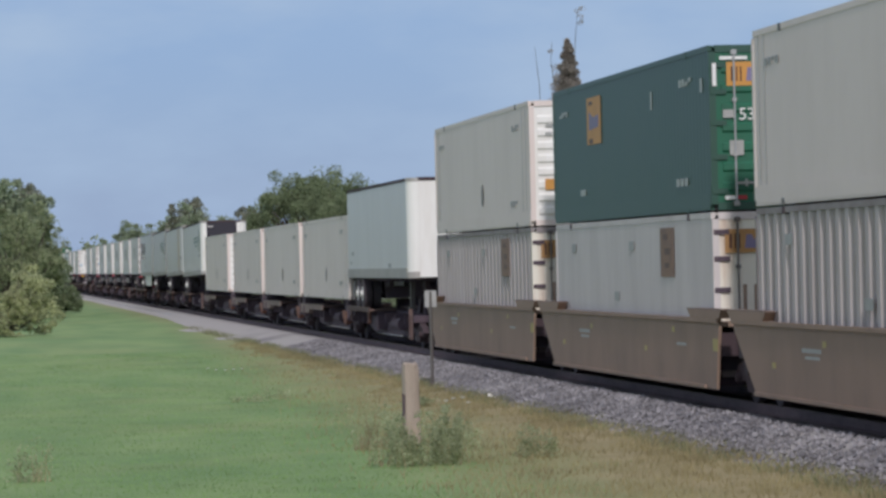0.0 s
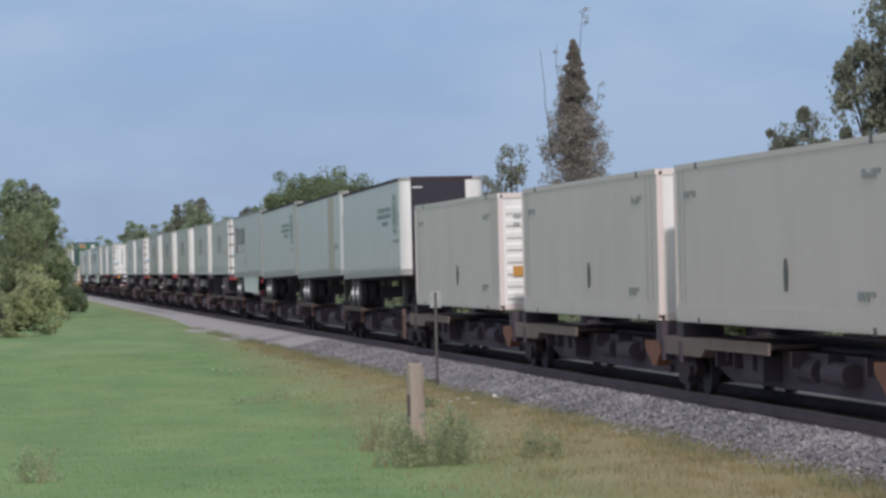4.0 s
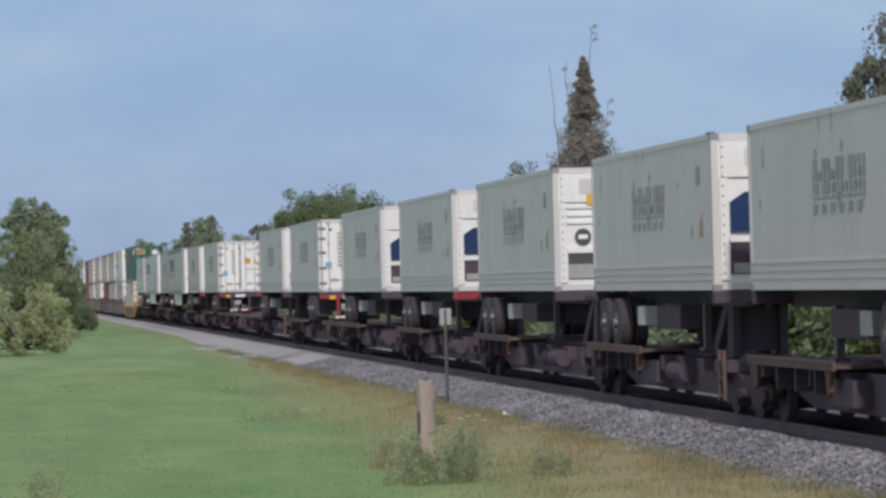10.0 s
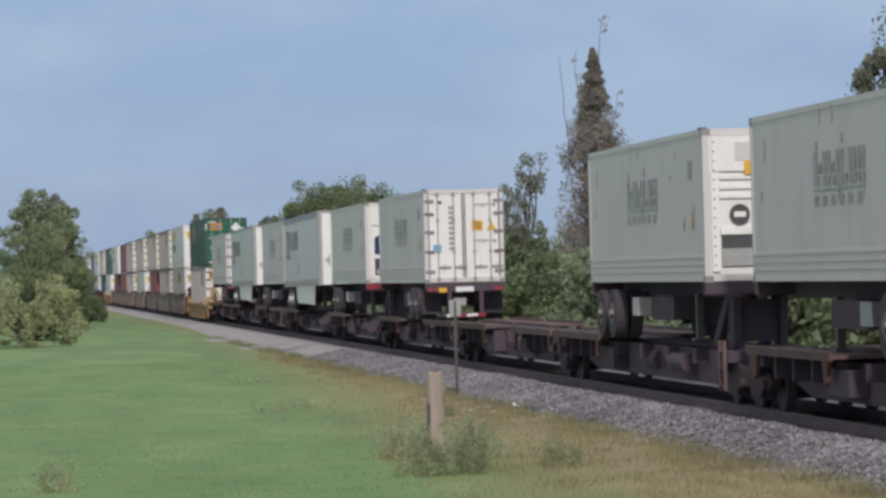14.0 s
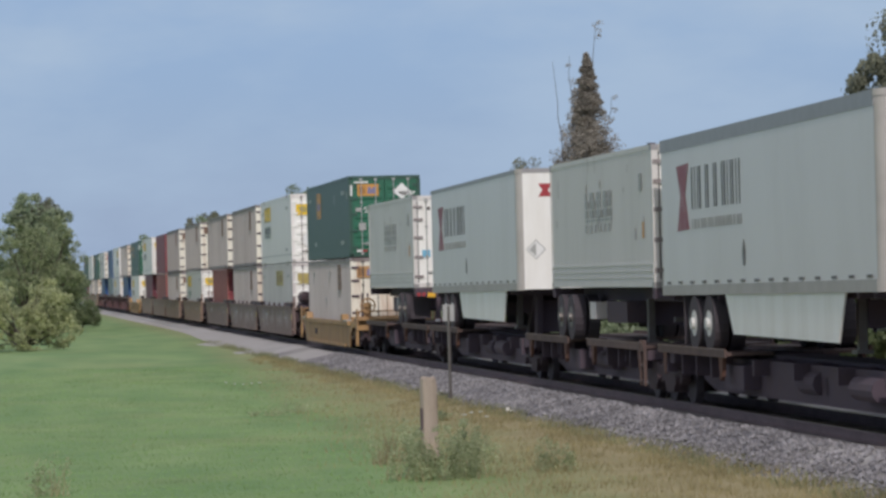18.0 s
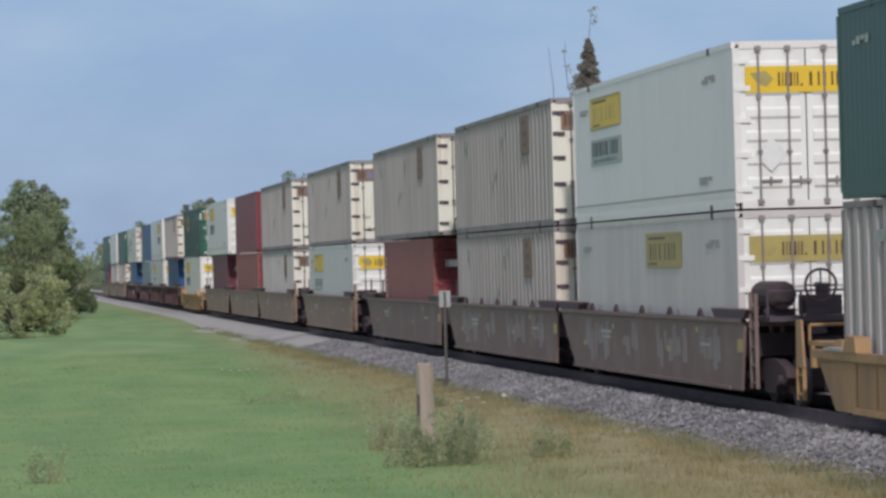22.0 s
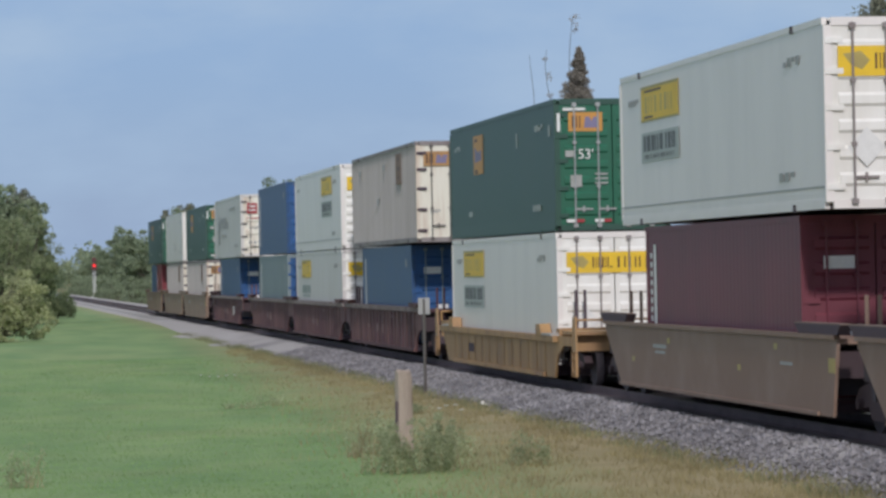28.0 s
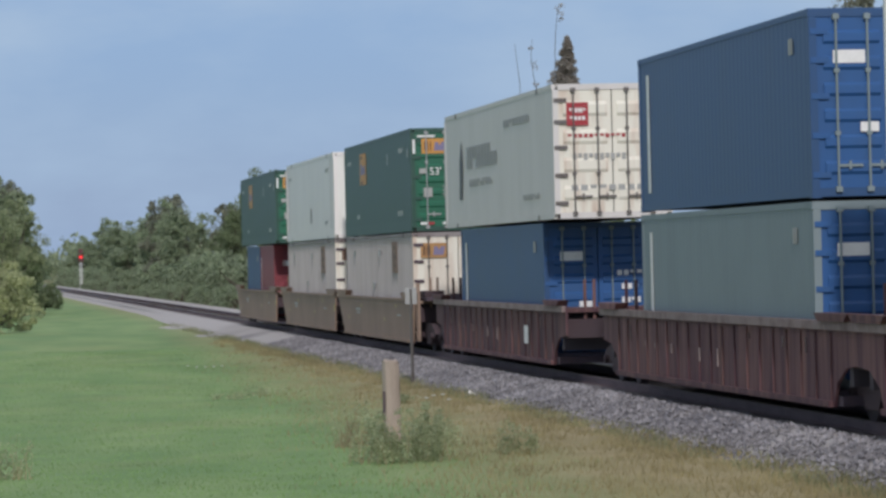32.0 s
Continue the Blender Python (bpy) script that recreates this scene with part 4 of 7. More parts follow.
# ---- spine cars ----
def spine_platform(length, load, first, last):
    """One platform of an articulated flat: a centre sill, wheel pans or pedestals, and the truck it shares with the next."""
    car = thing("spine_car", "rusty dark-brown spine car platform carrying " + ("a trailer" if load == "trailer" else "a container" if load == "box" else "nothing"),
                "flat car", "spine cars of the train")
    h = length / 2
    part("centre_sill", G().box(-h + 0.1, h - 0.1, -0.32, 0.32, 0.58, 1.0).box(-h + 0.1, h - 0.1, -0.42, 0.42, 0.96, 1.02), "dark", car)
    for x in np.linspace(-h + 1.4, h - 1.4, 7):
        part("cross_bearer", G().slab([(x - 0.06, 0.98), (x + 0.06, 0.98), (x + 0.06, 0.70), (x - 0.06, 0.70)], -1.08, 1.08), "dark", car)
    for side in (-1, 1):
        if load != "box":
            for x0, x1 in (((-h + 0.15, -h + 6.2),) if load == "trailer" else ((h - 6.6, h - 0.3), (-h + 0.4, -h + 6.4))):
                y0, y1 = sorted((side * 0.45, side * 1.30))
                pan = part("wheel_pan", G().box(x0, x1, y0, y1, 1.03, 1.09), "deck_rust", car)
                part("pan_lip", G().box(x0, x1, *sorted((side * 1.305, side * 1.345)), 1.0, 1.15), "deck_rust", pan)
                part("pan_edge", G().box(x0, x1, *sorted((side * 1.35, side * 1.36)), 1.135, 1.157), "tan_plate", pan)
                for xb in (x0 + 0.5, x1 - 0.5):
                    part("pan_bracket", G().slab([(xb - 0.18, 0.998), (xb + 0.18, 0.998), (xb + 0.08, 0.66), (xb - 0.04, 0.58)], *sorted((side * 1.24, side * 1.31))), "rust_bracket", pan, "rusted orange bracket")
                for xb in np.arange(x0 + 1.6, x1 - 1.2, 1.3):
                    part("pan_bracket", G().slab([(xb - 0.05, 1.028), (xb + 0.05, 1.028), (xb + 0.05, 0.6), (xb - 0.05, 0.6)], *sorted((side * 0.82, side * 1.20))), "dark", pan)
        else:
            y0, y1 = sorted((side * 0.5, side * 1.27))
            part("pedestal", G().box(-h + 0.35, -h + 0.95, y0, y1, 1.085, 1.34), "dark", car)
            part("pedestal", G().box(h - 1.5, h - 0.9, y0, y1, 0.96, 1.34), "dark", car)
            part("end_plate", G().slab([(-h - 0.75, 1.08), (-h + 2.75, 1.08), (-h + 2.75, 0.86), (-h + 2.4, 0.74), (-h - 0.75, 0.74)], y0, y1), "tan_plate", car, "dusty tan end plate")
            pan = part("wheel_pan", G().box(-h + 2.78, -h + 7.9, y0, y1, 1.0, 1.06), "deck_rust", car)
            part("pan_lip", G().box(-h + 2.78, -h + 7.9, *sorted((side * 1.275, side * 1.31)), 0.90, 1.10), "tan_plate", pan)
            part("pan_edge", G().box(-h + 2.78, -h + 7.9, *sorted((side * 1.315, side * 1.325)), 1.085, 1.105), "tan_plate", pan)
            for xb in np.arange(-h + 3.4, -h + 7.6, 1.4):
                part("pan_bracket", G().slab([(xb - 0.05, 0.998), (xb + 0.05, 0.998), (xb + 0.05, 0.6), (xb - 0.05, 0.6)], *sorted((side * 0.82, side * 1.2))), "dark", pan)
            part("pedestal_cap", G().slab([(h - 2.6, 0.96), (h - 1.25, 0.96), (h - 1.25, 0.70), (h - 1.55, 0.48), (h - 1.9, 0.48), (h - 2.6, 0.80)], *sorted((side * 0.9, side * 1.27))), "orange", car, "orange painted end bracket")
    if load == "trailer":
        for y in (-0.45, 0.45):
            part("hitch_leg", G().slab([(h - 5.0, 1.0), (h - 4.5, 1.0), (h - 3.2, 2.03), (h - 3.6, 2.03)], y - 0.07, y + 0.07)
                 .slab([(h - 3.5, 1.0), (h - 3.0, 1.0), (h - 2.9, 2.03), (h - 3.3, 2.03)], y - 0.07, y + 0.07), "dark", car)
        part("hitch_plate", G().box(h - 3.9, h - 2.5, -0.62, 0.62, 2.031, 2.12).box(h - 3.2, h - 3.1, -0.37, 0.37, 1.1, 1.9), "dark", car)
    for sg in (-1, 1):
        x = sg * (h - 0.75)
        part("end_frame", G().box(x - 0.55, x + 0.55, -1.25, 1.25, 0.80, 1.0).box(x - 0.1, x + 0.1, -1.30, 1.30, 0.62, 1.0), "dark", car)
    for side in (-1, 1):
        part("side_girder", G().slab([(-h + 1.5, 0.955), (h - 1.5, 0.955), (h - 1.9, 0.50), (h - 3.0, 0.31), (-h + 3.0, 0.31), (-h + 1.9, 0.50)], *sorted((side * 0.72, side * 0.80))), "dark", car)
    for xk, wide in ((-h + 5.2, 1.5),):
        for side in (-1, 1):
            part("equipment_box", G().box(xk, xk + wide, *sorted((side * 0.81, side * 1.12)), 0.44, 0.86), "dark", car)
    for side in (-1, 1):
        part("air_reservoir", G().rod((h - 6.4, side * 0.95, 0.68), (h - 5.0, side * 0.95, 0.68), 0.19, 12), "dark", car)
    part("brake_tank", G().rod((-0.4, -0.75, 0.66), (0.8, -0.75, 0.66), 0.2, 12).rod((1.2, -0.8, 0.62), (1.2, -0.6, 0.62), 0.16, 10), "dark", car)
    part("air_line", G().rod((-h + 0.5, -0.55, 0.5), (h - 0.5, -0.55, 0.5), 0.03, 6), "dark", car)
    truck(car, -h)
    if first:
        truck(car, h - 0.6)
        coupler(car, h, 1)
        ladder(car, h - 0.3, -1.33, 0.3, 1.2, "deck_rust")
    if last:
        coupler(car, -h - 0.6, -1)
    return car
# ---- containers and trailers ----
def ribbed_sheet(g, x0, x1, y, out, z0, z1, pitch, depth):
    """A trapezoid-ribbed steel wall along x at y; out is the side it faces."""
    n = max(1, round((x1 - x0) / pitch))
    p = (x1 - x0) / n
    xs, ys = [], []
    for i in range(n):
        for a, b in ((0.0, 0), (0.34, 0), (0.46, 1), (0.88, 1)):
            xs.append(x0 + p * (i + a))
            ys.append(y - out * depth * b)
    xs.append(x1)
    ys.append(y)
    for i in range(len(xs) - 1):
        k = len(g.v)
        g.v += [(xs[i], ys[i], z0), (xs[i + 1], ys[i + 1], z0), (xs[i + 1], ys[i + 1], z1), (xs[i], ys[i], z1)]
        g.f.append((k, k + 1, k + 2, k + 3) if out < 0 else (k + 3, k + 2, k + 1, k))
    return g


def shell(ob, L, W, H, mat, wall="smooth", rail_mat=None, casting=None, band=None):
    """Walls, roof, rails, posts and corner castings of a box whose base is at z = 0."""
    hl, hw = L / 2, W / 2
    rail_mat = rail_mat or mat
    for sd in (-1, 1):
        y = sd * (hw - 0.012)
        g = G()
        if wall == "smooth":
            g.box(-hl + 0.10, hl - 0.10, *sorted((y, y - sd * 0.04)), 0.15, H - 0.10)
        else:
            pitch, depth = {"fine": (0.28, 0.003), "wide": (0.56, 0.075)}[wall]
            ribbed_sheet(g, -hl + 0.12, hl - 0.12, y, sd, 0.14, H - 0.09, pitch, depth)
            g.box(-hl + 0.12, hl - 0.12, *sorted((y - sd * 0.082, y - sd * 0.095)), 0.14, H - 0.09)
        part("side_wall", g, mat, ob)
        part("top_rail", G().box(-hl + 0.1, hl - 0.1, *sorted((sd * hw, sd * (hw - 0.08))), H - 0.10, H), rail_mat, ob)
        part("bottom_rail", G().box(-hl + 0.1, hl - 0.1, *sorted((sd * hw, sd * (hw - 0.08))), 0.02, 0.16), rail_mat, ob)
        if band:
            part("lower_band", G().box(-hl + 0.12, hl - 0.12, *sorted((sd * (hw + 0.006), sd * (hw - 0.004))), 0.06, 0.33), band, ob)
        for sx in (-1, 1):
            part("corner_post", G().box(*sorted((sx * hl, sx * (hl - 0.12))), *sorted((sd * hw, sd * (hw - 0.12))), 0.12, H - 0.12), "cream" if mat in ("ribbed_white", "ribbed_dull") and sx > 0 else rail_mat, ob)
            cx = sx * (6.08 if L > 13 else hl - 0.09)
            for z in (0.0, H - 0.118):
                part("corner_casting", G().box(cx - 0.09, cx + 0.09, *sorted((sd * (hw + 0.008), sd * (hw - 0.15))), z, z + 0.118), casting or rail_mat, ob)
    part("roof", G().box(-hl + 0.05, hl - 0.05, -hw + 0.081, hw - 0.081, H - 0.05, H - 0.01), "silver" if mat in ("trailer", "ribbed_white", "ribbed_dull") else mat, ob)
    part("floor_frame", G().box(-hl + 0.1, hl - 0.1, -hw + 0.09, hw - 0.09, 0.03, 0.14), "dark", ob)
    part("rear_wall", G().box(-hl + 0.02, -hl + 0.08, -hw + 0.121, hw - 0.121, 0.1, H - 0.1), mat, ob)
    part("front_header", G().box(hl - 0.1, hl - 0.01, -hw + 0.121, hw - 0.121, H - 0.13, H), rail_mat, ob)
    part("front_sill", G().box(hl - 0.1, hl - 0.01, -hw + 0.121, hw - 0.121, 0.02, 0.15), rail_mat, ob)


def flat(ob, name, x0, x1, z0, z1, W, mat, label="", lift=0.006):
    """A thin plate or print on the wall that faces the lawn."""
    y = -W / 2 - lift
    return part(name, G().box(x0, x1, y, y + 0.004, z0, z1), mat, ob, label)


def end_flat(ob, name, y0, y1, z0, z1, L, mat, label="", lift=0.035):
    x = L / 2 + lift
    return part(name, G().box(x - 0.004, x, y0, y1, z0, z1), mat, ob, label)


def doors(ob, L, W, H, mat, rods="bright_steel", ribs=5, hinges="steel"):
    x, hw = L / 2 - 0.03, W / 2
    for sd in (-1, 1):
        y0, y1 = sorted((sd * 0.012, sd * (hw - 0.125)))
        leaf = part("door", G().box(x - 0.05, x, y0, y1, 0.152, H - 0.132), mat, ob)
        if ribs:
            g = G()
            step = (H - 0.5) / ribs
            for i in range(ribs):
                z = 0.25 + step * (i + 0.25)
                g.slab([(x, z), (x + 0.035, z + step * 0.12), (x + 0.035, z + step * 0.42), (x, z + step * 0.54)], y0 + 0.10, y1 - 0.10)
            part("door_ribs", g, mat, leaf)
        for fy in (0.16, 0.62):
            y = sd * (0.02 + fy * (hw - 0.15)) + sd * 0.12
            part("lock_rod", G().rod((x + 0.055, y, 0.10), (x + 0.055, y, H - 0.08), 0.02, 6)
                 .box(x, x + 0.08, y - 0.05, y + 0.05, 0.09, 0.17).box(x, x + 0.08, y - 0.05, y + 0.05, H - 0.17, H - 0.09)
                 .box(x, x + 0.075, y - 0.04, y + 0.04, H * 0.33, H * 0.33 + 0.06).box(x, x + 0.075, y - 0.04, y + 0.04, H * 0.66, H * 0.66 + 0.06), rods, leaf)
            part("handle", G().box(x + 0.05, x + 0.075, min(y, y + 0.38), max(y, y + 0.38), 0.47, 0.51).box(x + 0.05, x + 0.08, y + 0.16, y + 0.20, 0.43, 0.56), rods, leaf)
        for z in (0.35, 0.95, 1.55, 2.1, H - 0.35):
            part("hinge", G().box(x, x + 0.045, *sorted((sd * (hw - 0.30), sd * (hw - 0.02))), z - 0.045, z + 0.045), hinges, leaf)


def ribbed_end(ob, L, W, H, mat):
    x = L / 2 - 0.04
    wall = part("front_wall", G().box(x - 0.05, x, -W / 2 + 0.125, W / 2 - 0.125, 0.152, H - 0.132), mat, ob)
    g = G()
    for i in range(8):
        z = 0.25 + i * (H - 0.5) / 8
        g.slab([(x, z), (x + 0.04, z + 0.05), (x + 0.04, z + 0.17), (x, z + 0.22)], -W / 2 + 0.2, W / 2 - 0.2)
    part("end_ribs", g, mat, wall)


def smooth_end(ob, L, W, H, mat):
    x = L / 2 - 0.03
    part("front_wall", G().box(x - 0.05, x, -W / 2 + 0.125, W / 2 - 0.125, 0.152, H - 0.132), mat, ob)


def bars_row(g, x0, x1, z0, z1, count, y, seed, holes=0.12):
    """Upright print bars that stand in for writing that cannot be read."""
    rg = random.Random(seed)
    w = (x1 - x0) / count
    for i in range(count):
        a, b = z0, z1
        if rg.random() < holes:
            a = z0 + (z1 - z0) * 0.45
        elif rg.random() < holes:
            b = z0 + (z1 - z0) * 0.6
        g.box(x0 + w * (i + 0.14), x0 + w * (i + 0.86), y, y + 0.004, a, b)
    return g


def strokes(rg, w, h, t):
    """One sign of a row, as two or three plain upright bars of uneven width."""
    out = [(0.0, t * rg.uniform(0.8, 1.3), 0.0, h), (w - t * rg.uniform(0.5, 0.9), w, 0.0, h)]
    if rg.random() < 0.5:
        out.append((w * 0.48, w * 0.48 + t * 0.5, 0.0, h))
    return out


def print_row(g, x0, x1, z0, z1, count, y, seed, fill=0.8, stroke=0.26):
    """A row of bar signs on a side wall, in place of lettering."""
    rg = random.Random(seed)
    w = (x1 - x0) / count
    for i in range(count):
        for a, b, c, d in strokes(rg, w * fill, z1 - z0, w * fill * stroke):
            g.box(x0 + w * i + a, x0 + w * i + b, y, y + 0.004, z0 + c, z0 + d)
    return g


def print_row_end(g, y0, y1, z0, z1, count, x, seed, fill=0.8, stroke=0.28):
    """The same on an end wall."""
    rg = random.Random(seed)
    w = (y1 - y0) / count
    for i in range(count):
        for a, b, c, d in strokes(rg, w * fill, z1 - z0, w * fill * stroke):
            g.box(x - 0.003, x, y0 + w * i + a, y0 + w * i + b, z0 + c, z0 + d)
    return g


def small_marks(ob, L, W, H, mat, seed):
    """Stencilled data near the ends, as plain bars."""
    y = -W / 2 - 0.007
    hl = L / 2
    part("stencil", bars_row(bars_row(bars_row(G(), hl - 2.6, hl - 1.5, H - 0.62, H - 0.48, 4, y, seed), -hl + 0.9, -hl + 1.9, H - 0.62, H - 0.50, 4, y, seed + 1),
                             hl - 3.0, hl - 1.9, 0.50, 0.64, 3, y, seed + 2), mat, ob)
    if mat == "mark_grey":
        return
    part("stencil", G().box(hl - 0.75, hl - 0.58, y, y + 0.004, H - 0.8, H - 0.55).box(-hl + 3.3, -hl + 3.9, y, y + 0.004, 0.55, 0.68)
         .box(hl - 5.2, hl - 5.08, y, y + 0.004, H - 0.9, H - 0.55), mat, ob)


def text_mesh(ob, name, words, size, m, mat):
    cu = bpy.data.curves.new(name, "FONT")
    cu.body, cu.size, cu.extrude = words, size, 0.002
    tmp = bpy.data.objects.new(name, cu)
    me = bpy.data.meshes.new_from_object(tmp)
    bpy.data.objects.remove(tmp)
    me.materials.append(M[mat])
    t = new(name, me)
    t.parent, t.matrix_basis = ob, m
    return t


END_TURN = pose(0, 0, 0, 90, 0, 90)     # letters upright on an end that faces along x


def name_plate_end(ob, L, H, mat="plate_orange", y0=-0.98, y1=-0.22):
    end_flat(ob, "end_plate", y0, y1, H - 0.72, H - 0.30, L, mat, "faded brown name plate" if mat == "plate_brown" else "orange name plate", 0.012)
    x = L / 2 + 0.016
    w = y1 - y0
    part("plate_print", print_row_end(G(), y0 + 0.10 * w, y0 + 0.42 * w, H - 0.64, H - 0.38, 1, x, 4), "mark_brown", ob)
    part("plate_print", G().endslab([(y0 + 0.46 * w, H - 0.64), (y0 + 0.50 * w, H - 0.40), (y0 + 0.62 * w, H - 0.40), (y0 + 0.68 * w, H - 0.50), (y0 + 0.74 * w, H - 0.40), (y0 + 0.90 * w, H - 0.40),
                                     (y0 + 0.84 * w, H - 0.64)], x - 0.003, x), "mark_purple", ob)


def green_container():
    L, W, H = 16.15, 2.59, 2.92
    ob = thing("container", "dark green steel 53-foot container with orange plates and ribbed doors", "container", "containers on the train")
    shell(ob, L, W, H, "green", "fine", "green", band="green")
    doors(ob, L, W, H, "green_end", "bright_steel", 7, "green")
    flat(ob, "side_plate", -3.85, -2.3, 1.60, 2.58, W, "plate_orange", "orange name plate")
    y = -W / 2 - 0.0065
    part("plate_print", G().slab([(-3.6, 1.9), (-2.55, 1.95), (-2.55, 2.2), (-3.1, 2.15), (-3.6, 2.3)], y - 0.003, y), "mark_purple", ob)
    part("plate_print", G().box(-3.6, -3.2, y - 0.003, y, 1.62, 1.72).box(-3.6, -3.2, y - 0.003, y, 2.42, 2.5), "mark_brown", ob)
    name_plate_end(ob, L, H)
    small_marks(ob, L, W, H, "mark_pale", 3)
    text_mesh(ob, "size_mark", "53'", 0.30, pose(L / 2 + 0.014, -0.78, 1.60) @ END_TURN, "mark_white")
    end_flat(ob, "sticker", -1.06, -0.84, 1.64, 1.78, L, "mark_grey", "", 0.012)
    end_flat(ob, "sticker", -0.95, -0.70, 0.98, 1.24, L, "mark_grey", "pale grey sticker", 0.012)
    for zz in (1.24, 1.14, 1.04):
        end_flat(ob, "sticker", -0.40, -0.12, zz, zz + 0.04, L, "mark_grey", "", 0.012)
    end_flat(ob, "sticker", -1.10, -0.60, 2.66, 2.72, L, "mark_white", "", 0.012)
    end_flat(ob, "sticker", -1.24, -1.17, 2.2, 2.6, L, "mark_white", "", 0.03)
    for y0, y1, mt in ((-1.05, -0.85, "mark_white"), (-0.84, -0.66, "mark_red"), (-0.42, -0.22, "mark_white"), (-0.21, -0.05, "mark_red"), (0.30, 0.5, "mark_white"), (0.51, 0.7, "mark_red")):
        end_flat(ob, "reflective_tape", y0, y1, 0.20, 0.27, L, mt, "", 0.012)
    part("hazard_diamond", G().endslab([(0.30, 2.35), (0.62, 2.05), (0.94, 2.35), (0.62, 2.65)], L / 2 + 0.009, L / 2 + 0.012), "mark_white", ob, "white hazard diamond")
    part("stencil", bars_end(G(), 0.5, 1.1, 2.2, 2.34, 6, L, 3), "mark_white", ob)
    return ob


def bars_end(g, y0, y1, z0, z1, count, L, seed, lift=0.012):
    rg = random.Random(seed)
    w = (y1 - y0) / count
    x = L / 2 + lift
    for i in range(count):
        a = z0 + (z1 - z0) * (0.4 if rg.random() < 0.3 else 0)
        g.box(x - 0.003, x, y0 + w * (i + 0.14), y0 + w * (i + 0.86), a, z1)
    return g


def plated_container(logo_x=-4.2, second="plate_grey", end_style="doors", mat="bright_white", plate="plate_yellow"):
    L, W, H = 16.15, 2.59, 2.92
    ob = thing("container", "smooth white 53-foot container with yellow plates and ribbed doors" if mat != "weathered_white" else
               "weathered pale grey 53-foot container with a dull yellow plate", "container", "containers on the train")
    shell(ob, L, W, H, mat, "smooth", mat, "dark")
    y = -W / 2 - 0.0065
    flat(ob, "side_plate", logo_x - 1.7, logo_x + 1.7, 1.95, 2.62, W, plate, "yellow name plate")
    part("plate_print", G().box(logo_x - 1.7, logo_x + 1.7, y - 0.003, y, 2.57, 2.62).box(logo_x - 1.7, logo_x + 1.7, y - 0.003, y, 1.95, 1.98), "plate_olive", ob)
    part("plate_print", print_row(G(), logo_x - 1.3, logo_x + 1.4, 2.10, 2.42, 3, y - 0.003, int(logo_x * 10), 0.7, 0.2), "plate_olive" if plate == "plate_yellow" else "mark_brown", ob)
    part("plate_print", G().box(logo_x - 1.4, logo_x + 0.2, y - 0.003, y, 2.50, 2.54).box(logo_x - 1.4, logo_x - 0.6, y - 0.003, y, 2.01, 2.05), "mark_brown", ob)
    if second:
        if second == "plate_grey":
            flat(ob, "side_plate", logo_x - 1.7, logo_x + 1.7, 1.18, 1.74, W, "mark_pale", "pale grey name plate")
        part("plate_print", print_row(print_row(G(), logo_x - 1.5, logo_x + 1.5, 1.38, 1.68, 4, y - 0.003, 8, 0.85, 0.34), logo_x - 1.4, logo_x + 1.3, 1.24, 1.32, 9, y - 0.003, 9), "mark_dark" if second == "plate_grey" else "mark_green", ob)
    small_marks(ob, L, W, H, "mark_grey", 4)
    flat(ob, "lower_line", -8.0, 8.0, 0.34, 0.37, W, "mark_grey")
    if end_style == "doors":
        doors(ob, L, W, H, "sunlit_white", "rail_worn", 6, "sunlit_white")
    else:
        ribbed_end(ob, L, W, H, "sunlit_white")
    z0 = 2.02
    end_flat(ob, "end_plate", -1.08, 1.08, z0, z0 + 0.46, L, plate if mat == "weathered_white" else "plate_yellow", "yellow name plate", 0.012)
    x = L / 2 + 0.016
    part("plate_print", G().endslab([(-1.0, z0 + 0.34), (-0.72, z0 + 0.38), (-0.58, z0 + 0.24), (-0.7, z0 + 0.10), (-0.86, z0 + 0.16)], x - 0.003, x), "plate_olive", ob)
    part("plate_print", print_row_end(print_row_end(G(), -0.50, -0.08, z0 + 0.11, z0 + 0.35, 2, x, 3, 0.72, 0.24), 0.06, 1.02, z0 + 0.11, z0 + 0.35, 4, x, 5, 0.76, 0.24)
         .box(x - 0.003, x, -0.33, -0.29, z0 + 0.11, z0 + 0.15).box(x - 0.003, x, -0.10, -0.06, z0 + 0.11, z0 + 0.15), "mark_brown", ob)
    part("hazard_diamond", G().endslab([(-0.95, 0.95), (-0.65, 0.65), (-0.35, 0.95), (-0.65, 1.25)], L / 2 + 0.009, L / 2 + 0.012), "mark_white", ob, "faded hazard diamond")
    return ob


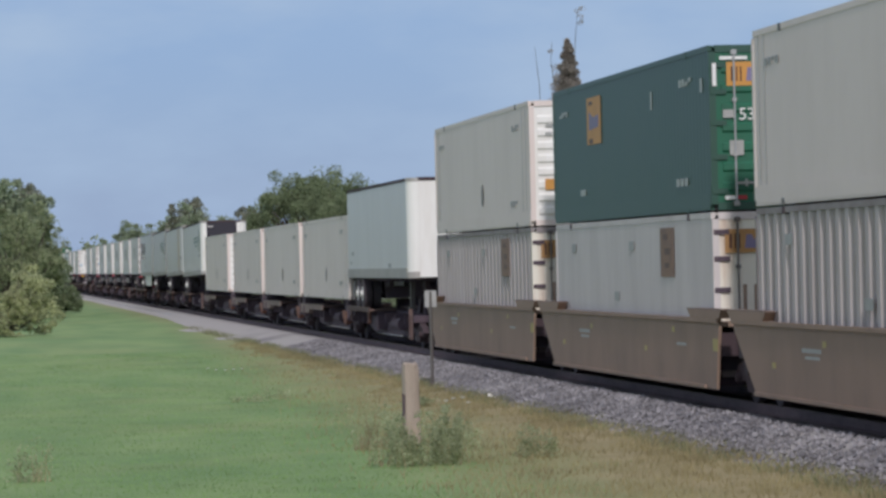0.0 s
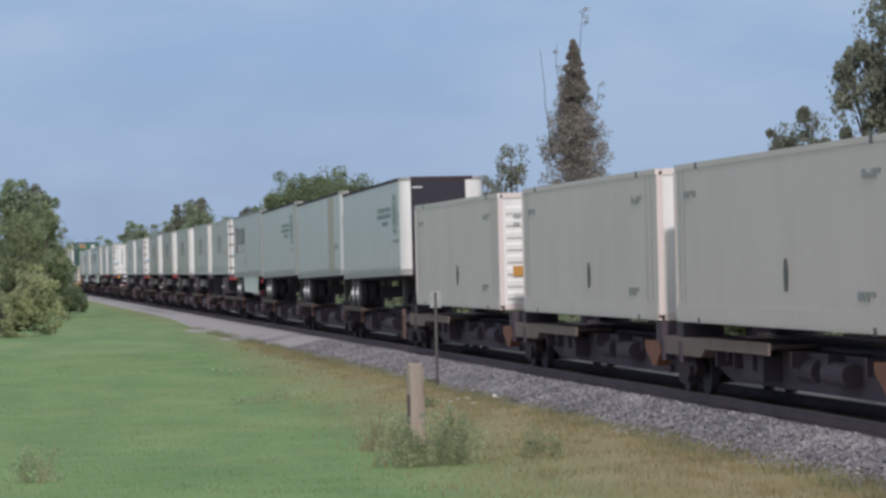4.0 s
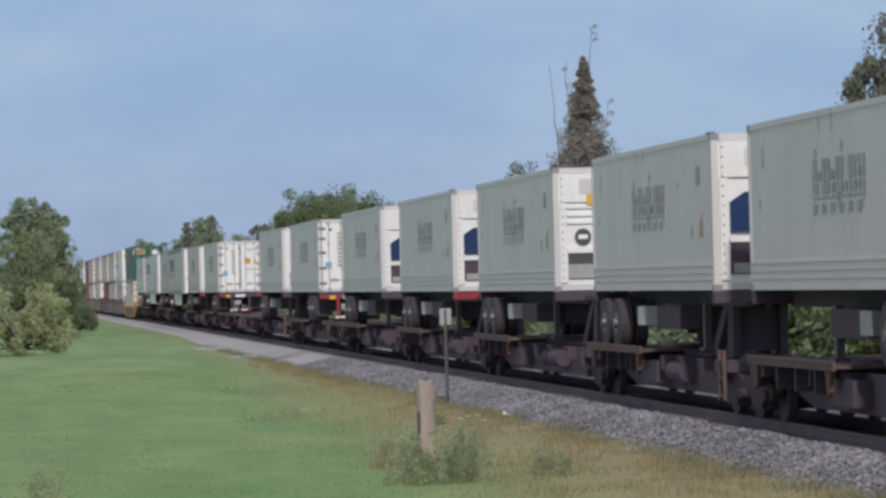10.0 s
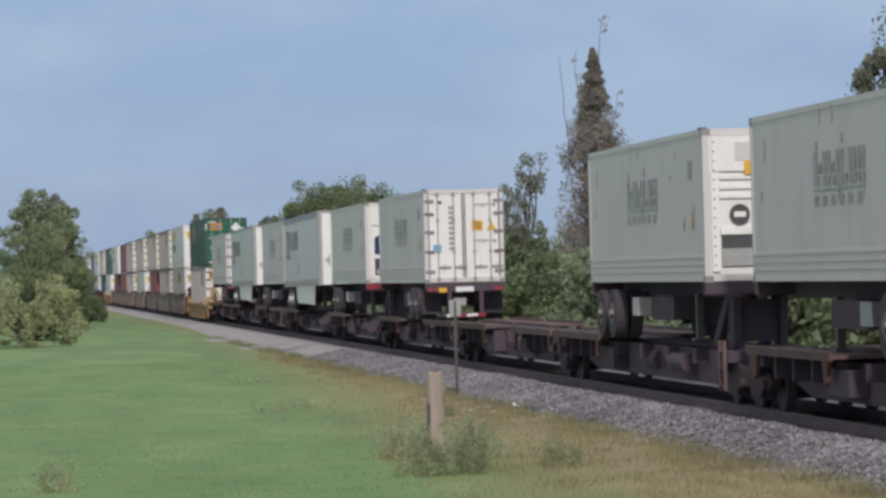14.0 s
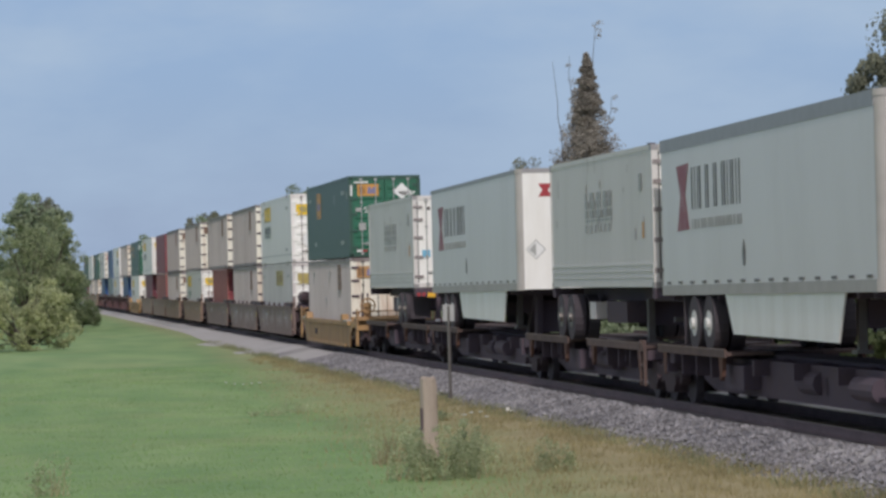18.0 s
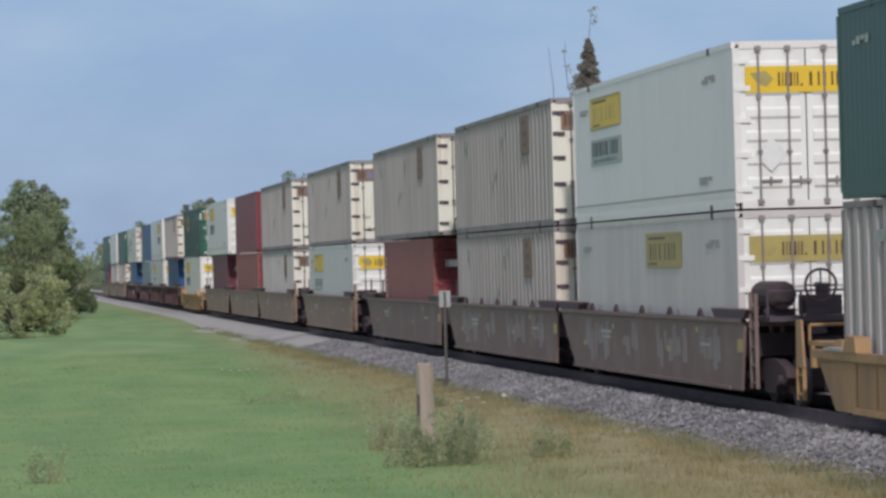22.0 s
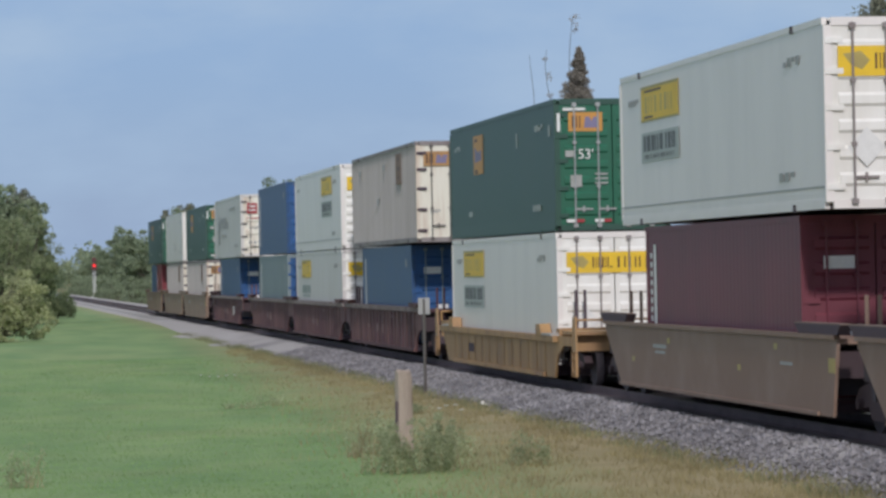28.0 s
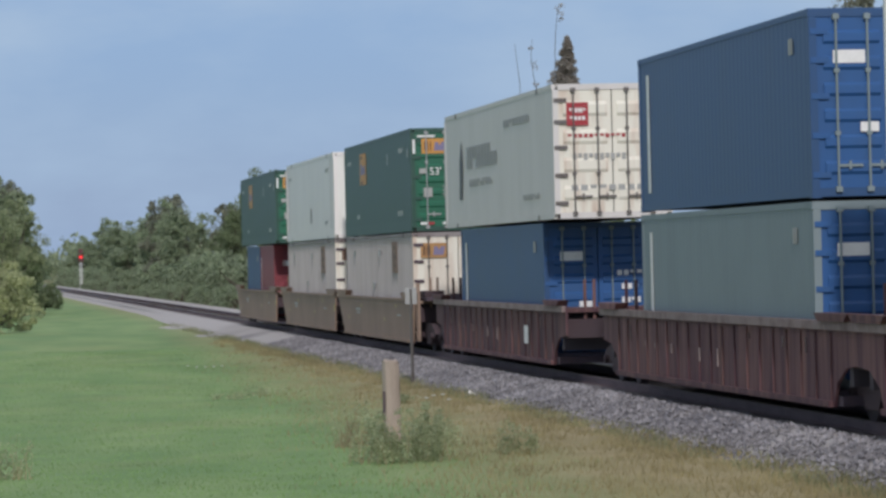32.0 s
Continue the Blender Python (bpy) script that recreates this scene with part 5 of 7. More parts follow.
def ribbed_container(smooth_side=False, end_mat="cream", plate_end="plate_amber", skin="ribbed_white"):
    L, W, H = 16.15, 2.59, 2.92
    ob = thing("container", ("dull grey" if skin == "ribbed_dull" else "off-white") + " ribbed steel 53-foot container with rust-stained cream doors" if not smooth_side else
               "smooth off-white 53-foot container with rust-stained cream doors", "container", "containers on the train")
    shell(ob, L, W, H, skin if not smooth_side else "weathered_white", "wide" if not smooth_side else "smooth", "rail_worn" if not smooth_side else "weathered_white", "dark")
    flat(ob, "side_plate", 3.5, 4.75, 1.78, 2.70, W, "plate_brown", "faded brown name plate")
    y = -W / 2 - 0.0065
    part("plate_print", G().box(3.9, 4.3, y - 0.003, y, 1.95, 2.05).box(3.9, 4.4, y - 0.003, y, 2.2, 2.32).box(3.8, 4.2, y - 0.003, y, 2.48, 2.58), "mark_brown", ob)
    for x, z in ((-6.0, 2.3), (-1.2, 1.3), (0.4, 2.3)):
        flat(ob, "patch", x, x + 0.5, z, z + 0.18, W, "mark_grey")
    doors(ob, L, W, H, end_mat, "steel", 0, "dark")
    if plate_end:
        name_plate_end(ob, L, H, plate_end, -1.08, -0.30)
    part("stencil", bars_end(G(), -0.9, -0.6, 0.85, 0.95, 4, L, 6, -0.02), "mark_grey", ob)
    return ob


def plain_container(end="ribs", mat="beige", plate=True):
    L, W, H = 16.15, 2.59, 2.92
    ob = thing("container", "plain off-white smooth-sided 53-foot container" + (" with a ribbed end" if end == "ribs" else ""), "container", "containers on the train")
    shell(ob, L, W, H, mat, "smooth", mat, "steel", band=mat)
    small_marks(ob, L, W, H, "mark_grey", 7)
    y = -W / 2 - 0.007
    part("side_latch", G().slab([(0.55, 0.62), (0.72, 0.62), (0.78, 0.95), (0.7, 1.15), (0.57, 1.15), (0.5, 0.95)], y - 0.003, y), "steel", ob)
    for x in (-7.6, -7.2, 7.0, 7.5):
        part("panel_seam", G().box(x, x + 0.03, y, y + 0.006, 0.36, H - 0.1), "mark_grey", ob)
    if end == "ribs":
        ribbed_end(ob, L, W, H, "sunlit_white")
        if plate:
            end_flat(ob, "end_plate", -0.95, -0.25, 0.85, 1.1, L, "plate_orange", "orange plate", 0.012)
            part("stencil", bars_end(bars_end(G(), -0.95, 0.1, 2.25, 2.38, 4, L, 3), -0.95, 0.4, 2.05, 2.18, 6, L, 4), "mark_grey", ob)
    else:
        smooth_end(ob, L, W, H, "sunlit_white")
    return ob


def iso_container(mat, end_mat, length, label, marks="mark_white", bar=True, H=2.89, W=2.44):
    ob = thing("container", label, "container", "containers on the train")
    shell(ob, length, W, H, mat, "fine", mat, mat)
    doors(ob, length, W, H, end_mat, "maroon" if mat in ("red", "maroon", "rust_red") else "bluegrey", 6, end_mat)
    hl = length / 2
    if bar:
        flat(ob, "side_stripe", -hl + 0.75, -hl + 0.97, 0.35, 2.55, W, marks, "upright white stripe")
    if mat in ("red", "maroon", "rust_red"):
        g = G()
        for k in range(8):
            g.box(-hl + 0.45, -hl + 0.62, -W / 2 - 0.008, -W / 2 - 0.004, 1.1 + 0.17 * k, 1.2 + 0.17 * k)
        part("stencil", g, marks, ob)
    else:
        part("stencil", bars_row(G(), hl - 1.3, hl - 1.0, 2.25, 2.5, 2, -W / 2 - 0.008, 3), "mark_grey", ob)
    part("stencil", bars_end(bars_end(G(), -0.95, -0.25, 2.05, 2.25, 1, length, 5), -0.5, -0.1, 0.9, 1.15, 1, length, 4), marks, ob)
    part("stencil", bars_end(bars_end(bars_end(G(), 0.4, 1.0, 1.7, 1.82, 4, length, 2), 0.5, 0.9, 1.4, 1.52, 3, length, 2), 0.5, 0.95, 1.1, 1.22, 4, length, 9), marks, ob)
    return ob


def grey_logo_container():
    L, W, H = 16.15, 2.59, 2.92
    ob = thing("container", "light grey 53-foot container with cream doors and a red square sign", "container", "containers on the train")
    shell(ob, L, W, H, "reefer", "smooth", "reefer", "steel")
    doors(ob, L, W, H, "cream", "steel", 4, "steel")
    y = -W / 2 - 0.007
    part("side_print", G().slab([(-5.6, 0.7), (-5.15, 0.7), (-5.0, 1.6), (-5.2, 2.2), (-5.5, 1.7)], y - 0.003, y), "mark_dark", ob)
    part("side_print", bars_row(bars_row(G(), -4.4, 0.4, 1.45, 2.0, 10, y - 0.003, 12), -4.0, -0.4, 1.0, 1.18, 12, y - 0.003, 11), "mark_grey", ob)
    part("side_print", bars_row(bars_row(G(), 1.4, 5.0, 2.25, 2.42, 8, y - 0.003, 12), 4.0, 6.2, 0.5, 0.62, 8, y - 0.003, 11), "mark_grey", ob)
    end_flat(ob, "end_sign", -1.0, -0.52, 2.02, 2.52, L, "mark_red", "square red sign", 0.012)
    part("sign_print", bars_end(bars_end(G(), -0.94, -0.58, 2.30, 2.40, 6, L, 3, 0.016), -0.94, -0.58, 2.14, 2.22, 4, L, 3, 0.016), "mark_white", ob)
    part("end_print", bars_end(G(), -1.0, 0.30, 1.76, 1.84, 11, L, 3), "mark_red", ob)
    part("end_print", bars_end(bars_end(G(), -0.9, 0.3, 1.28, 1.42, 10, L, 7), -0.95, 0.9, 0.62, 0.74, 9, L, 2), "mark_grey", ob)
    part("hazard_diamond", G().endslab([(0.62, 1.6), (0.90, 1.28), (1.18, 1.6), (0.90, 1.92)], L / 2 + 0.009, L / 2 + 0.012), "mark_white", ob, "white hazard diamond")
    return ob


def ladder_bars(x):
    """A column of small print bars down a door."""
    g = G()
    for i in range(9):
        g.box(x - 0.015, x - 0.012, -0.46, -0.28, 1.0 + i * 0.155, 1.09 + i * 0.155)
    return g


def reefer_container(end):
    """A forty-foot refrigerated container: doors, or the cooling unit, towards the train's head."""
    L, W, H = 12.19, 2.44, 2.84
    look_of = {"doors": "white doors with four lock rods", "blue": "a blue cooling unit", "vents": "white end and round fans"}[end]
    ob = thing("refrigerated_container", "pale grey 40-foot reefer container with " + look_of, "container", "refrigerated containers on chassis")
    shell(ob, L, W, H, "reefer", "smooth", "reefer", "silver")
    y = -W / 2 - 0.008
    for z in (0.20, 0.33, 0.46):
        part("strake", G().box(-L / 2 + 0.13, L / 2 - 0.13, y, y + 0.02, z, z + 0.045), "reefer", ob)
    rows = G()
    for k, zz in enumerate((1.90, 1.72, 1.52)):
        print_row(rows, -1.5, 1.7, zz, zz + 0.165, 4, y, 21 + k, 0.95, 0.3)
    rows.box(-1.5, 1.7, y, y + 0.004, 1.44, 1.475)
    part("side_print", rows, "mark_grey", ob, "faded dark lettering block")
    part("side_print", print_row(G(), -1.5, 1.75, 1.20, 1.37, 6, y, 33, 0.42, 0.42), "mark_grey", ob)
    rg = random.Random(17)
    scars = G()
    for i in range(12):
        sx, sz = rg.uniform(-5.6, 5.6), rg.uniform(0.7, 2.5)
        scars.box(sx, sx + rg.uniform(0.03, 0.10), y + 0.003, y + 0.006, sz, sz + rg.uniform(0.06, 0.4))
    for zz in (0.56, 2.66):
        for i in range(23):
            scars.box(-5.7 + i * 0.515, -5.68 + i * 0.515, y + 0.003, y + 0.006, zz, zz + 0.03)
    part("clip_strip", scars, "rail_alloy", ob)
    part("side_patch", G().box(4.72, 4.98, y, y + 0.004, 1.95, 2.30), "mark_grey", ob)
    part("side_mark", G().box(5.0, 5.16, y, y + 0.004, 1.0, 1.32), "plate_orange", ob)
    x = L / 2
    if end == "doors":
        doors(ob, L, W, H, "sunlit_white", "mark_grey", 0, "rail_worn")
        part("end_print", ladder_bars(x), "mark_grey", ob)
        part("end_print", G().box(*(x - 0.018, x - 0.012), -0.95, -0.70, 0.95, 1.17), "sticker_blue", ob, "light blue sticker")
        part("end_print", G().box(*(x - 0.018, x - 0.012), 0.25, 0.58, 1.58, 1.88), "sticker_yellow", ob, "yellow warning sticker")
        part("end_print", G().box(x - 0.012, x - 0.010, 0.29, 0.54, 1.64, 1.67).box(x - 0.012, x - 0.010, 0.29, 0.54, 1.715, 1.745).box(x - 0.012, x - 0.010, 0.29, 0.54, 1.79, 1.82), "mark_brown", ob)
        part("end_print", G().endslab([(0.70, 1.58), (1.0, 1.58), (0.85, 1.86)], x - 0.018, x - 0.012), "sticker_yellow", ob, "yellow warning triangle")
        part("end_print", bars_end(bars_end(G(), 0.3, 1.0, 2.3, 2.4, 6, L, 4, -0.014), 0.3, 1.0, 1.2, 1.3, 6, L, 4, -0.014), "mark_grey", ob)
        for y0 in (-1.09, -0.06, 0.03, 1.06):
            part("door_gasket", G().box(x - 0.03, x - 0.022, y0, y0 + 0.03, 0.17, H - 0.15), "mark_dark", ob, "dark rubber door seal")
        part("end_vent", G().rod((x - 0.03, -0.72, 2.45), (x - 0.01, -0.72, 2.45), 0.06, 10), "steel", ob)
    else:
        smooth_end(ob, L, W, H, "sunlit_white")
        part("unit_frame", G().box(x - 0.03, x + 0.03, -1.05, 1.05, 2.05, 2.7).box(x - 0.03, x + 0.03, -1.08, -0.93, 0.2, 2.04).box(x - 0.03, x + 0.03, 0.93, 1.08, 0.2, 2.04)
             .box(x - 0.03, x + 0.025, -0.92, 0.92, 0.88, 1.0), "sunlit_white", ob)
        part("access_panel", G().box(x + 0.03, x + 0.04, -0.62, -0.02, 2.24, 2.58), "reefer", ob, "small grey access panel")
        rivets = G()
        for i in range(14):
            for yy in (-1.04, 1.01):
                rivets.box(x + 0.03, x + 0.036, yy, yy + 0.03, 0.3 + i * 0.175, 0.33 + i * 0.175)
        part("clip_strip", rivets, "steel", ob)
        part("lower_box", G().box(x - 0.02, x + 0.05, 0.05, 0.55, 0.16, 0.28).box(x - 0.02, x + 0.06, -0.25, 0.02, 0.14, 0.33), "mark_dark", ob, "dark socket box")
        end_flat(ob, "sticker", -0.45, -0.05, 1.98 if end == "vents" else 1.82, 2.24 if end == "vents" else 2.05, L, "sticker_yellow", "yellow warning sticker", 0.06)
        if end == "blue":
            part("cooling_unit", G().endslab([(-0.9, 1.2), (-0.9, 1.6), (-0.62, 1.78), (0.62, 1.78), (0.9, 1.6), (0.9, 1.2), (0.9, 1.05), (-0.9, 1.05)], x - 0.02, x + 0.05), "navy", ob, "blue cooling unit housing")
            part("unit_recess", G().box(x - 0.028, x - 0.022, -0.9, 0.9, 0.3, 0.86), "dark", ob)
            part("compressor", G().rod((x - 0.0, -0.5, 0.55), (x - 0.0, 0.1, 0.55), 0.13, 10).box(x - 0.02, x + 0.03, 0.3, 0.8, 0.35, 0.75).box(x - 0.02, x + 0.03, -0.85, -0.4, 0.32, 0.5), "mark_grey", ob)
        else:
            g = G()
            for z in (1.55, 1.72, 1.9):
                g.box(x - 0.03, x + 0.02, -0.92, 0.92, z, z + 0.06)
            part("end_ribs", g, "sunlit_white", ob)
            part("fan_grille", G().rod((x, -0.55, 1.25), (x + 0.03, -0.55, 1.25), 0.19, 18), "mark_dark", ob)
            part("fan_shroud", G().box(x, x + 0.03, 0.05, 0.75, 1.02, 1.5), "mark_grey", ob)
            part("fan_grille", G().rod((x + 0.03, 0.40, 1.26), (x + 0.05, 0.40, 1.26), 0.22, 18), "black", ob, "black round fan")
            part("fan_blade", G().box(x + 0.03, x + 0.036, -0.66, -0.44, 1.2, 1.3), "sunlit_white", ob)
            part("unit_recess", G().box(x - 0.028, x - 0.022, -0.9, 0.9, 0.3, 0.86), "mark_dark", ob)
            part("compressor", G().box(x - 0.02, x + 0.03, -0.9, -0.3, 0.3, 0.62).box(x - 0.02, x + 0.03, 0.0, 0.7, 0.45, 0.75).rod((x, 0.1, 0.4), (x, 0.6, 0.4), 0.1), "mark_grey", ob)
            part("power_cord", G().ring((x + 0.05, 0.3, 0.12), 0.26, 0.016), "mark_white", ob, "looped pale power cord")
    part("roof_hook", G().box(x - 0.4, x - 0.15, -W / 2 - 0.004, -W / 2 + 0.12, H - 0.002, H + 0.03), "dark", ob)
    return ob


def tyres(ob, x, mat_hub="hub", z=0.5):
    for y in (-1.02, 1.02):
        for k in (-0.16, 0.16):
            t = part("tyre", G().rod((x, y + k - 0.13, z), (x, y + k + 0.13, z), 0.5, 20), "black", ob)
            if (y < 0) == (k < 0):
                s = -1 if y < 0 else 1
                part("rim", G().rod((x, y + k + s * 0.131, z), (x, y + k + s * 0.14, z), 0.24, 14).rod((x, y + k + s * 0.13, z), (x, y + k + s * 0.2, z), 0.11, 10), mat_hub, t)
    part("axle", G().rod((x, -1.0, z), (x, 1.0, z), 0.08, 8), "dark", ob)


def chassis(doors_first, frame_paint="dark"):
    """A container chassis; its wheels stand under the end with the doors."""
    sg = 1 if doors_first else -1
    ob = thing("container_chassis", "dark container chassis with dual wheels" + (" and red rear bumper" if doors_first else ""), "chassis", "container chassis")
    z = 1.14
    part("main_beam", G().box(-6.0, 6.0, -0.55, -0.42, 0.86, z), "dark", ob)
    part("main_beam", G().box(-6.0, 6.0, 0.42, 0.55, 0.86, z), "dark", ob)
    for x in np.linspace(-5.6, 5.6, 6):
        part("cross_member", G().box(x - 0.06, x + 0.06, -0.42, 0.42, 0.92, z - 0.03), "dark", ob)
    for x in (-5.95, 5.95):
        part("bolster", G().box(x - 0.13, x + 0.13, -1.21, 1.21, 0.93, z), frame_paint if x > 0 and not doors_first else "dark", ob)
    for x in (3.1, 4.4):
        tyres(ob, sg * x, "steel")
    part("cross_panel", G().box(*sorted((-sg * 2.44, -sg * 2.40)), -0.6, 0.6, 0.35, 0.85), "dark", ob)
    part("suspension", G().box(*sorted((sg * 2.4, sg * 5.2)), -0.6, -0.42, 0.5, 0.86).box(*sorted((sg * 2.4, sg * 5.2)), 0.42, 0.6, 0.5, 0.86), "dark", ob)
    for y in (-0.935, 0.935):
        part("mud_flap", G().box(*sorted((sg * 5.2, sg * 5.23)), y - 0.315, y + 0.315, 0.2, 0.95), "black", ob)
    for y in (-0.6, 0.6):
        part("landing_leg", G().box(*sorted((-sg * 2.6, -sg * 2.45)), y - 0.07, y + 0.07, 0.05, 0.9).box(*sorted((-sg * 2.7, -sg * 2.35)), y - 0.13, y + 0.13, 0.0, 0.05), "steel", ob)
    part("tool_box", G().box(*sorted((sg * 0.9, sg * 1.6)), -1.15, -0.6, 0.47, 0.84), "weathered_white" if not doors_first else "silver", ob, "pale metal tool box")
    part("under_box", G().box(*sorted((sg * -1.7, sg * 0.6)), -0.95, 0.95, 0.40, 0.855), "dark", ob)
    if doors_first:
        x = 6.09
        part("light_bar", G().box(x - 0.1, x + 0.05, -1.18, 1.18, 0.88, 1.02), frame_paint, ob, "red rear light bar" if frame_paint == "chassis_red" else "dark rear light bar")
        part("bumper", G().box(x - 0.1, x + 0.05, -0.6, 0.6, 0.10, 0.20), "chassis_red", ob, "red painted bumper")
        for y in (-0.485, 0.485):
            part("bumper_post", G().box(x - 0.08, x + 0.03, y - 0.06, y + 0.06, 0.201, 0.879), frame_paint, ob)
        for y in (-1.09, -0.94, 0.94, 1.09):
            part("tail_lamp", G().rod((x + 0.05, y, 0.95), (x + 0.07, y, 0.95), 0.06, 10), "mark_red", ob, "red tail lamp")
        part("reflector", G().box(x + 0.05, x + 0.056, -0.60, -0.44, 0.105, 0.19).box(x + 0.05, x + 0.056, 0.02, 0.14, 0.105, 0.19), "mark_white", ob)
        part("reflector", G().box(x + 0.05, x + 0.056, -0.82, -0.58, 0.86, 1.0), "sticker_yellow", ob, "yellow reflector")
        part("reflector", G().box(x + 0.05, x + 0.056, -0.3, 0.25, 0.87, 1.02).box(x + 0.05, x + 0.056, -0.4, -0.2, 0.12, 0.2).box(x + 0.05, x + 0.056, 0.15, 0.35, 0.12, 0.2), "mark_white", ob)
        part("licence_plate", G().box(x - 0.06, x - 0.05, -0.36, 0.02, 0.45, 0.68), "sign_grey", ob)
    return ob


def trailer(kind, capped=False):
    """A road trailer on its own wheels, nose towards the train's head; z = 0 is the deck under its tyres."""
    L, W, H = 16.15, 2.59, 2.98
    b = 1.02
    label = {"dark_nose": "white road trailer with dark nose and grey-green round emblem", "oval": "white road trailer with a grey-green round emblem",
             "stained": "white road trailer with a tan-stained panel", "skirt": "white road trailer with side skirt and red emblem",
             "plain": "plain white road trailer with a rounded nose"}[kind]
    ob = thing("trailer", label, "trailer", "road trailers on the train")
    hl, hw = L / 2, W / 2
    R = 0.16 if kind == "skirt" else 0.34      # radius of the nose corners
    cap = 0.24 if capped else 0.10    # height of the top rail
    for sd in (-1, 1):
        y = sd * hw
        part("side_wall", G().box(-hl + 0.05, hl - R, *sorted((y, y - sd * 0.04)), b + 0.16, b + H - 0.06), "trailer", ob)
        part("top_rail", G().box(-hl, hl - R + 0.04, *sorted((y + sd * 0.012, y - sd * 0.06)), b + H - cap, b + H), "truck_rust" if kind in ("dark_nose", "stained", "oval", "plain") else "silver", ob)
        part("bottom_rail", G().box(-hl, hl - R + 0.04, *sorted((y + sd * 0.016, y - sd * 0.06)), b, b + (0.30 if kind == "plain" else 0.19)), "rail_alloy", ob)
        rivets = G()
        for i in range(15):
            x = -hl + 0.5 + i * (L - 1.2) / 14
            rivets.box(x, x + 0.30, *sorted((y + sd * 0.017, y + sd * 0.024)), b + 0.21, b + 0.26)
        if kind != "plain":
            part("clip_strip", rivets, "steel", ob)
        # rounded nose corners
        arc = [(hl - R + R * math.sin(a), sd * (hw - R + R * math.cos(a))) for a in np.linspace(0, math.pi / 2, 8)]
        g, bands = G(), (G(), G())
        for (xa, ya), (xb, yb) in zip(arc, arc[1:]):
            k = len(g.v)
            g.v += [(xa, ya, b + 0.02), (xb, yb, b + 0.02), (xb, yb, b + H - 0.01), (xa, ya, b + H - 0.01)]
            g.f.append((k, k + 1, k + 2, k + 3))
            ex, ey = 0.016 * (xa - hl + R) / R, 0.016 * (ya - sd * (hw - R)) / R
            fx, fy = 0.016 * (xb - hl + R) / R, 0.016 * (yb - sd * (hw - R)) / R
            for band, (z0, z1) in zip(bands, ((b + 0.0, b + 0.19), (b + H - 0.10, b + H + 0.004))):
                k = len(band.v)
                band.v += [(xa + ex, ya + ey, z0), (xb + fx, yb + fy, z0), (xb + fx, yb + fy, z1), (xa + ex, ya + ey, z1)]
                band.f.append((k, k + 1, k + 2, k + 3))
        part("nose_corner", g, {"skirt": "rail_alloy", "oval": "rail_alloy", "stained": "trailer"}.get(kind, "sunlit_white"), ob)
        for band in bands:
            part("corner_band", band, "rail_alloy", ob, "alloy band round the nose corner")
    part("roof", G().box(-hl + 0.03, hl - 0.05, -hw + 0.07, hw - 0.07, b + H - 0.04, b + H - 0.005), "silver", ob)
    part("nose", G().box(hl - 0.05, hl, -hw + R + 0.004, hw - R - 0.004, b + 0.02, b + H - 0.012), "nose_black" if kind == "dark_nose" else "sunlit_white", ob,
         "dark front panel" if kind == "dark_nose" else "")
    if kind == "dark_nose":
        part("nose_frame", G().box(hl, hl + 0.03, hw - 0.56, hw - 0.35, b + 0.05, b + H - 0.1).box(hl, hl + 0.03, -hw + 0.40, -hw + 0.7, b + H - 0.32, b + H - 0.28), "sunlit_white", ob)
    part("nose_cap", G().box(hl - R - 0.1, hl + 0.012, -hw + R, hw - R, b + H - 0.09, b + H + 0.02), "silver" if kind == "skirt" else "truck_rust", ob)
    part("rear_frame", G().box(-hl - 0.02, -hl + 0.049, -hw + 0.065, hw - 0.065, b + 0.02, b + H - 0.11), "sunlit_white", ob)
    part("floor", G().box(-hl + 0.05, hl - 0.2, -hw + 0.065, hw - 0.065, b + 0.02, b + 0.14), "dark", ob)
    for x in (-hl + 2.9, -hl + 4.2):
        tyres(ob, x)
    for x in np.linspace(-hl + 0.6, hl - 0.6, 16):
        part("floor_beam", G().box(x - 0.04, x + 0.04, -hw + 0.07, hw - 0.07, b - 0.10, b + 0.018), "dark", ob)
    part("suspension", G().box(-hl + 2.2, -hl + 4.9, -0.60, 0.60, 0.34, 0.719), "dark", ob)
    part("leg_box", G().box(hl - 3.12, hl - 2.93, -0.72, 0.72, 0.45, b - 0.12), "dark", ob)
    part("slider", G().box(-hl + 1.2, -hl + 6.0, -0.62, -0.48, 0.72, b + 0.02).box(-hl + 1.2, -hl + 6.0, 0.48, 0.62, 0.72, b + 0.02), "dark", ob)
    for y in (-0.935, 0.935):
        part("mud_flap", G().box(-hl + 1.9, -hl + 1.93, y - 0.36, y + 0.36, 0.10, b), "black", ob)
    part("rear_guard", G().box(-hl, -hl + 0.08, -1.1, 1.1, 0.5, 0.6).box(-hl, -hl + 0.06, -0.7, -0.6, 0.6, b).box(-hl, -hl + 0.06, 0.6, 0.7, 0.6, b), "steel", ob)
    for y in (-0.8, 0.8):
        part("landing_leg", G().box(hl - 3.1, hl - 2.95, y - 0.07, y + 0.07, 0.12, b + 0.02).box(hl - 3.2, hl - 2.85, y - 0.13, y + 0.13, 0.06, 0.12), "steel", ob)
    part("leg_brace", G().rod((hl - 3.0, -0.8, 0.6), (hl - 3.0, 0.8, 0.6), 0.04, 6).rod((hl - 3.0, -0.6, 0.4), (hl - 4.2, -0.4, b), 0.03, 6), "dark", ob)
    y = -hw - 0.006
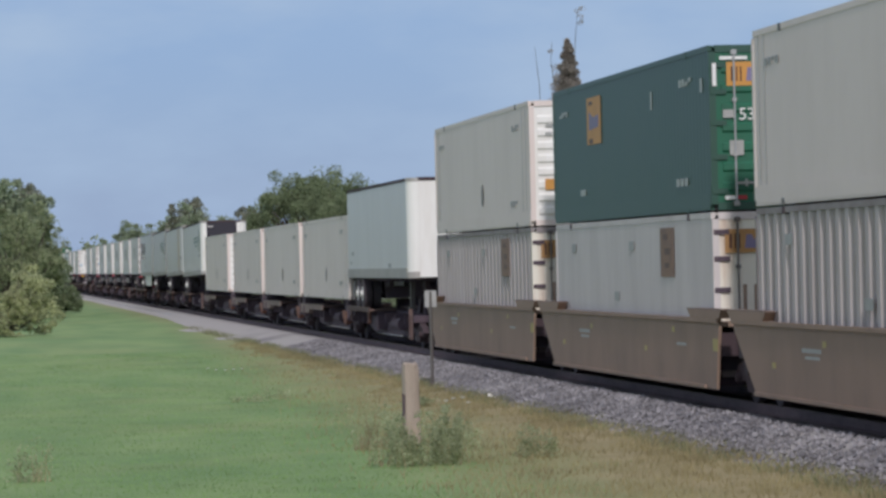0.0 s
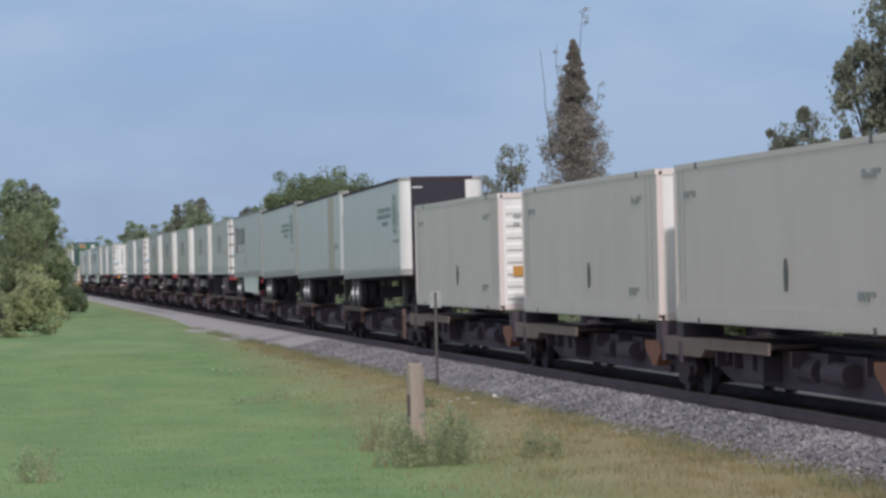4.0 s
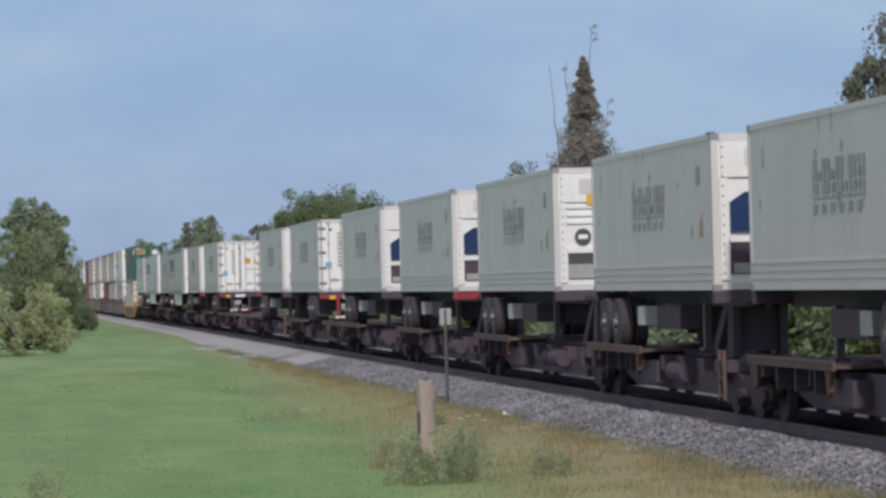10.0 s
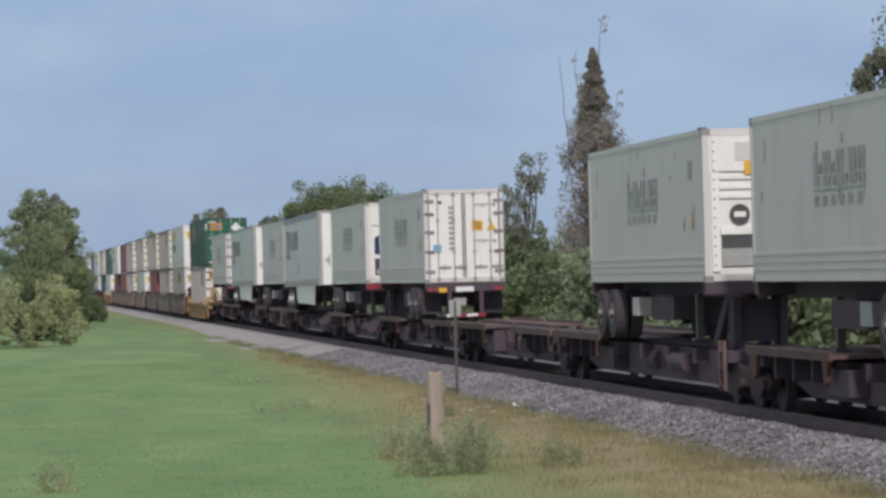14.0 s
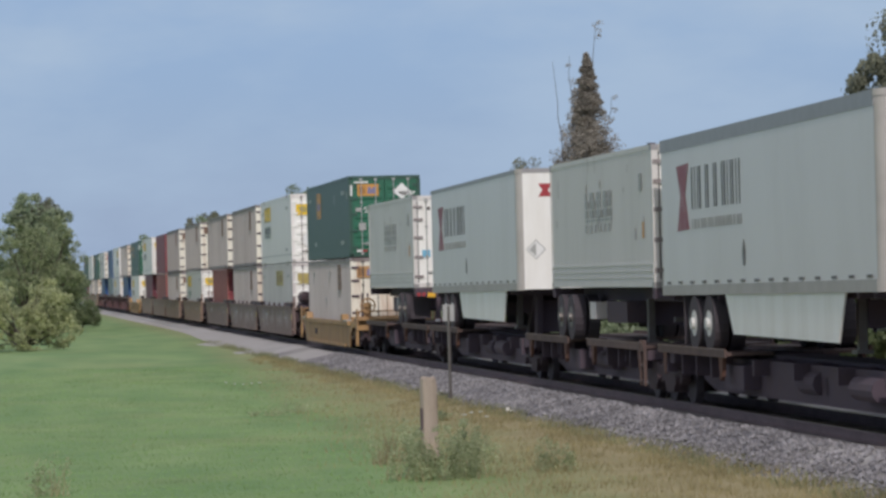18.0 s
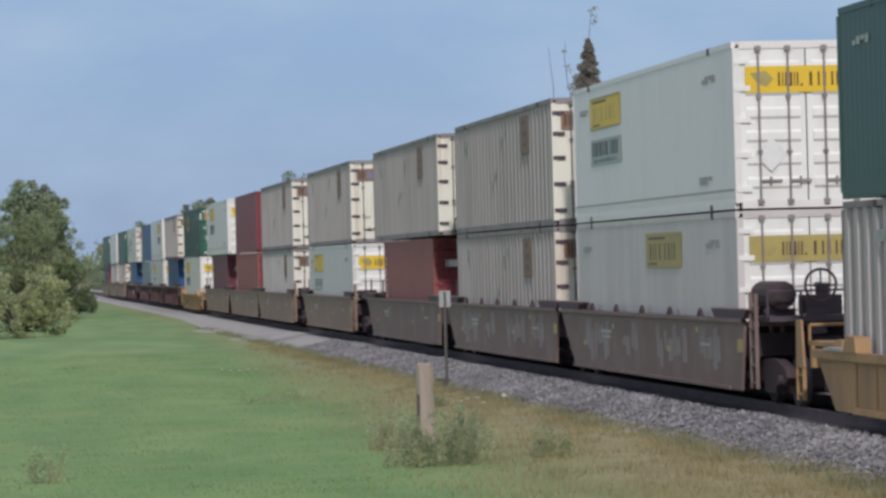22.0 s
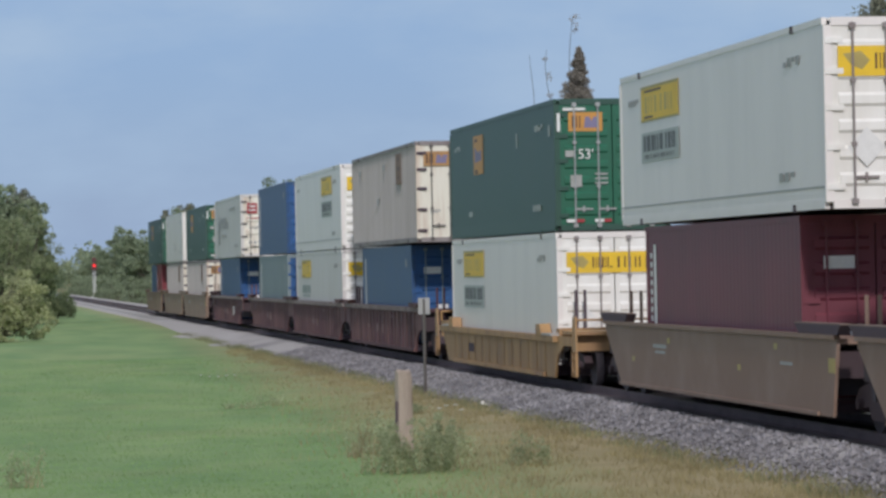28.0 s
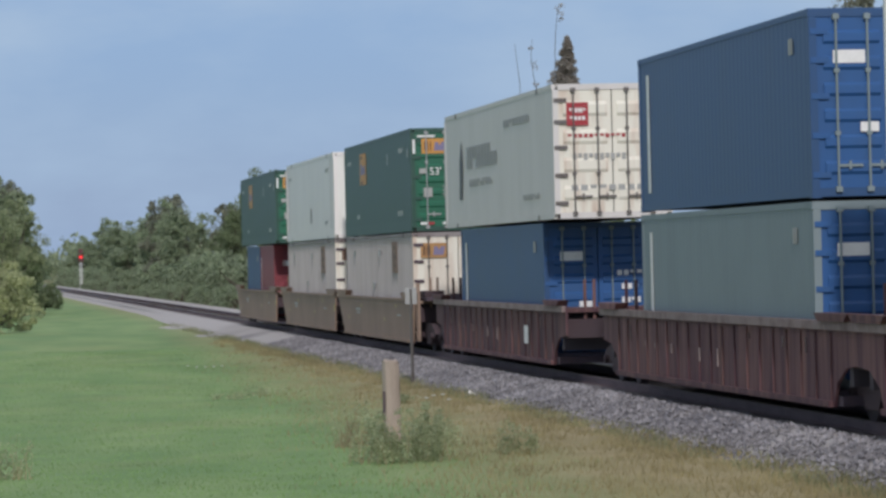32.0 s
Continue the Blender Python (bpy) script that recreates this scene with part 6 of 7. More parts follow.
    if kind == "skirt":
        for sd in (-1, 1):
            part("side_skirt", G().slab([(-hl + 5.4, b), (hl - 2.2, b), (hl - 2.7, b - 0.78), (-hl + 6.0, b - 0.70)], *sorted((sd * (hw - 0.03), sd * (hw - 0.06)))), "sunlit_white", ob, "white aerodynamic side skirt")
        part("side_print", G().slab([(-6.55, b + 1.20), (-5.45, b + 1.22), (-5.78, b + 1.85), (-5.42, b + 2.45), (-6.55, b + 2.42), (-6.2, b + 1.85)], y - 0.003, y), "mark_maroon", ob, "faded red upright emblem")
        part("side_print", print_row(G(), -5.2, -1.0, b + 1.58, b + 2.36, 6, y - 0.003, 41, 0.84, 0.15), "mark_dark", ob)
        part("side_print", print_row(G(), -5.2, -1.0, b + 1.22, b + 1.40, 14, y - 0.003, 5, 0.85, 0.25), "mark_grey", ob)
        part("side_print", G().slab([(-1.0, b + 0.5), (-0.85, b + 0.5), (-0.8, b + 0.75), (-0.92, b + 0.95), (-1.05, b + 0.75)], y - 0.003, y), "steel", ob)
        part("nose_print", G().endslab([(-0.74, b + 2.30), (-0.38, b + 2.30), (-0.50, b + 2.46), (-0.36, b + 2.62), (-0.74, b + 2.62), (-0.64, b + 2.46)], hl + 0.001, hl + 0.004), "mark_red", ob)
        for q, (dy, mt) in enumerate(((0.25, "mark_grey"), (0.22, "mark_white"))):
            part("hazard_diamond", G().endslab([(-0.83 - dy, b + 1.0), (-0.83, b + 1.0 - dy), (-0.83 + dy, b + 1.0), (-0.83, b + 1.0 + dy)], hl + 0.001, hl + 0.004 + 0.003 * q), mt, ob)
        part("hazard_diamond", G().endslab([(-0.83 - 0.17, b + 1.0), (-0.83, b + 0.83), (-0.83, b + 1.17)], hl + 0.001, hl + 0.010), "mark_grey", ob)
    if kind in ("oval", "dark_nose"):
        x0 = 2.4 if kind == "oval" else 2.75
        g = G()
        cx, cz = x0 + 3.9, b + 1.9
        n = 24
        for i in range(n):
            a, c = 2 * math.pi * i / n, 2 * math.pi * (i + 1) / n
            g.slab([(cx + 0.62 * math.cos(a), cz + 0.62 * math.sin(a)), (cx + 0.62 * math.cos(c), cz + 0.62 * math.sin(c)),
                    (cx + 0.50 * math.cos(c), cz + 0.50 * math.sin(c)), (cx + 0.50 * math.cos(a), cz + 0.50 * math.sin(a))], y - 0.003, y)
        g.slab([(cx - 0.15, cz - 0.35), (cx + 0.15, cz - 0.35), (cx + 0.28, cz + 0.1), (cx, cz + 0.4), (cx - 0.28, cz + 0.1)], y - 0.003, y)
        part("oval_emblem", g, "mark_green", ob, "grey-green round emblem")
        part("side_print", bars_row(G(), x0 - 0.6, x0 + 2.9, b + 2.02, b + 2.16, 18, y - 0.003, 2), "mark_green", ob)
        part("side_print", G().box(x0 - 0.6, x0 + 2.9, y - 0.003, y, b + 1.82, b + 1.95).box(x0 + 0.7, x0 + 2.2, y - 0.003, y, b + 1.58, b + 1.72), "mark_green", ob)
        part("side_print", bars_row(G(), x0 + 3.2, x0 + 4.7, b + 1.02, b + 1.12, 9, y - 0.003, 2), "mark_grey", ob)
    if kind == "dark_nose":
        rs = random.Random(8)
        g = G()
        for i in range(46):
            x = rs.uniform(-7.6, 6.6)
            z = b + 0.30 + rs.random() * 0.18
            g.box(x, x + rs.uniform(0.05, 0.16), y - 0.003, y, z, z + rs.uniform(0.06, 0.42))
        part("side_print", g, "mark_white", ob, "white touched-up scuffs")
        part("side_print", G().box(7.62, 7.76, y - 0.003, y, b + 1.75, b + 1.9).box(7.62, 7.76, y - 0.003, y, b + 1.5, b + 1.65).box(7.62, 7.76, y - 0.003, y, b + 1.25, b + 1.4).box(7.62, 7.76, y - 0.003, y, b + 1.0, b + 1.15), "mark_grey", ob)
    if kind == "stained":
        part("repair_panel", G().box(3.9, 6.0, y - 0.002, y + 0.003, b + 0.22, b + H - 0.12), "tan_stain", ob, "tan-stained panel")
        part("side_print", G().box(5.9, 7.2, y - 0.003, y, b + 0.95, b + 1.12), "mark_grey", ob)
    if kind == "plain":
        part("side_print", G().box(-6.9, -6.3, y - 0.003, y, b + 0.75, b + 0.87).box(-7.2, -6.9, y - 0.003, y, b + 0.45, b + 0.55).box(3.2, 3.9, y - 0.003, y, b + 0.32, b + 0.45), "mark_grey", ob)
    part("roof_streak", G().box(-hl + 0.2, hl - 0.3, -hw + 0.2, -hw + 0.5, b + H - 0.004, b + H + 0.002), "silver", ob)
    return ob
# ---- the train, from its head to its tail ----
# each entry: a thing and the metre of the train at which its middle stands, with its height above the rail
TRAIN = []


def ride(ob, u, z=0.0, tilt=0.0):
    TRAIN.append((ob, u, z, tilt))
    return ob


MADE = {}


def again(key, build, label=""):
    """The first of a kind is built; later ones are copies that share its meshes."""
    if key not in MADE:
        MADE[key] = build()
        ob = MADE[key]
    else:
        ob = copy_thing(MADE[key], Matrix.Identity(4))
    if label:
        ob["label"] = label
    return ob


BOX = {
    "plain": lambda: plain_container("ribs"),
    "plain_smooth": lambda: plain_container("smooth"),
    "plain_white": lambda: plain_container("smooth", "bright_white"),
    "green": green_container,
    "ribbed": ribbed_container,
    "ribbed_bare": lambda: ribbed_container(False, "cream", None, "ribbed_dull"),
    "ribbed_dull": lambda: ribbed_container(False, "cream", "plate_brown", "ribbed_dull"),
    "ribbed_brown": lambda: ribbed_container(False, "cream", "plate_brown"),
    "smooth_plated": lambda: ribbed_container(True),
    "plated": plated_container,
    "plated_right": lambda: plated_container(3.4, "plate_grey", "ribs"),
    "plated_low": lambda: plated_container(-4.2, "mark", mat="white"),
    "plated_old": lambda: plated_container(1.6, None, "doors", "weathered_white", "plate_olive"),
    "red45": lambda: iso_container("red", "red", 13.72, "dark red ribbed 45-foot container with red doors", bar=False),
    "rust45": lambda: iso_container("rust_red", "red", 13.72, "faded rust-red ribbed 45-foot container", bar=False),
    "rust40": lambda: iso_container("rust_red", "red", 12.19, "faded rust-red ribbed 40-foot container with dark doors", bar=False),
    "maroon40": lambda: iso_container("maroon", "maroon", 12.19, "maroon ribbed 40-foot container with an upright white stripe"),
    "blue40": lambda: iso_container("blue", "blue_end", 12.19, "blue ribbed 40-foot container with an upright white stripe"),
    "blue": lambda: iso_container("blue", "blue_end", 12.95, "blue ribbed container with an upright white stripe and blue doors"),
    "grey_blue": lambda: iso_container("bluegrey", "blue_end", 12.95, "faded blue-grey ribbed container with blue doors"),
    "grey_logo": grey_logo_container,
    "red20": lambda: iso_container("red", "red", 6.06, "dark red ribbed 20-foot container", bar=False),
    "blue20": lambda: iso_container("blue", "blue_end", 6.06, "blue ribbed 20-foot container", bar=False),
}


def box(kind, u, z):
    return ride(again(kind, BOX[kind]), u, z)


WELL_LABEL = {"well_tan": "tan smooth-sided well car with sloping ends", "well_mid": "faded brown smooth-sided well car with sloping ends", "well_brown": "grimy brown smooth-sided well car with sloping ends",
              "well_yellow": "dirty yellow ribbed well car with end ladders", "well_maroon": "rusty maroon ribbed well car"}


def stack(u, style, paint, upper, lower, low_shift=0.0, truck_front=False, scrawl=False, wheel=False):
    coupled = style == "yellow"
    key = (style, paint, truck_front, scrawl, wheel)

    def build():
        car = well_car(style, paint, WELL_LABEL[paint], truck_front or coupled, True, coupled, wheel)
        if scrawl:
            add_graffiti(car)
            car["label"] = "grimy brown well car with pale spray-painted strokes"
        return car
    car = ride(again(key, build), u)
    if lower:
        box(lower, u + low_shift, 0.40)
    box(upper, u, 3.338)
    return car


stack(-7.2, "smooth", "well_tan", "plain", "ribbed")
stack(12.25, "smooth", "well_tan", "green", "smooth_plated")
stack(31.64, "smooth", "well_tan", "plain", "ribbed")

# trailers and containers on spine cars: front metre, rear metre, load
PLATFORMS = [(45.3, 62.1, "trailer", "f"), (62.1, 79.0, "box", ""), (79.0, 96.2, "box", ""), (96.2, 114.2, "box", ""), (114.2, 134.4, "box", "l"),
             (135.8, 153.2, "trailer", "f"), (153.2, 170.3, "trailer", ""), (170.3, 187.3, "trailer", ""), (187.3, 204.3, "trailer", ""), (204.3, 221.3, "deck", "l"),
             (222.6, 236.7, "trailer", "f"), (236.7, 253.8, "trailer", ""), (253.8, 270.9, "trailer", ""), (270.9, 288.1, "trailer", ""), (288.1, 309.4, "deck", "l"),
             (310.8, 329.8, "trailer", "f"), (329.8, 347.2, "deck", ""), (347.2, 366.8, "deck", ""), (366.8, 383.6, "trailer", ""), (383.6, 403.9, "trailer", "l"),
             (405.2, 420.6, "deck", "f"), (420.6, 438.4, "trailer", ""), (438.4, 455.6, "deck", "l")]
for uf, ur, load, ends in PLATFORMS:
    ln = round((ur - uf) * 2) / 2
    ride(again(("spine", ln, load, ends), lambda ln=ln, load=load, ends=ends: spine_platform(ln, load, "f" in ends, "l" in ends)), (uf + ur) / 2)

DECK = 1.092
ride(again("tr_plain", lambda: trailer("plain")), 54.05, DECK)
box("plain_smooth", 70.15, 1.345)
box("plain_smooth", 87.55, 1.345)
box("plain_smooth", 105.3, 1.345)
box("plain", 125.15, 1.345)
for kind, u in (("dark_nose", 144.7), ("stained", 161.85), ("oval", 178.8), ("skirt", 195.75), ("skirt", 395.3), ("skirt", 429.6)):
    ride(again("tr_%s_%s" % (kind, u == 395.3), lambda kind=kind, capped=(u == 395.3): trailer(kind, capped)), u, DECK, 0.3 if kind == "skirt" else 0.5)
for end, u in (("doors", 214.85), ("blue", 230.0), ("vents", 247.2), ("blue", 264.3), ("blue", 281.6), ("doors", 302.8), ("vents", 318.97), ("doors", 360.1), ("blue", 376.6),
               ("doors", 410.75), ("doors", 448.75)):
    paint = "chassis_red" if u in (214.85, 264.3, 302.8, 376.6) else "dark"
    ride(again("ch_%s_%s" % (end == "doors" and u != 410.75, paint), lambda end=end, paint=paint: chassis(end == "doors", paint)), u, DECK)
    ride(again("rf_" + end, lambda end=end: reefer_container(end)), u, DECK + 1.142)

stack(468.43, "yellow", "well_yellow", "green", "ribbed", wheel=True)["label"] = "dirty yellow ribbed well car with ladders and a brake wheel"
stack(491.85, "smooth", "well_brown", "plated", "plated_old", truck_front=True, scrawl=True)
stack(510.83, "smooth", "well_brown", "ribbed_dull", "ribbed_dull", scrawl=True)
stack(530.64, "smooth", "well_brown", "ribbed_bare", "rust40")
stack(553.83, "smooth", "well_mid", "ribbed_dull", "plated_low", truck_front=True)
stack(576.76, "smooth", "well_mid", "ribbed_dull", "ribbed_brown", truck_front=True)
stack(595.4, "smooth", "well_mid", "red45", "rust45")
stack(614.88, "smooth", "well_mid", "plated", "maroon40")
stack(638.56, "yellow", "well_yellow", "green", "plated")
stack(661.6, "ribbed", "well_maroon", "ribbed", "blue40", truck_front=True)
stack(681.2, "ribbed", "well_maroon", "plated_right", "plated_low")
stack(700.2, "ribbed", "well_maroon", "blue", "grey_blue")
rusty_car = stack(723.6, "ribbed", "well_maroon", "grey_logo", "blue40")
rusty_car["label"] = "rusty maroon ribbed well car with a white placard"
part("placard", G().box(4.6, 5.1, -1.452, -1.444, 0.62, 1.02), "mark_white", rusty_car, "white square placard")
stack(746.43, "smooth", "well_tan", "green", "ribbed", truck_front=True)
stack(765.78, "smooth", "well_tan", "plain_white", "ribbed_brown")
stack(786.53, "smooth", "well_tan", "green", "red20", low_shift=-3.1)
box("blue20", 789.65, 0.40)


# ---- beside the line ----
def marker_sign():
    ob = thing("marker_sign", "small grey sign on a thin steel pole beside the ballast", "sign")
    part("pole", G().rod((0, 0, -0.55), (0.0, 0.0, 1.85), 0.040, 8), "steel", ob)
    part("sign_panel", G().box(-0.02, 0.02, -0.14, 0.14, 1.48, 1.88), "sign_grey", ob, "pale grey sign panel")
    part("sign_mark", G().box(-0.026, -0.021, -0.06, 0.06, 1.58, 1.78), "mark_grey", ob)
    part("bolt", G().rod((-0.03, 0, 1.82), (-0.02, 0, 1.82), 0.015, 6), "steel", ob)
    place(ob, track_pose(27.6, 3.15, 0, -6))


def old_post():
    ob = thing("fence_post", "weathered grey wooden fence post leaning in tall weeds", "post")
    g = G()
    rg = random.Random(2)
    levels = [(-0.6, 0.172), (-0.1, 0.168), (0.3, 0.164), (0.7, 0.160), (0.84, 0.150), (0.87, 0.13)]
    seg = 12
    for z, r in levels:
        for i in range(seg):
            a = 2 * math.pi * i / seg
            rr = r * (1.08 if i % 3 == 1 else 0.96) * rg.uniform(0.95, 1.05)
            g.v.append((math.cos(a) * rr + 0.02 * z, math.sin(a) * rr * 0.92, z + (rg.uniform(-0.03, 0.02) if z > 0.8 else 0)))
    for k in range(len(levels) - 1):
        for i in range(seg):
            j = (i + 1) % seg
            g.f.append((k * seg + i, k * seg + j, (k + 1) * seg + j, (k + 1) * seg + i))
    g.f.append(tuple((len(levels) - 1) * seg + i for i in range(seg)))
    part("post", g, "post", ob)
    part("iron_hook", G().rod((-0.05, 0.172, 0.35), (-0.05, 0.172, 0.02), 0.02, 6).rod((-0.05, 0.172, 0.02), (-0.05, 0.25, -0.02), 0.02, 6), "dark", ob, "rusty iron strap")
    place(ob, track_pose(2.6, 6.9, 0.0, 20))


def signal_mast():
    ob = thing("railway_signal", "white signal mast with a lit red head beside the rails", "signal")
    part("mast", G().rod((0, 0, -0.2), (0, 0, 5.0), 0.055, 10), "mark_white", ob)
    part("mast_base", G().endslab([(-0.75, -0.7), (0.75, -0.7), (0.28, 0.1), (-0.28, 0.1)], -0.4, 0.4), "mark_white", ob, "white tapered base")
    head = part("signal_head", G().box(-0.25, 0.1, -0.36, 0.36, 3.55, 4.45).box(-0.25, 0.1, -0.28, 0.28, 4.6, 5.2), "signal_red", ob, "dull red signal heads")
    part("lens", G().rod((-0.27, 0, 4.15), (-0.25, 0, 4.15), 0.19, 14), "red_lens", head, "lit red lens")
    part("hood", G().slab([(-0.5, 4.38), (-0.25, 4.38), (-0.25, 4.44), (-0.5, 4.44)], -0.28, 0.28), "signal_red", head)
    part("number_board", G().box(-0.16, -0.13, -0.22, 0.22, 3.0, 3.3), "sign_grey", ob)
    part("ladder", G().rod((0.3, -0.18, -0.2), (0.3, -0.18, 4.4), 0.03, 6).rod((0.3, 0.18, -0.2), (0.3, 0.18, 4.4), 0.03, 6), "mark_white", ob)
    place(ob, track_pose(399, -3.2, -0.1, 0))


marker_sign()
old_post()
signal_mast()


# ---- plants ----
def leaves(rng, centres, radii, count, size, flat_=0.0):
    """Small folded leaves filling soft balls round the centres: arrays of corners and faces."""
    pick = rng.integers(0, len(centres), count)
    d = rng.normal(size=(count, 3))
    d /= np.linalg.norm(d, axis=1)[:, None]
    r = rng.uniform(0.35, 1.0, (count, 1)) ** 0.6
    c = centres[pick] + d * r * radii[pick][:, None] * np.array([1, 1, 0.8])
    a = rng.normal(size=(count, 3))
    a[:, 2] *= 1 - flat_
    a /= np.linalg.norm(a, axis=1)[:, None]
    b = np.cross(a, rng.normal(size=(count, 3)))
    b /= np.linalg.norm(b, axis=1)[:, None]
    s = rng.uniform(0.6, 1.3, (count, 1)) * size
    v = np.stack([c - a * s, c + b * s * 0.55, c + a * s, c - b * s * 0.55], 1)
    f = np.arange(count * 4).reshape(-1, 4)
    return v.reshape(-1, 3), f


def limb(g, a, b, r0, r1, rng, steps=4, bend=0.12):
    a, b = np.array(a, float), np.array(b, float)
    length = np.linalg.norm(b - a)
    pts = [a + (b - a) * i / steps + (rng.normal(size=3) * bend * length * 0.25 if 0 < i < steps else 0) for i in range(steps + 1)]
    for i in range(steps):
        g.rod(pts[i], pts[i + 1], r0 + (r1 - r0) * i / steps, 7, r0 + (r1 - r0) * (i + 1) / steps)
    return pts[-1]


def tree(seed, height, width, leaf, label, crown_from=0.35, form="round", count=17000, size=0.14, name="tree"):
    rng = np.random.default_rng(seed)
    ob = thing(name, label, "tree" if name == "tree" else "bush")
    g = G()
    centres, radii = [], []
    if form == "column":
        limb(g, (0, 0, -0.3), (0.1, 0, height * 0.92), 0.17, 0.03, rng, 7, 0.05)
        for i in range(620):
            t = rng.uniform(crown_from, 0.99)
            w = width / 2 * (np.interp(t, [crown_from, 0.3, 0.55, 0.66, 0.72, 0.79, 0.87, 0.94, 1.0], [0.85, 0.98, 0.94, 0.82, 0.68, 0.47, 0.29, 0.14, 0.01]))
            an = rng.uniform(0, 6.28)
            rr = w * rng.uniform(0.05, 0.80)
            centres.append((math.cos(an) * rr, math.sin(an) * rr, t * height))
            radii.append(0.07 + w * rng.uniform(0.14, 0.30))
            if i % 9 == 0:
                limb(g, (0, 0, t * height - 0.5), centres[-1], 0.04, 0.012, rng, 2)
    else:
        fork = height * {"round": 0.22, "umbrella": 0.4, "bush": 0.06}[form]
        limb(g, (0, 0, -0.4), (rng.normal() * 0.15, rng.normal() * 0.15, fork), 0.035 * height, 0.026 * height, rng, 3)
        n = {"round": 30, "umbrella": 34, "bush": 48}[form]
        for i in range(n):
            an = rng.uniform(0, 6.28)
            t = rng.uniform(0, 1)
            if form == "umbrella":
                rr = width / 2 * math.sqrt(rng.uniform(0.02, 0.85))
                z = height * (0.88 - 0.24 * (rr / (width / 2)) ** 2 - 0.12 * rng.uniform(0, 1))
                rad = height * 0.14
            elif form == "bush":
                up = math.asin(t) * rng.uniform(0.55, 1.0)      # clumps over a dome, some inside it
                rr = width / 2 * 0.84 * math.cos(up) ** 0.7
                z = height * (0.06 + 0.80 * math.sin(up))
                rad = height * rng.uniform(0.12, 0.19)
            else:
                z = height * (crown_from + (0.92 - crown_from) * t)
                k = math.sin(math.pi * (0.20 + 0.62 * t)) ** 0.5
                rr = width / 2 * k * rng.uniform(0.15, 0.85)
                rad = width * rng.uniform(0.13, 0.21)
            centres.append((math.cos(an) * rr, math.sin(an) * rr, z))
            radii.append(rad)
            limb(g, (0, 0, fork * rng.uniform(0.7, 1.0)), centres[-1], 0.011 * height, 0.004 * height, rng, 3)
        # small sprays at the outline
        extra_c, extra_r = [], []
        for c, r in zip(centres, radii):
            for _ in range(4):
                d = rng.normal(size=3)
                d /= np.linalg.norm(d)
                extra_c.append(np.array(c) + d * r * rng.uniform(0.6, 0.85 if form == "umbrella" else 1.05))
                extra_r.append(r * rng.uniform(0.25, 0.5))
        centres += extra_c
        radii += extra_r
    part("trunk", g, "bark", ob)
    v, f = leaves(rng, np.array([tuple(c) for c in centres]), np.array(radii), count, size)
    v[:, 2] = np.maximum(v[:, 2], 0.02)
    crown = new("crown", scatter_mesh("crown", v, f, LEAF[leaf]))
    crown.parent = ob
    return ob


def wisps(ob, seed, base, tip, sprays, leaf):
    """A thin bare shoot with a few tufts."""
    rng = np.random.default_rng(seed)
    g = G()
    limb(g, base, tip, 0.022, 0.008, rng, 6, 0.06)
    part("bare_shoot", g, "bark", ob)
    c = [np.array(base) + (np.array(tip) - np.array(base)) * t + rng.normal(size=3) * 0.10 for t in sprays]
    if c:
        v, f = leaves(rng, np.array(c), np.full(len(c), 0.14), 22 * len(c), 0.045)
        t = tagged(new("tuft", scatter_mesh("tuft", v, f, LEAF[leaf])), kind="stuff")
        t.parent = ob


KINDS = {
    "leafy": lambda: tree(19, 10, 7.4, "mid", "full light green tree behind the lawn", 0.12, count=20000, size=0.12),
    "airy": lambda: tree(26, 10, 6.0, "dark", "small dark tree with sparse layered branches", 0.3, count=8000, size=0.10),
    "oak": lambda: tree(11, 10, 8.5, "oak", "broad green tree with a dense crown", 0.28, count=24000, size=0.11),
    "oak2": lambda: tree(12, 10, 7.0, "oak", "green tree with a ragged crown", 0.25),
    "dark": lambda: tree(13, 10, 7.0, "dark", "dark green tree with an uneven crown", 0.2),
    "dark2": lambda: tree(14, 10, 5.2, "dark", "slender dark green tree with gaps", 0.25, count=7000),
    "near": lambda: tree(23, 10, 6.6, "dark", "tall dark green tree with fine ragged leaves", 0.12, count=42000, size=0.085),
    "umbrella": lambda: tree(15, 10, 9.5, "oak", "flat-topped green tree with a spreading crown", form="umbrella", count=26000, size=0.10),
    # these two wear the leaf colour with the haze mixed in
    "hazy": lambda: tree(24, 10, 8.0, "far", "dull green tree further off, haze put into its leaf colour", 0.15),
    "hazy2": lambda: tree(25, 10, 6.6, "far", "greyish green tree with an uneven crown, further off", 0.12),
    "bush": lambda: tree(16, 4, 5.2, "bush", "rounded light green bush on the lawn", form="bush", count=20000, size=0.075, name="bush"),
    "shrub": lambda: tree(17, 4, 4.6, "oak", "dense dark green shrub with small leaves", form="bush", count=9000, size=0.10, name="bush"),
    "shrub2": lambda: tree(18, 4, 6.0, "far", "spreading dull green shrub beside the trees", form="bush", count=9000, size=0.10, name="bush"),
}


def plant(kind, s, n, height, spread=1.0, turn=0.0, group=""):
    base = {"bush": 4, "shrub": 4, "shrub2": 4}.get(kind, 10)
    k = height / base
    ob = again(("plant", kind), KINDS[kind])
    ob.matrix_basis = track_pose(s, n, -0.5, turn) @ Matrix.Diagonal((k * spread, k * spread, k, 1))
    if group:
        ob["group"] = group
    return ob


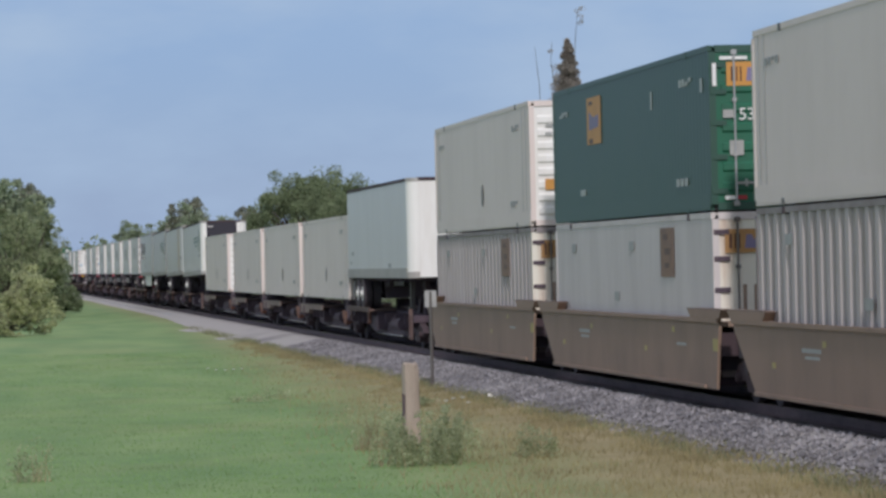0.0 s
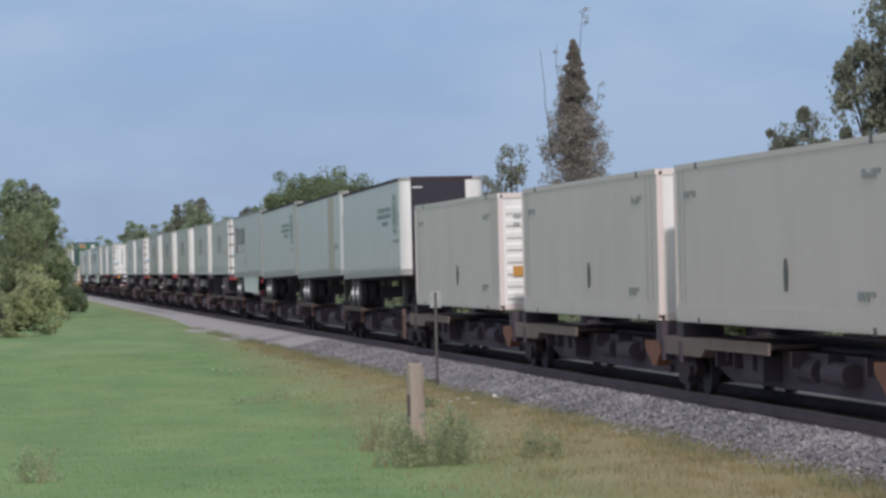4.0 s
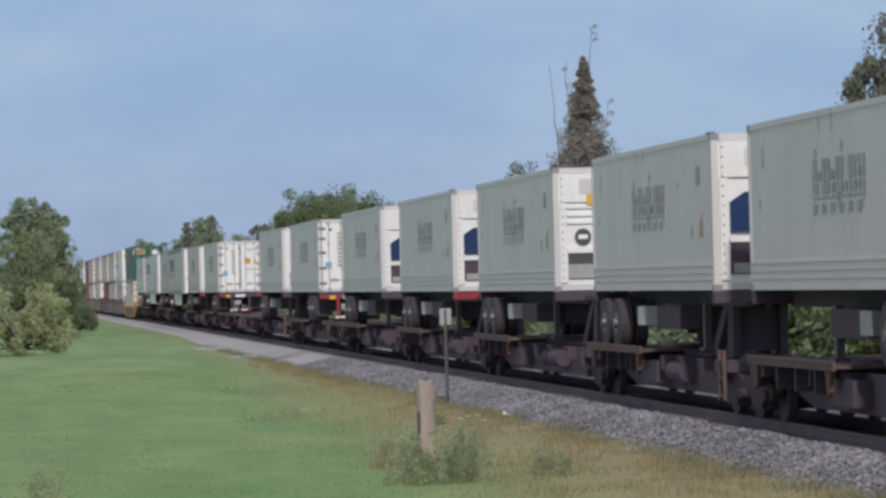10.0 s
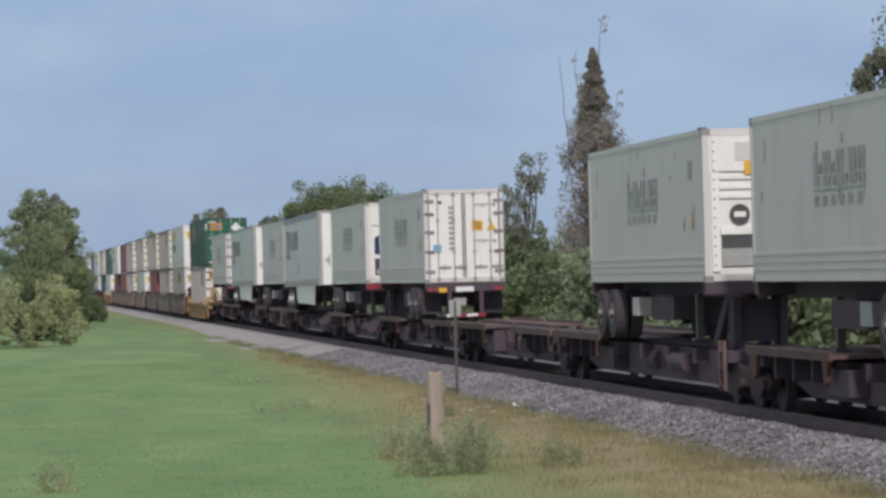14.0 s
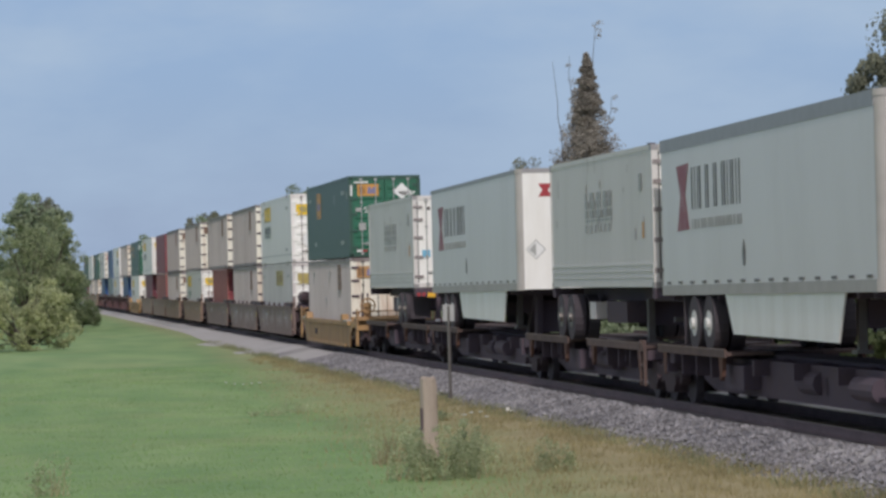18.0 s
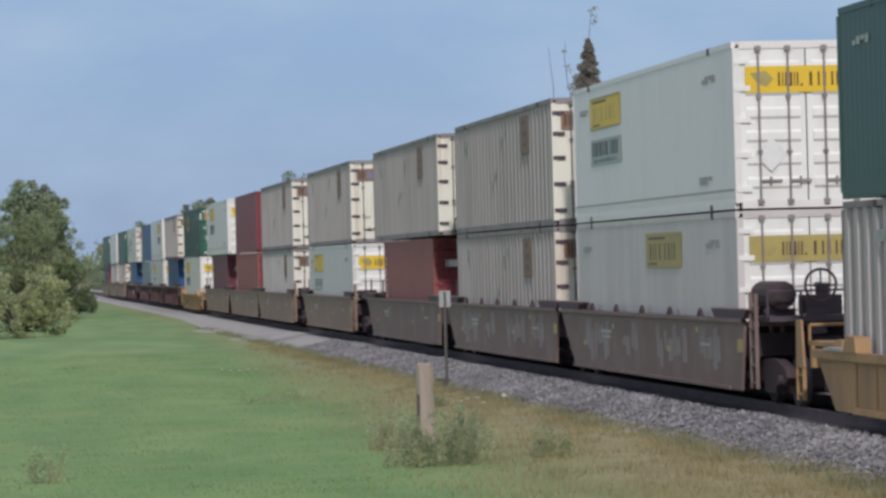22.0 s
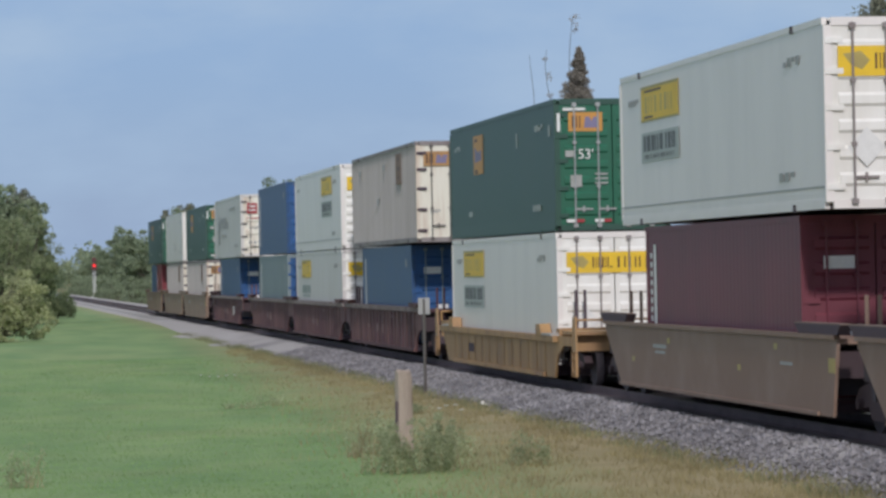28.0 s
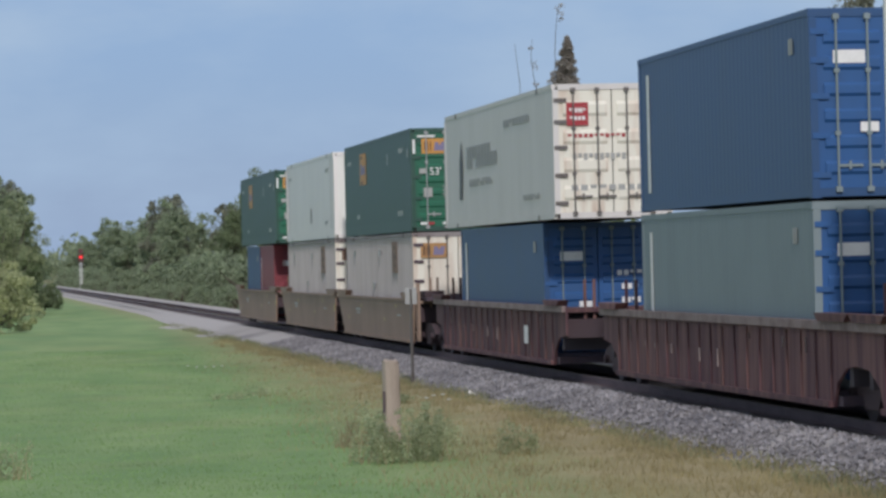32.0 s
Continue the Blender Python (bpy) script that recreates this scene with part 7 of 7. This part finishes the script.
FAR = "trees beyond the rails"
for kind, s, n, h, sp in (("near", 33.0, -10.1, 9.9, 0.62), ("near", 77.0, -18.0, 8.7, 0.8), ("dark2", 71.0, -17.6, 7.6, 0.7), ("near", 27.0, -11.5, 10.4, 0.85), ("airy", 100.0, -9.9, 8.4, 0.75),
                          ("airy", 108.0, -10.2, 7.2, 0.6), ("oak2", 125.0, -10.0, 7.6, 0.6), ("dark", 139.0, -11.0, 6.8, 0.7), ("umbrella", 183.0, -9.6, 10.5, 0.86), ("oak", 192.0, -11.5, 8.6, 0.8), ("umbrella", 172.0, -11.0, 9.6, 0.75),
                          ("umbrella", 163.0, -10.8, 8.6, 0.7), ("oak", 232.0, -10.0, 7.6, 0.8), ("dark", 246.0, -10.6, 8.0, 0.9), ("hazy", 286.0, -10.0, 9.8, 0.95), ("dark", 330.0, -10.0, 10.5, 0.95), ("hazy2", 306.0, -9.6, 8.6, 1.0), ("hazy", 376.0, -9.5, 9.2, 1.1),
                          ("hazy2", 352.0, -11.0, 9.6, 1.1), ("hazy", 403.0, -10.0, 9.8, 1.1), ("hazy2", 450.0, -10.0, 9.8, 1.1), ("hazy", 500.0, -10.0, 8.4, 1.0), ("hazy2", 556.0, -10.0, 7.8, 1.0),
                          ("hazy", 620.0, -11.0, 8.5, 1.2)):
    plant(kind, s, n, h, sp, s * 37 % 360, FAR)
rt = random.Random(9)
s = 8.0
while s < 600:
    kind = rt.choice(("shrub", "shrub", "shrub2")) if s < 170 else "shrub2"
    plant(kind, s, -8.2 - rt.random() * 2.6 - (2.5 if 118 < s < 160 else 0), rt.uniform(3.2, 5.4) * (0.8 if s > 250 else 1), rt.uniform(0.9, 1.3), rt.uniform(0, 360), "shrubs beyond the rails")
    s += rt.uniform(2.2, 4.2) * (1 if s < 120 else 1.6)

s = 40.0
while s < 520:
    plant("shrub2", s, -4.6 - rt.random() * 1.6, rt.uniform(0.9, 2.0), rt.uniform(0.9, 1.4), rt.uniform(0, 360), "undergrowth beyond the rails")
    s += rt.uniform(3.5, 7.0) * (1 if s < 200 else 1.6)

conifer = tree(21, 12.0, 3.7, "pine", "tall pointed grey-green conifer with bare shoots", 0.15, "column", 64000, 0.055)
place(conifer, track_pose(80.5, -9.8, -0.5))
conifer["group"] = FAR
wisps(conifer, 4, (0.0, -0.1, 9.5), (0.2, -0.5, 13.15), (0.82, 0.93, 0.97, 1.0), "pine")
wisps(conifer, 5, (0.0, 0.45, 7.5), (0.1, 0.62, 11.8), (0.6, 0.75, 0.8, 0.95), "pine")
wisps(conifer, 6, (0.0, 0.8, 7.0), (0.1, 1.32, 11.6), (), "pine")
wisps(conifer, 7, (0.1, -0.6, 7.0), (0.2, -1.05, 10.1), (0.75, 0.9, 1.0), "pine")

NEAR = "trees behind the lawn"
plant("bush", 112.5, 12.45, 4.1, 0.90, 40)
for kind, s, n, h, sp in (("hazy2", 186.0, 10.9, 9.6, 1.0), ("dark", 190.0, 10.6, 8.9, 0.75), ("leafy", 172.0, 10.4, 7.4, 1.0), ("leafy", 178.0, 9.2, 5.8, 0.9), ("leafy", 150.0, 11.9, 6.3, 0.9), ("leafy", 150.0, 10.7, 5.0, 0.65), ("hazy", 198.0, 9.9, 8.4, 0.9), ("oak2", 205.0, 9.9, 7.0, 0.7), ("shrub", 205.0, 7.0, 2.2, 1.0), ("shrub", 232.0, 6.2, 2.0, 1.2),
                          ("hazy2", 250.0, 9.5, 6.4, 1.0), ("shrub2", 280.0, 7.5, 3.6, 1.3), ("shrub", 320.0, 7.5, 4.2, 1.4), ("hazy", 380.0, 9.0, 7.0, 1.1)):
    plant(kind, s, n, h, sp, s * 53 % 360, NEAR)


def far_woods():
    rng = np.random.default_rng(31)
    n = 520
    x = rng.uniform(-170, 120, n)
    c = np.stack([x, 760 + rng.uniform(-25, 25, n), rng.uniform(0.0, 1.0, n) * (8.5 + 2.5 * np.sin(x * 0.09) + 1.5 * np.sin(x * 0.31))], 1)
    v, f = leaves(rng, c, rng.uniform(1.6, 3.4, n), 26000, 0.55)
    v[:, 2] = np.maximum(v[:, 2], -0.4)
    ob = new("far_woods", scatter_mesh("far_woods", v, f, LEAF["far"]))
    tagged(ob, "distant line of green woods at the horizon", "woods", kind="stuff")


far_woods()


def blades(rng, s, n, height, width, lean):
    """Upright tapering grass blades at s, n."""
    count = len(s)
    z = ground_height(s, n)
    an = rng.uniform(0, 6.28, count)
    dx, dy = np.cos(an) * width, np.sin(an) * width
    lx, ly = rng.normal(0, lean, count) * height, rng.normal(0, lean, count) * height
    a = np.stack([s - dx, n - dy, z - 0.02], 1)
    b = np.stack([s + dx, n + dy, z - 0.02], 1)
    c = np.stack([s + lx, n + ly, z + height], 1)
    return np.stack([a, b, c], 1).reshape(-1, 3), np.arange(count * 3).reshape(-1, 3)


def grass_patch(name, seed, count, s_rng, n_fn, h_rng, width, lean, leaf, label, clump=0, thin=1.6):
    """Blades over a stretch of the line, thinning out with distance."""
    rng = np.random.default_rng(seed)
    s = rng.uniform(0, 1, count) ** thin * (s_rng[1] - s_rng[0]) + s_rng[0]
    lo, hi = n_fn(s)
    n = lo + (hi - lo) * rng.uniform(0, 1, count)
    n = np.where(n > 3.9, n + rng.normal(0, 1.1, count) * (n > 4.3) + 0.5 * np.sin(s * 0.9) * np.sin(s * 0.37 + 1), n)
    if clump:
        keep = np.sin(s * 1.9 + 2 * np.sin(n * 1.3)) + np.sin(n * 2.7 + s * 0.6) + rng.normal(0, 0.8, count) > clump
        s, n = s[keep], n[keep]
    v, f = blades(rng, s, n, rng.uniform(*h_rng, len(s)), width, lean)
    ob = new(name, scatter_mesh(name, v, f, LEAF[leaf]))
    place(ob, TRACK)
    tagged(ob, label, "grass", kind="stuff")


verge_edge = lambda s: np.interp(s, [-20, 0, 25, 57, 130], [8.0, 7.4, 6.1, 5.2, 3.9])
grass_patch("lawn_grass", 1, 72000, (-18, 75), lambda s: (verge_edge(s) - 0.2, verge_edge(s) + 9.5), (0.015, 0.045), 0.014, 0.5, "lawn", "short green lawn grass")
grass_patch("dry_verge_grass", 2, 34000, (-20, 80), lambda s: (3.15 - 0.4 * np.clip((22 - s) / 26, 0, 1), verge_edge(s) - 0.7), (0.05, 0.14), 0.010, 0.45, "olive", "olive unmown verge grass", -1.2, 2.3)
grass_patch("straw_grass", 3, 4500, (-20, 60), lambda s: (np.full_like(s, 3.3), verge_edge(s) - 0.6), (0.10, 0.26), 0.006, 0.4, "straw", "dry straw-coloured grass stalks", 0.2, 2.0)
grass_patch("toe_weeds", 4, 17000, (-20, 120), lambda s: (2.75 - 0.4 * np.clip((22 - s) / 26, 0, 1), np.full_like(s, 3.55)), (0.05, 0.17), 0.012, 0.5, "weed", "low weeds along the foot of the ballast", -0.4)
grass_patch("far_bank_grass", 5, 16000, (0, 160), lambda s: (np.full_like(s, -8.0), np.full_like(s, -3.2)), (0.2, 0.6), 0.02, 0.4, "weed", "rank grass beyond the rails")


def weed_clump(s, n, radius, height, seed, leaf_count, label, dry=240):
    rng = np.random.default_rng(seed)
    ob = thing("weed_clump", label, "weeds")
    cnt = int(dry * radius)
    r = radius * np.sqrt(rng.uniform(0, 1, cnt))
    an = rng.uniform(0, 6.28, cnt)
    v, f = blades(rng, r * np.cos(an), r * np.sin(an), rng.uniform(0.4, 1.0, cnt) * height * (1.1 - 0.6 * r / radius), 0.010, 0.28)
    v[:, 2] -= ground_height(np.zeros(1), np.zeros(1))[0]
    st = tagged(new("stalk_tuft", scatter_mesh("stalk_tuft", v, f, LEAF["straw"])), kind="stuff")
    st.parent = ob
    # leafy shoots rise from the ground and thin out towards their tips
    cnt = max(6, int(34 * radius))
    r = radius * np.sqrt(rng.uniform(0, 0.85, cnt))
    an = rng.uniform(0, 6.28, cnt)
    tall = height * rng.uniform(0.45, 1.0, cnt) * (1 - 0.45 * (r / radius) ** 2)
    shoots = []
    for k in range(cnt):
        bx, by = rng.normal(0, 0.16, 2) * tall[k]
        for t in (0.12, 0.3, 0.5, 0.7, 0.9):
            shoots.append((r[k] * np.cos(an[k]) + bx * t, r[k] * np.sin(an[k]) + by * t, t * tall[k], 0.17 - 0.10 * t))
    shoots = np.array(shoots)
    v, f = leaves(rng, shoots[:, :3], shoots[:, 3], leaf_count, 0.028)
    v[:, 2] = np.maximum(v[:, 2], 0.01)
    lf = tagged(new("foliage", scatter_mesh("foliage", v, f, LEAF["weed_pale"])), kind="stuff")
    lf.parent = ob
    place(ob, track_pose(s, n, float(ground_height(np.array([s]), np.array([n]))[0])))
    return ob


weed_clump(-3.2, 7.45, 0.92, 1.0, 1, 4600, "leafy green weeds before the foot of the post", 70)
weed_clump(0.9, 7.6, 0.5, 0.95, 6, 500, "dry tall weeds beside the post")
weed_clump(-0.2, 6.55, 0.35, 0.75, 8, 900, "green shoots beside the post", 60)
weed_clump(-3.0, 5.7, 0.34, 0.75, 3, 700, "thin green weeds in the dry verge", 60)
weed_clump(26.6, 7.0, 0.75, 0.28, 4, 420, "low leafy green weeds in the lawn", 40)
weed_clump(24.0, 7.9, 0.45, 0.20, 9, 220, "low leafy green weeds in the lawn", 40)
weed_clump(-4.2, 13.4, 0.30, 0.85, 12, 420, "tall olive weed standing alone in the lawn", 60)
weed_clump(17.1, 4.7, 0.35, 0.28, 5, 300, "low green weeds in the verge")


def pebble(name, s, n, size, label, mat="pale_stone"):
    rng = np.random.default_rng(int(s * 10) % 97)
    v, f = lumps(rng, 1, lambda r, c: np.zeros((1, 3)), size, size * 1.05)
    ob = new(name, scatter_mesh(name, v, f, M[mat]))
    place(ob, track_pose(s, n, -0.40))
    return tagged(ob, label, "stone")


pebble("stone", 18.7, 3.1, 0.12, "pale stone at the foot of the ballast")
pebble("stone", 30.4, 3.2, 0.09, "small pale stone at the foot of the sign pole")


def flower_head(s, n, z):
    ob = thing("wildflower", "small pale wildflower on a thin stalk in the verge", "flower", "wildflowers in the verge")
    part("stalk", G().rod((0, 0, -0.45), (0, 0, 0), 0.006, 5), LEAF["weed"], ob)
    part("petals", G().rod((0, 0, 0), (0, 0, 0.02), 0.035, 8, 0.05), "mark_white", ob, "pale petals")
    place(ob, track_pose(s, n, z))


for s, n, z in ((43.5, 7.5, -0.34), (42.8, 7.3, -0.36), (42.1, 7.1, -0.35), (43.0, 6.8, -0.36), (43.8, 6.5, -0.37), (9.2, 5.25, -0.02), (9.0, 5.1, 0.0), (9.1, 5.4, -0.06), (8.6, 5.05, -0.08)):
    flower_head(s, n, z)


# ---- ties ----
tie_mesh = G().box(-0.115, 0.115, -1.3, 1.3, -0.36, -0.182).mesh("tie", M["tie"])
bed = tagged(new("tie_bed"), "row of dark creosoted timber ties under the rails", "ties", kind="structure")
place(bed, TRACK)
s = -28.0
while s < 120:
    t = new("tie", tie_mesh)
    t.parent = bed
    t.location = (s, 0.03 * math.sin(s * 7.1), 0)
    t.rotation_euler = (0, 0, 0.01 * math.sin(s * 3.3))
    s += 0.54
rest = G()
while s < 500:
    rest.box(s - 0.115, s + 0.115, -1.3, 1.3, -0.36, -0.182)
    s += 0.54
far_ties = part("far_ties", rest, "tie", bed)
far_ties["kind"] = "stuff"


# ---- the train runs along its straight rails ----
SWAY = [(0, 0.0), (12, 0.3), (20, 0.2), (22, 1.4), (24, 1.8), (25, 3.2), (28, 3.4), (29, 2.2), (30, 2.1), (31, 4.1), (32, 3.9)]   # degrees that the wind bends the conifer


def motions():
    for piece in conifer.children:
        if piece.name.startswith(("crown", "trunk")):
            walk(piece, [(t, pose(0, 0, 0, a, 0, 0)) for t, a in SWAY])
    for ob, u, z, tilt in TRAIN:
        # a trailer rides nose-high on its hitch, turned about its rear wheels
        lean = pose(-4.5, 0, 0) @ pose(0, 0, 0, 0, -tilt, 0) @ pose(4.5, 0, 0)
        walk(ob, [(t, TRACK @ pose(u - d, 0, z, 0, 0, 180) @ lean) for t, d in RUN])


motions()
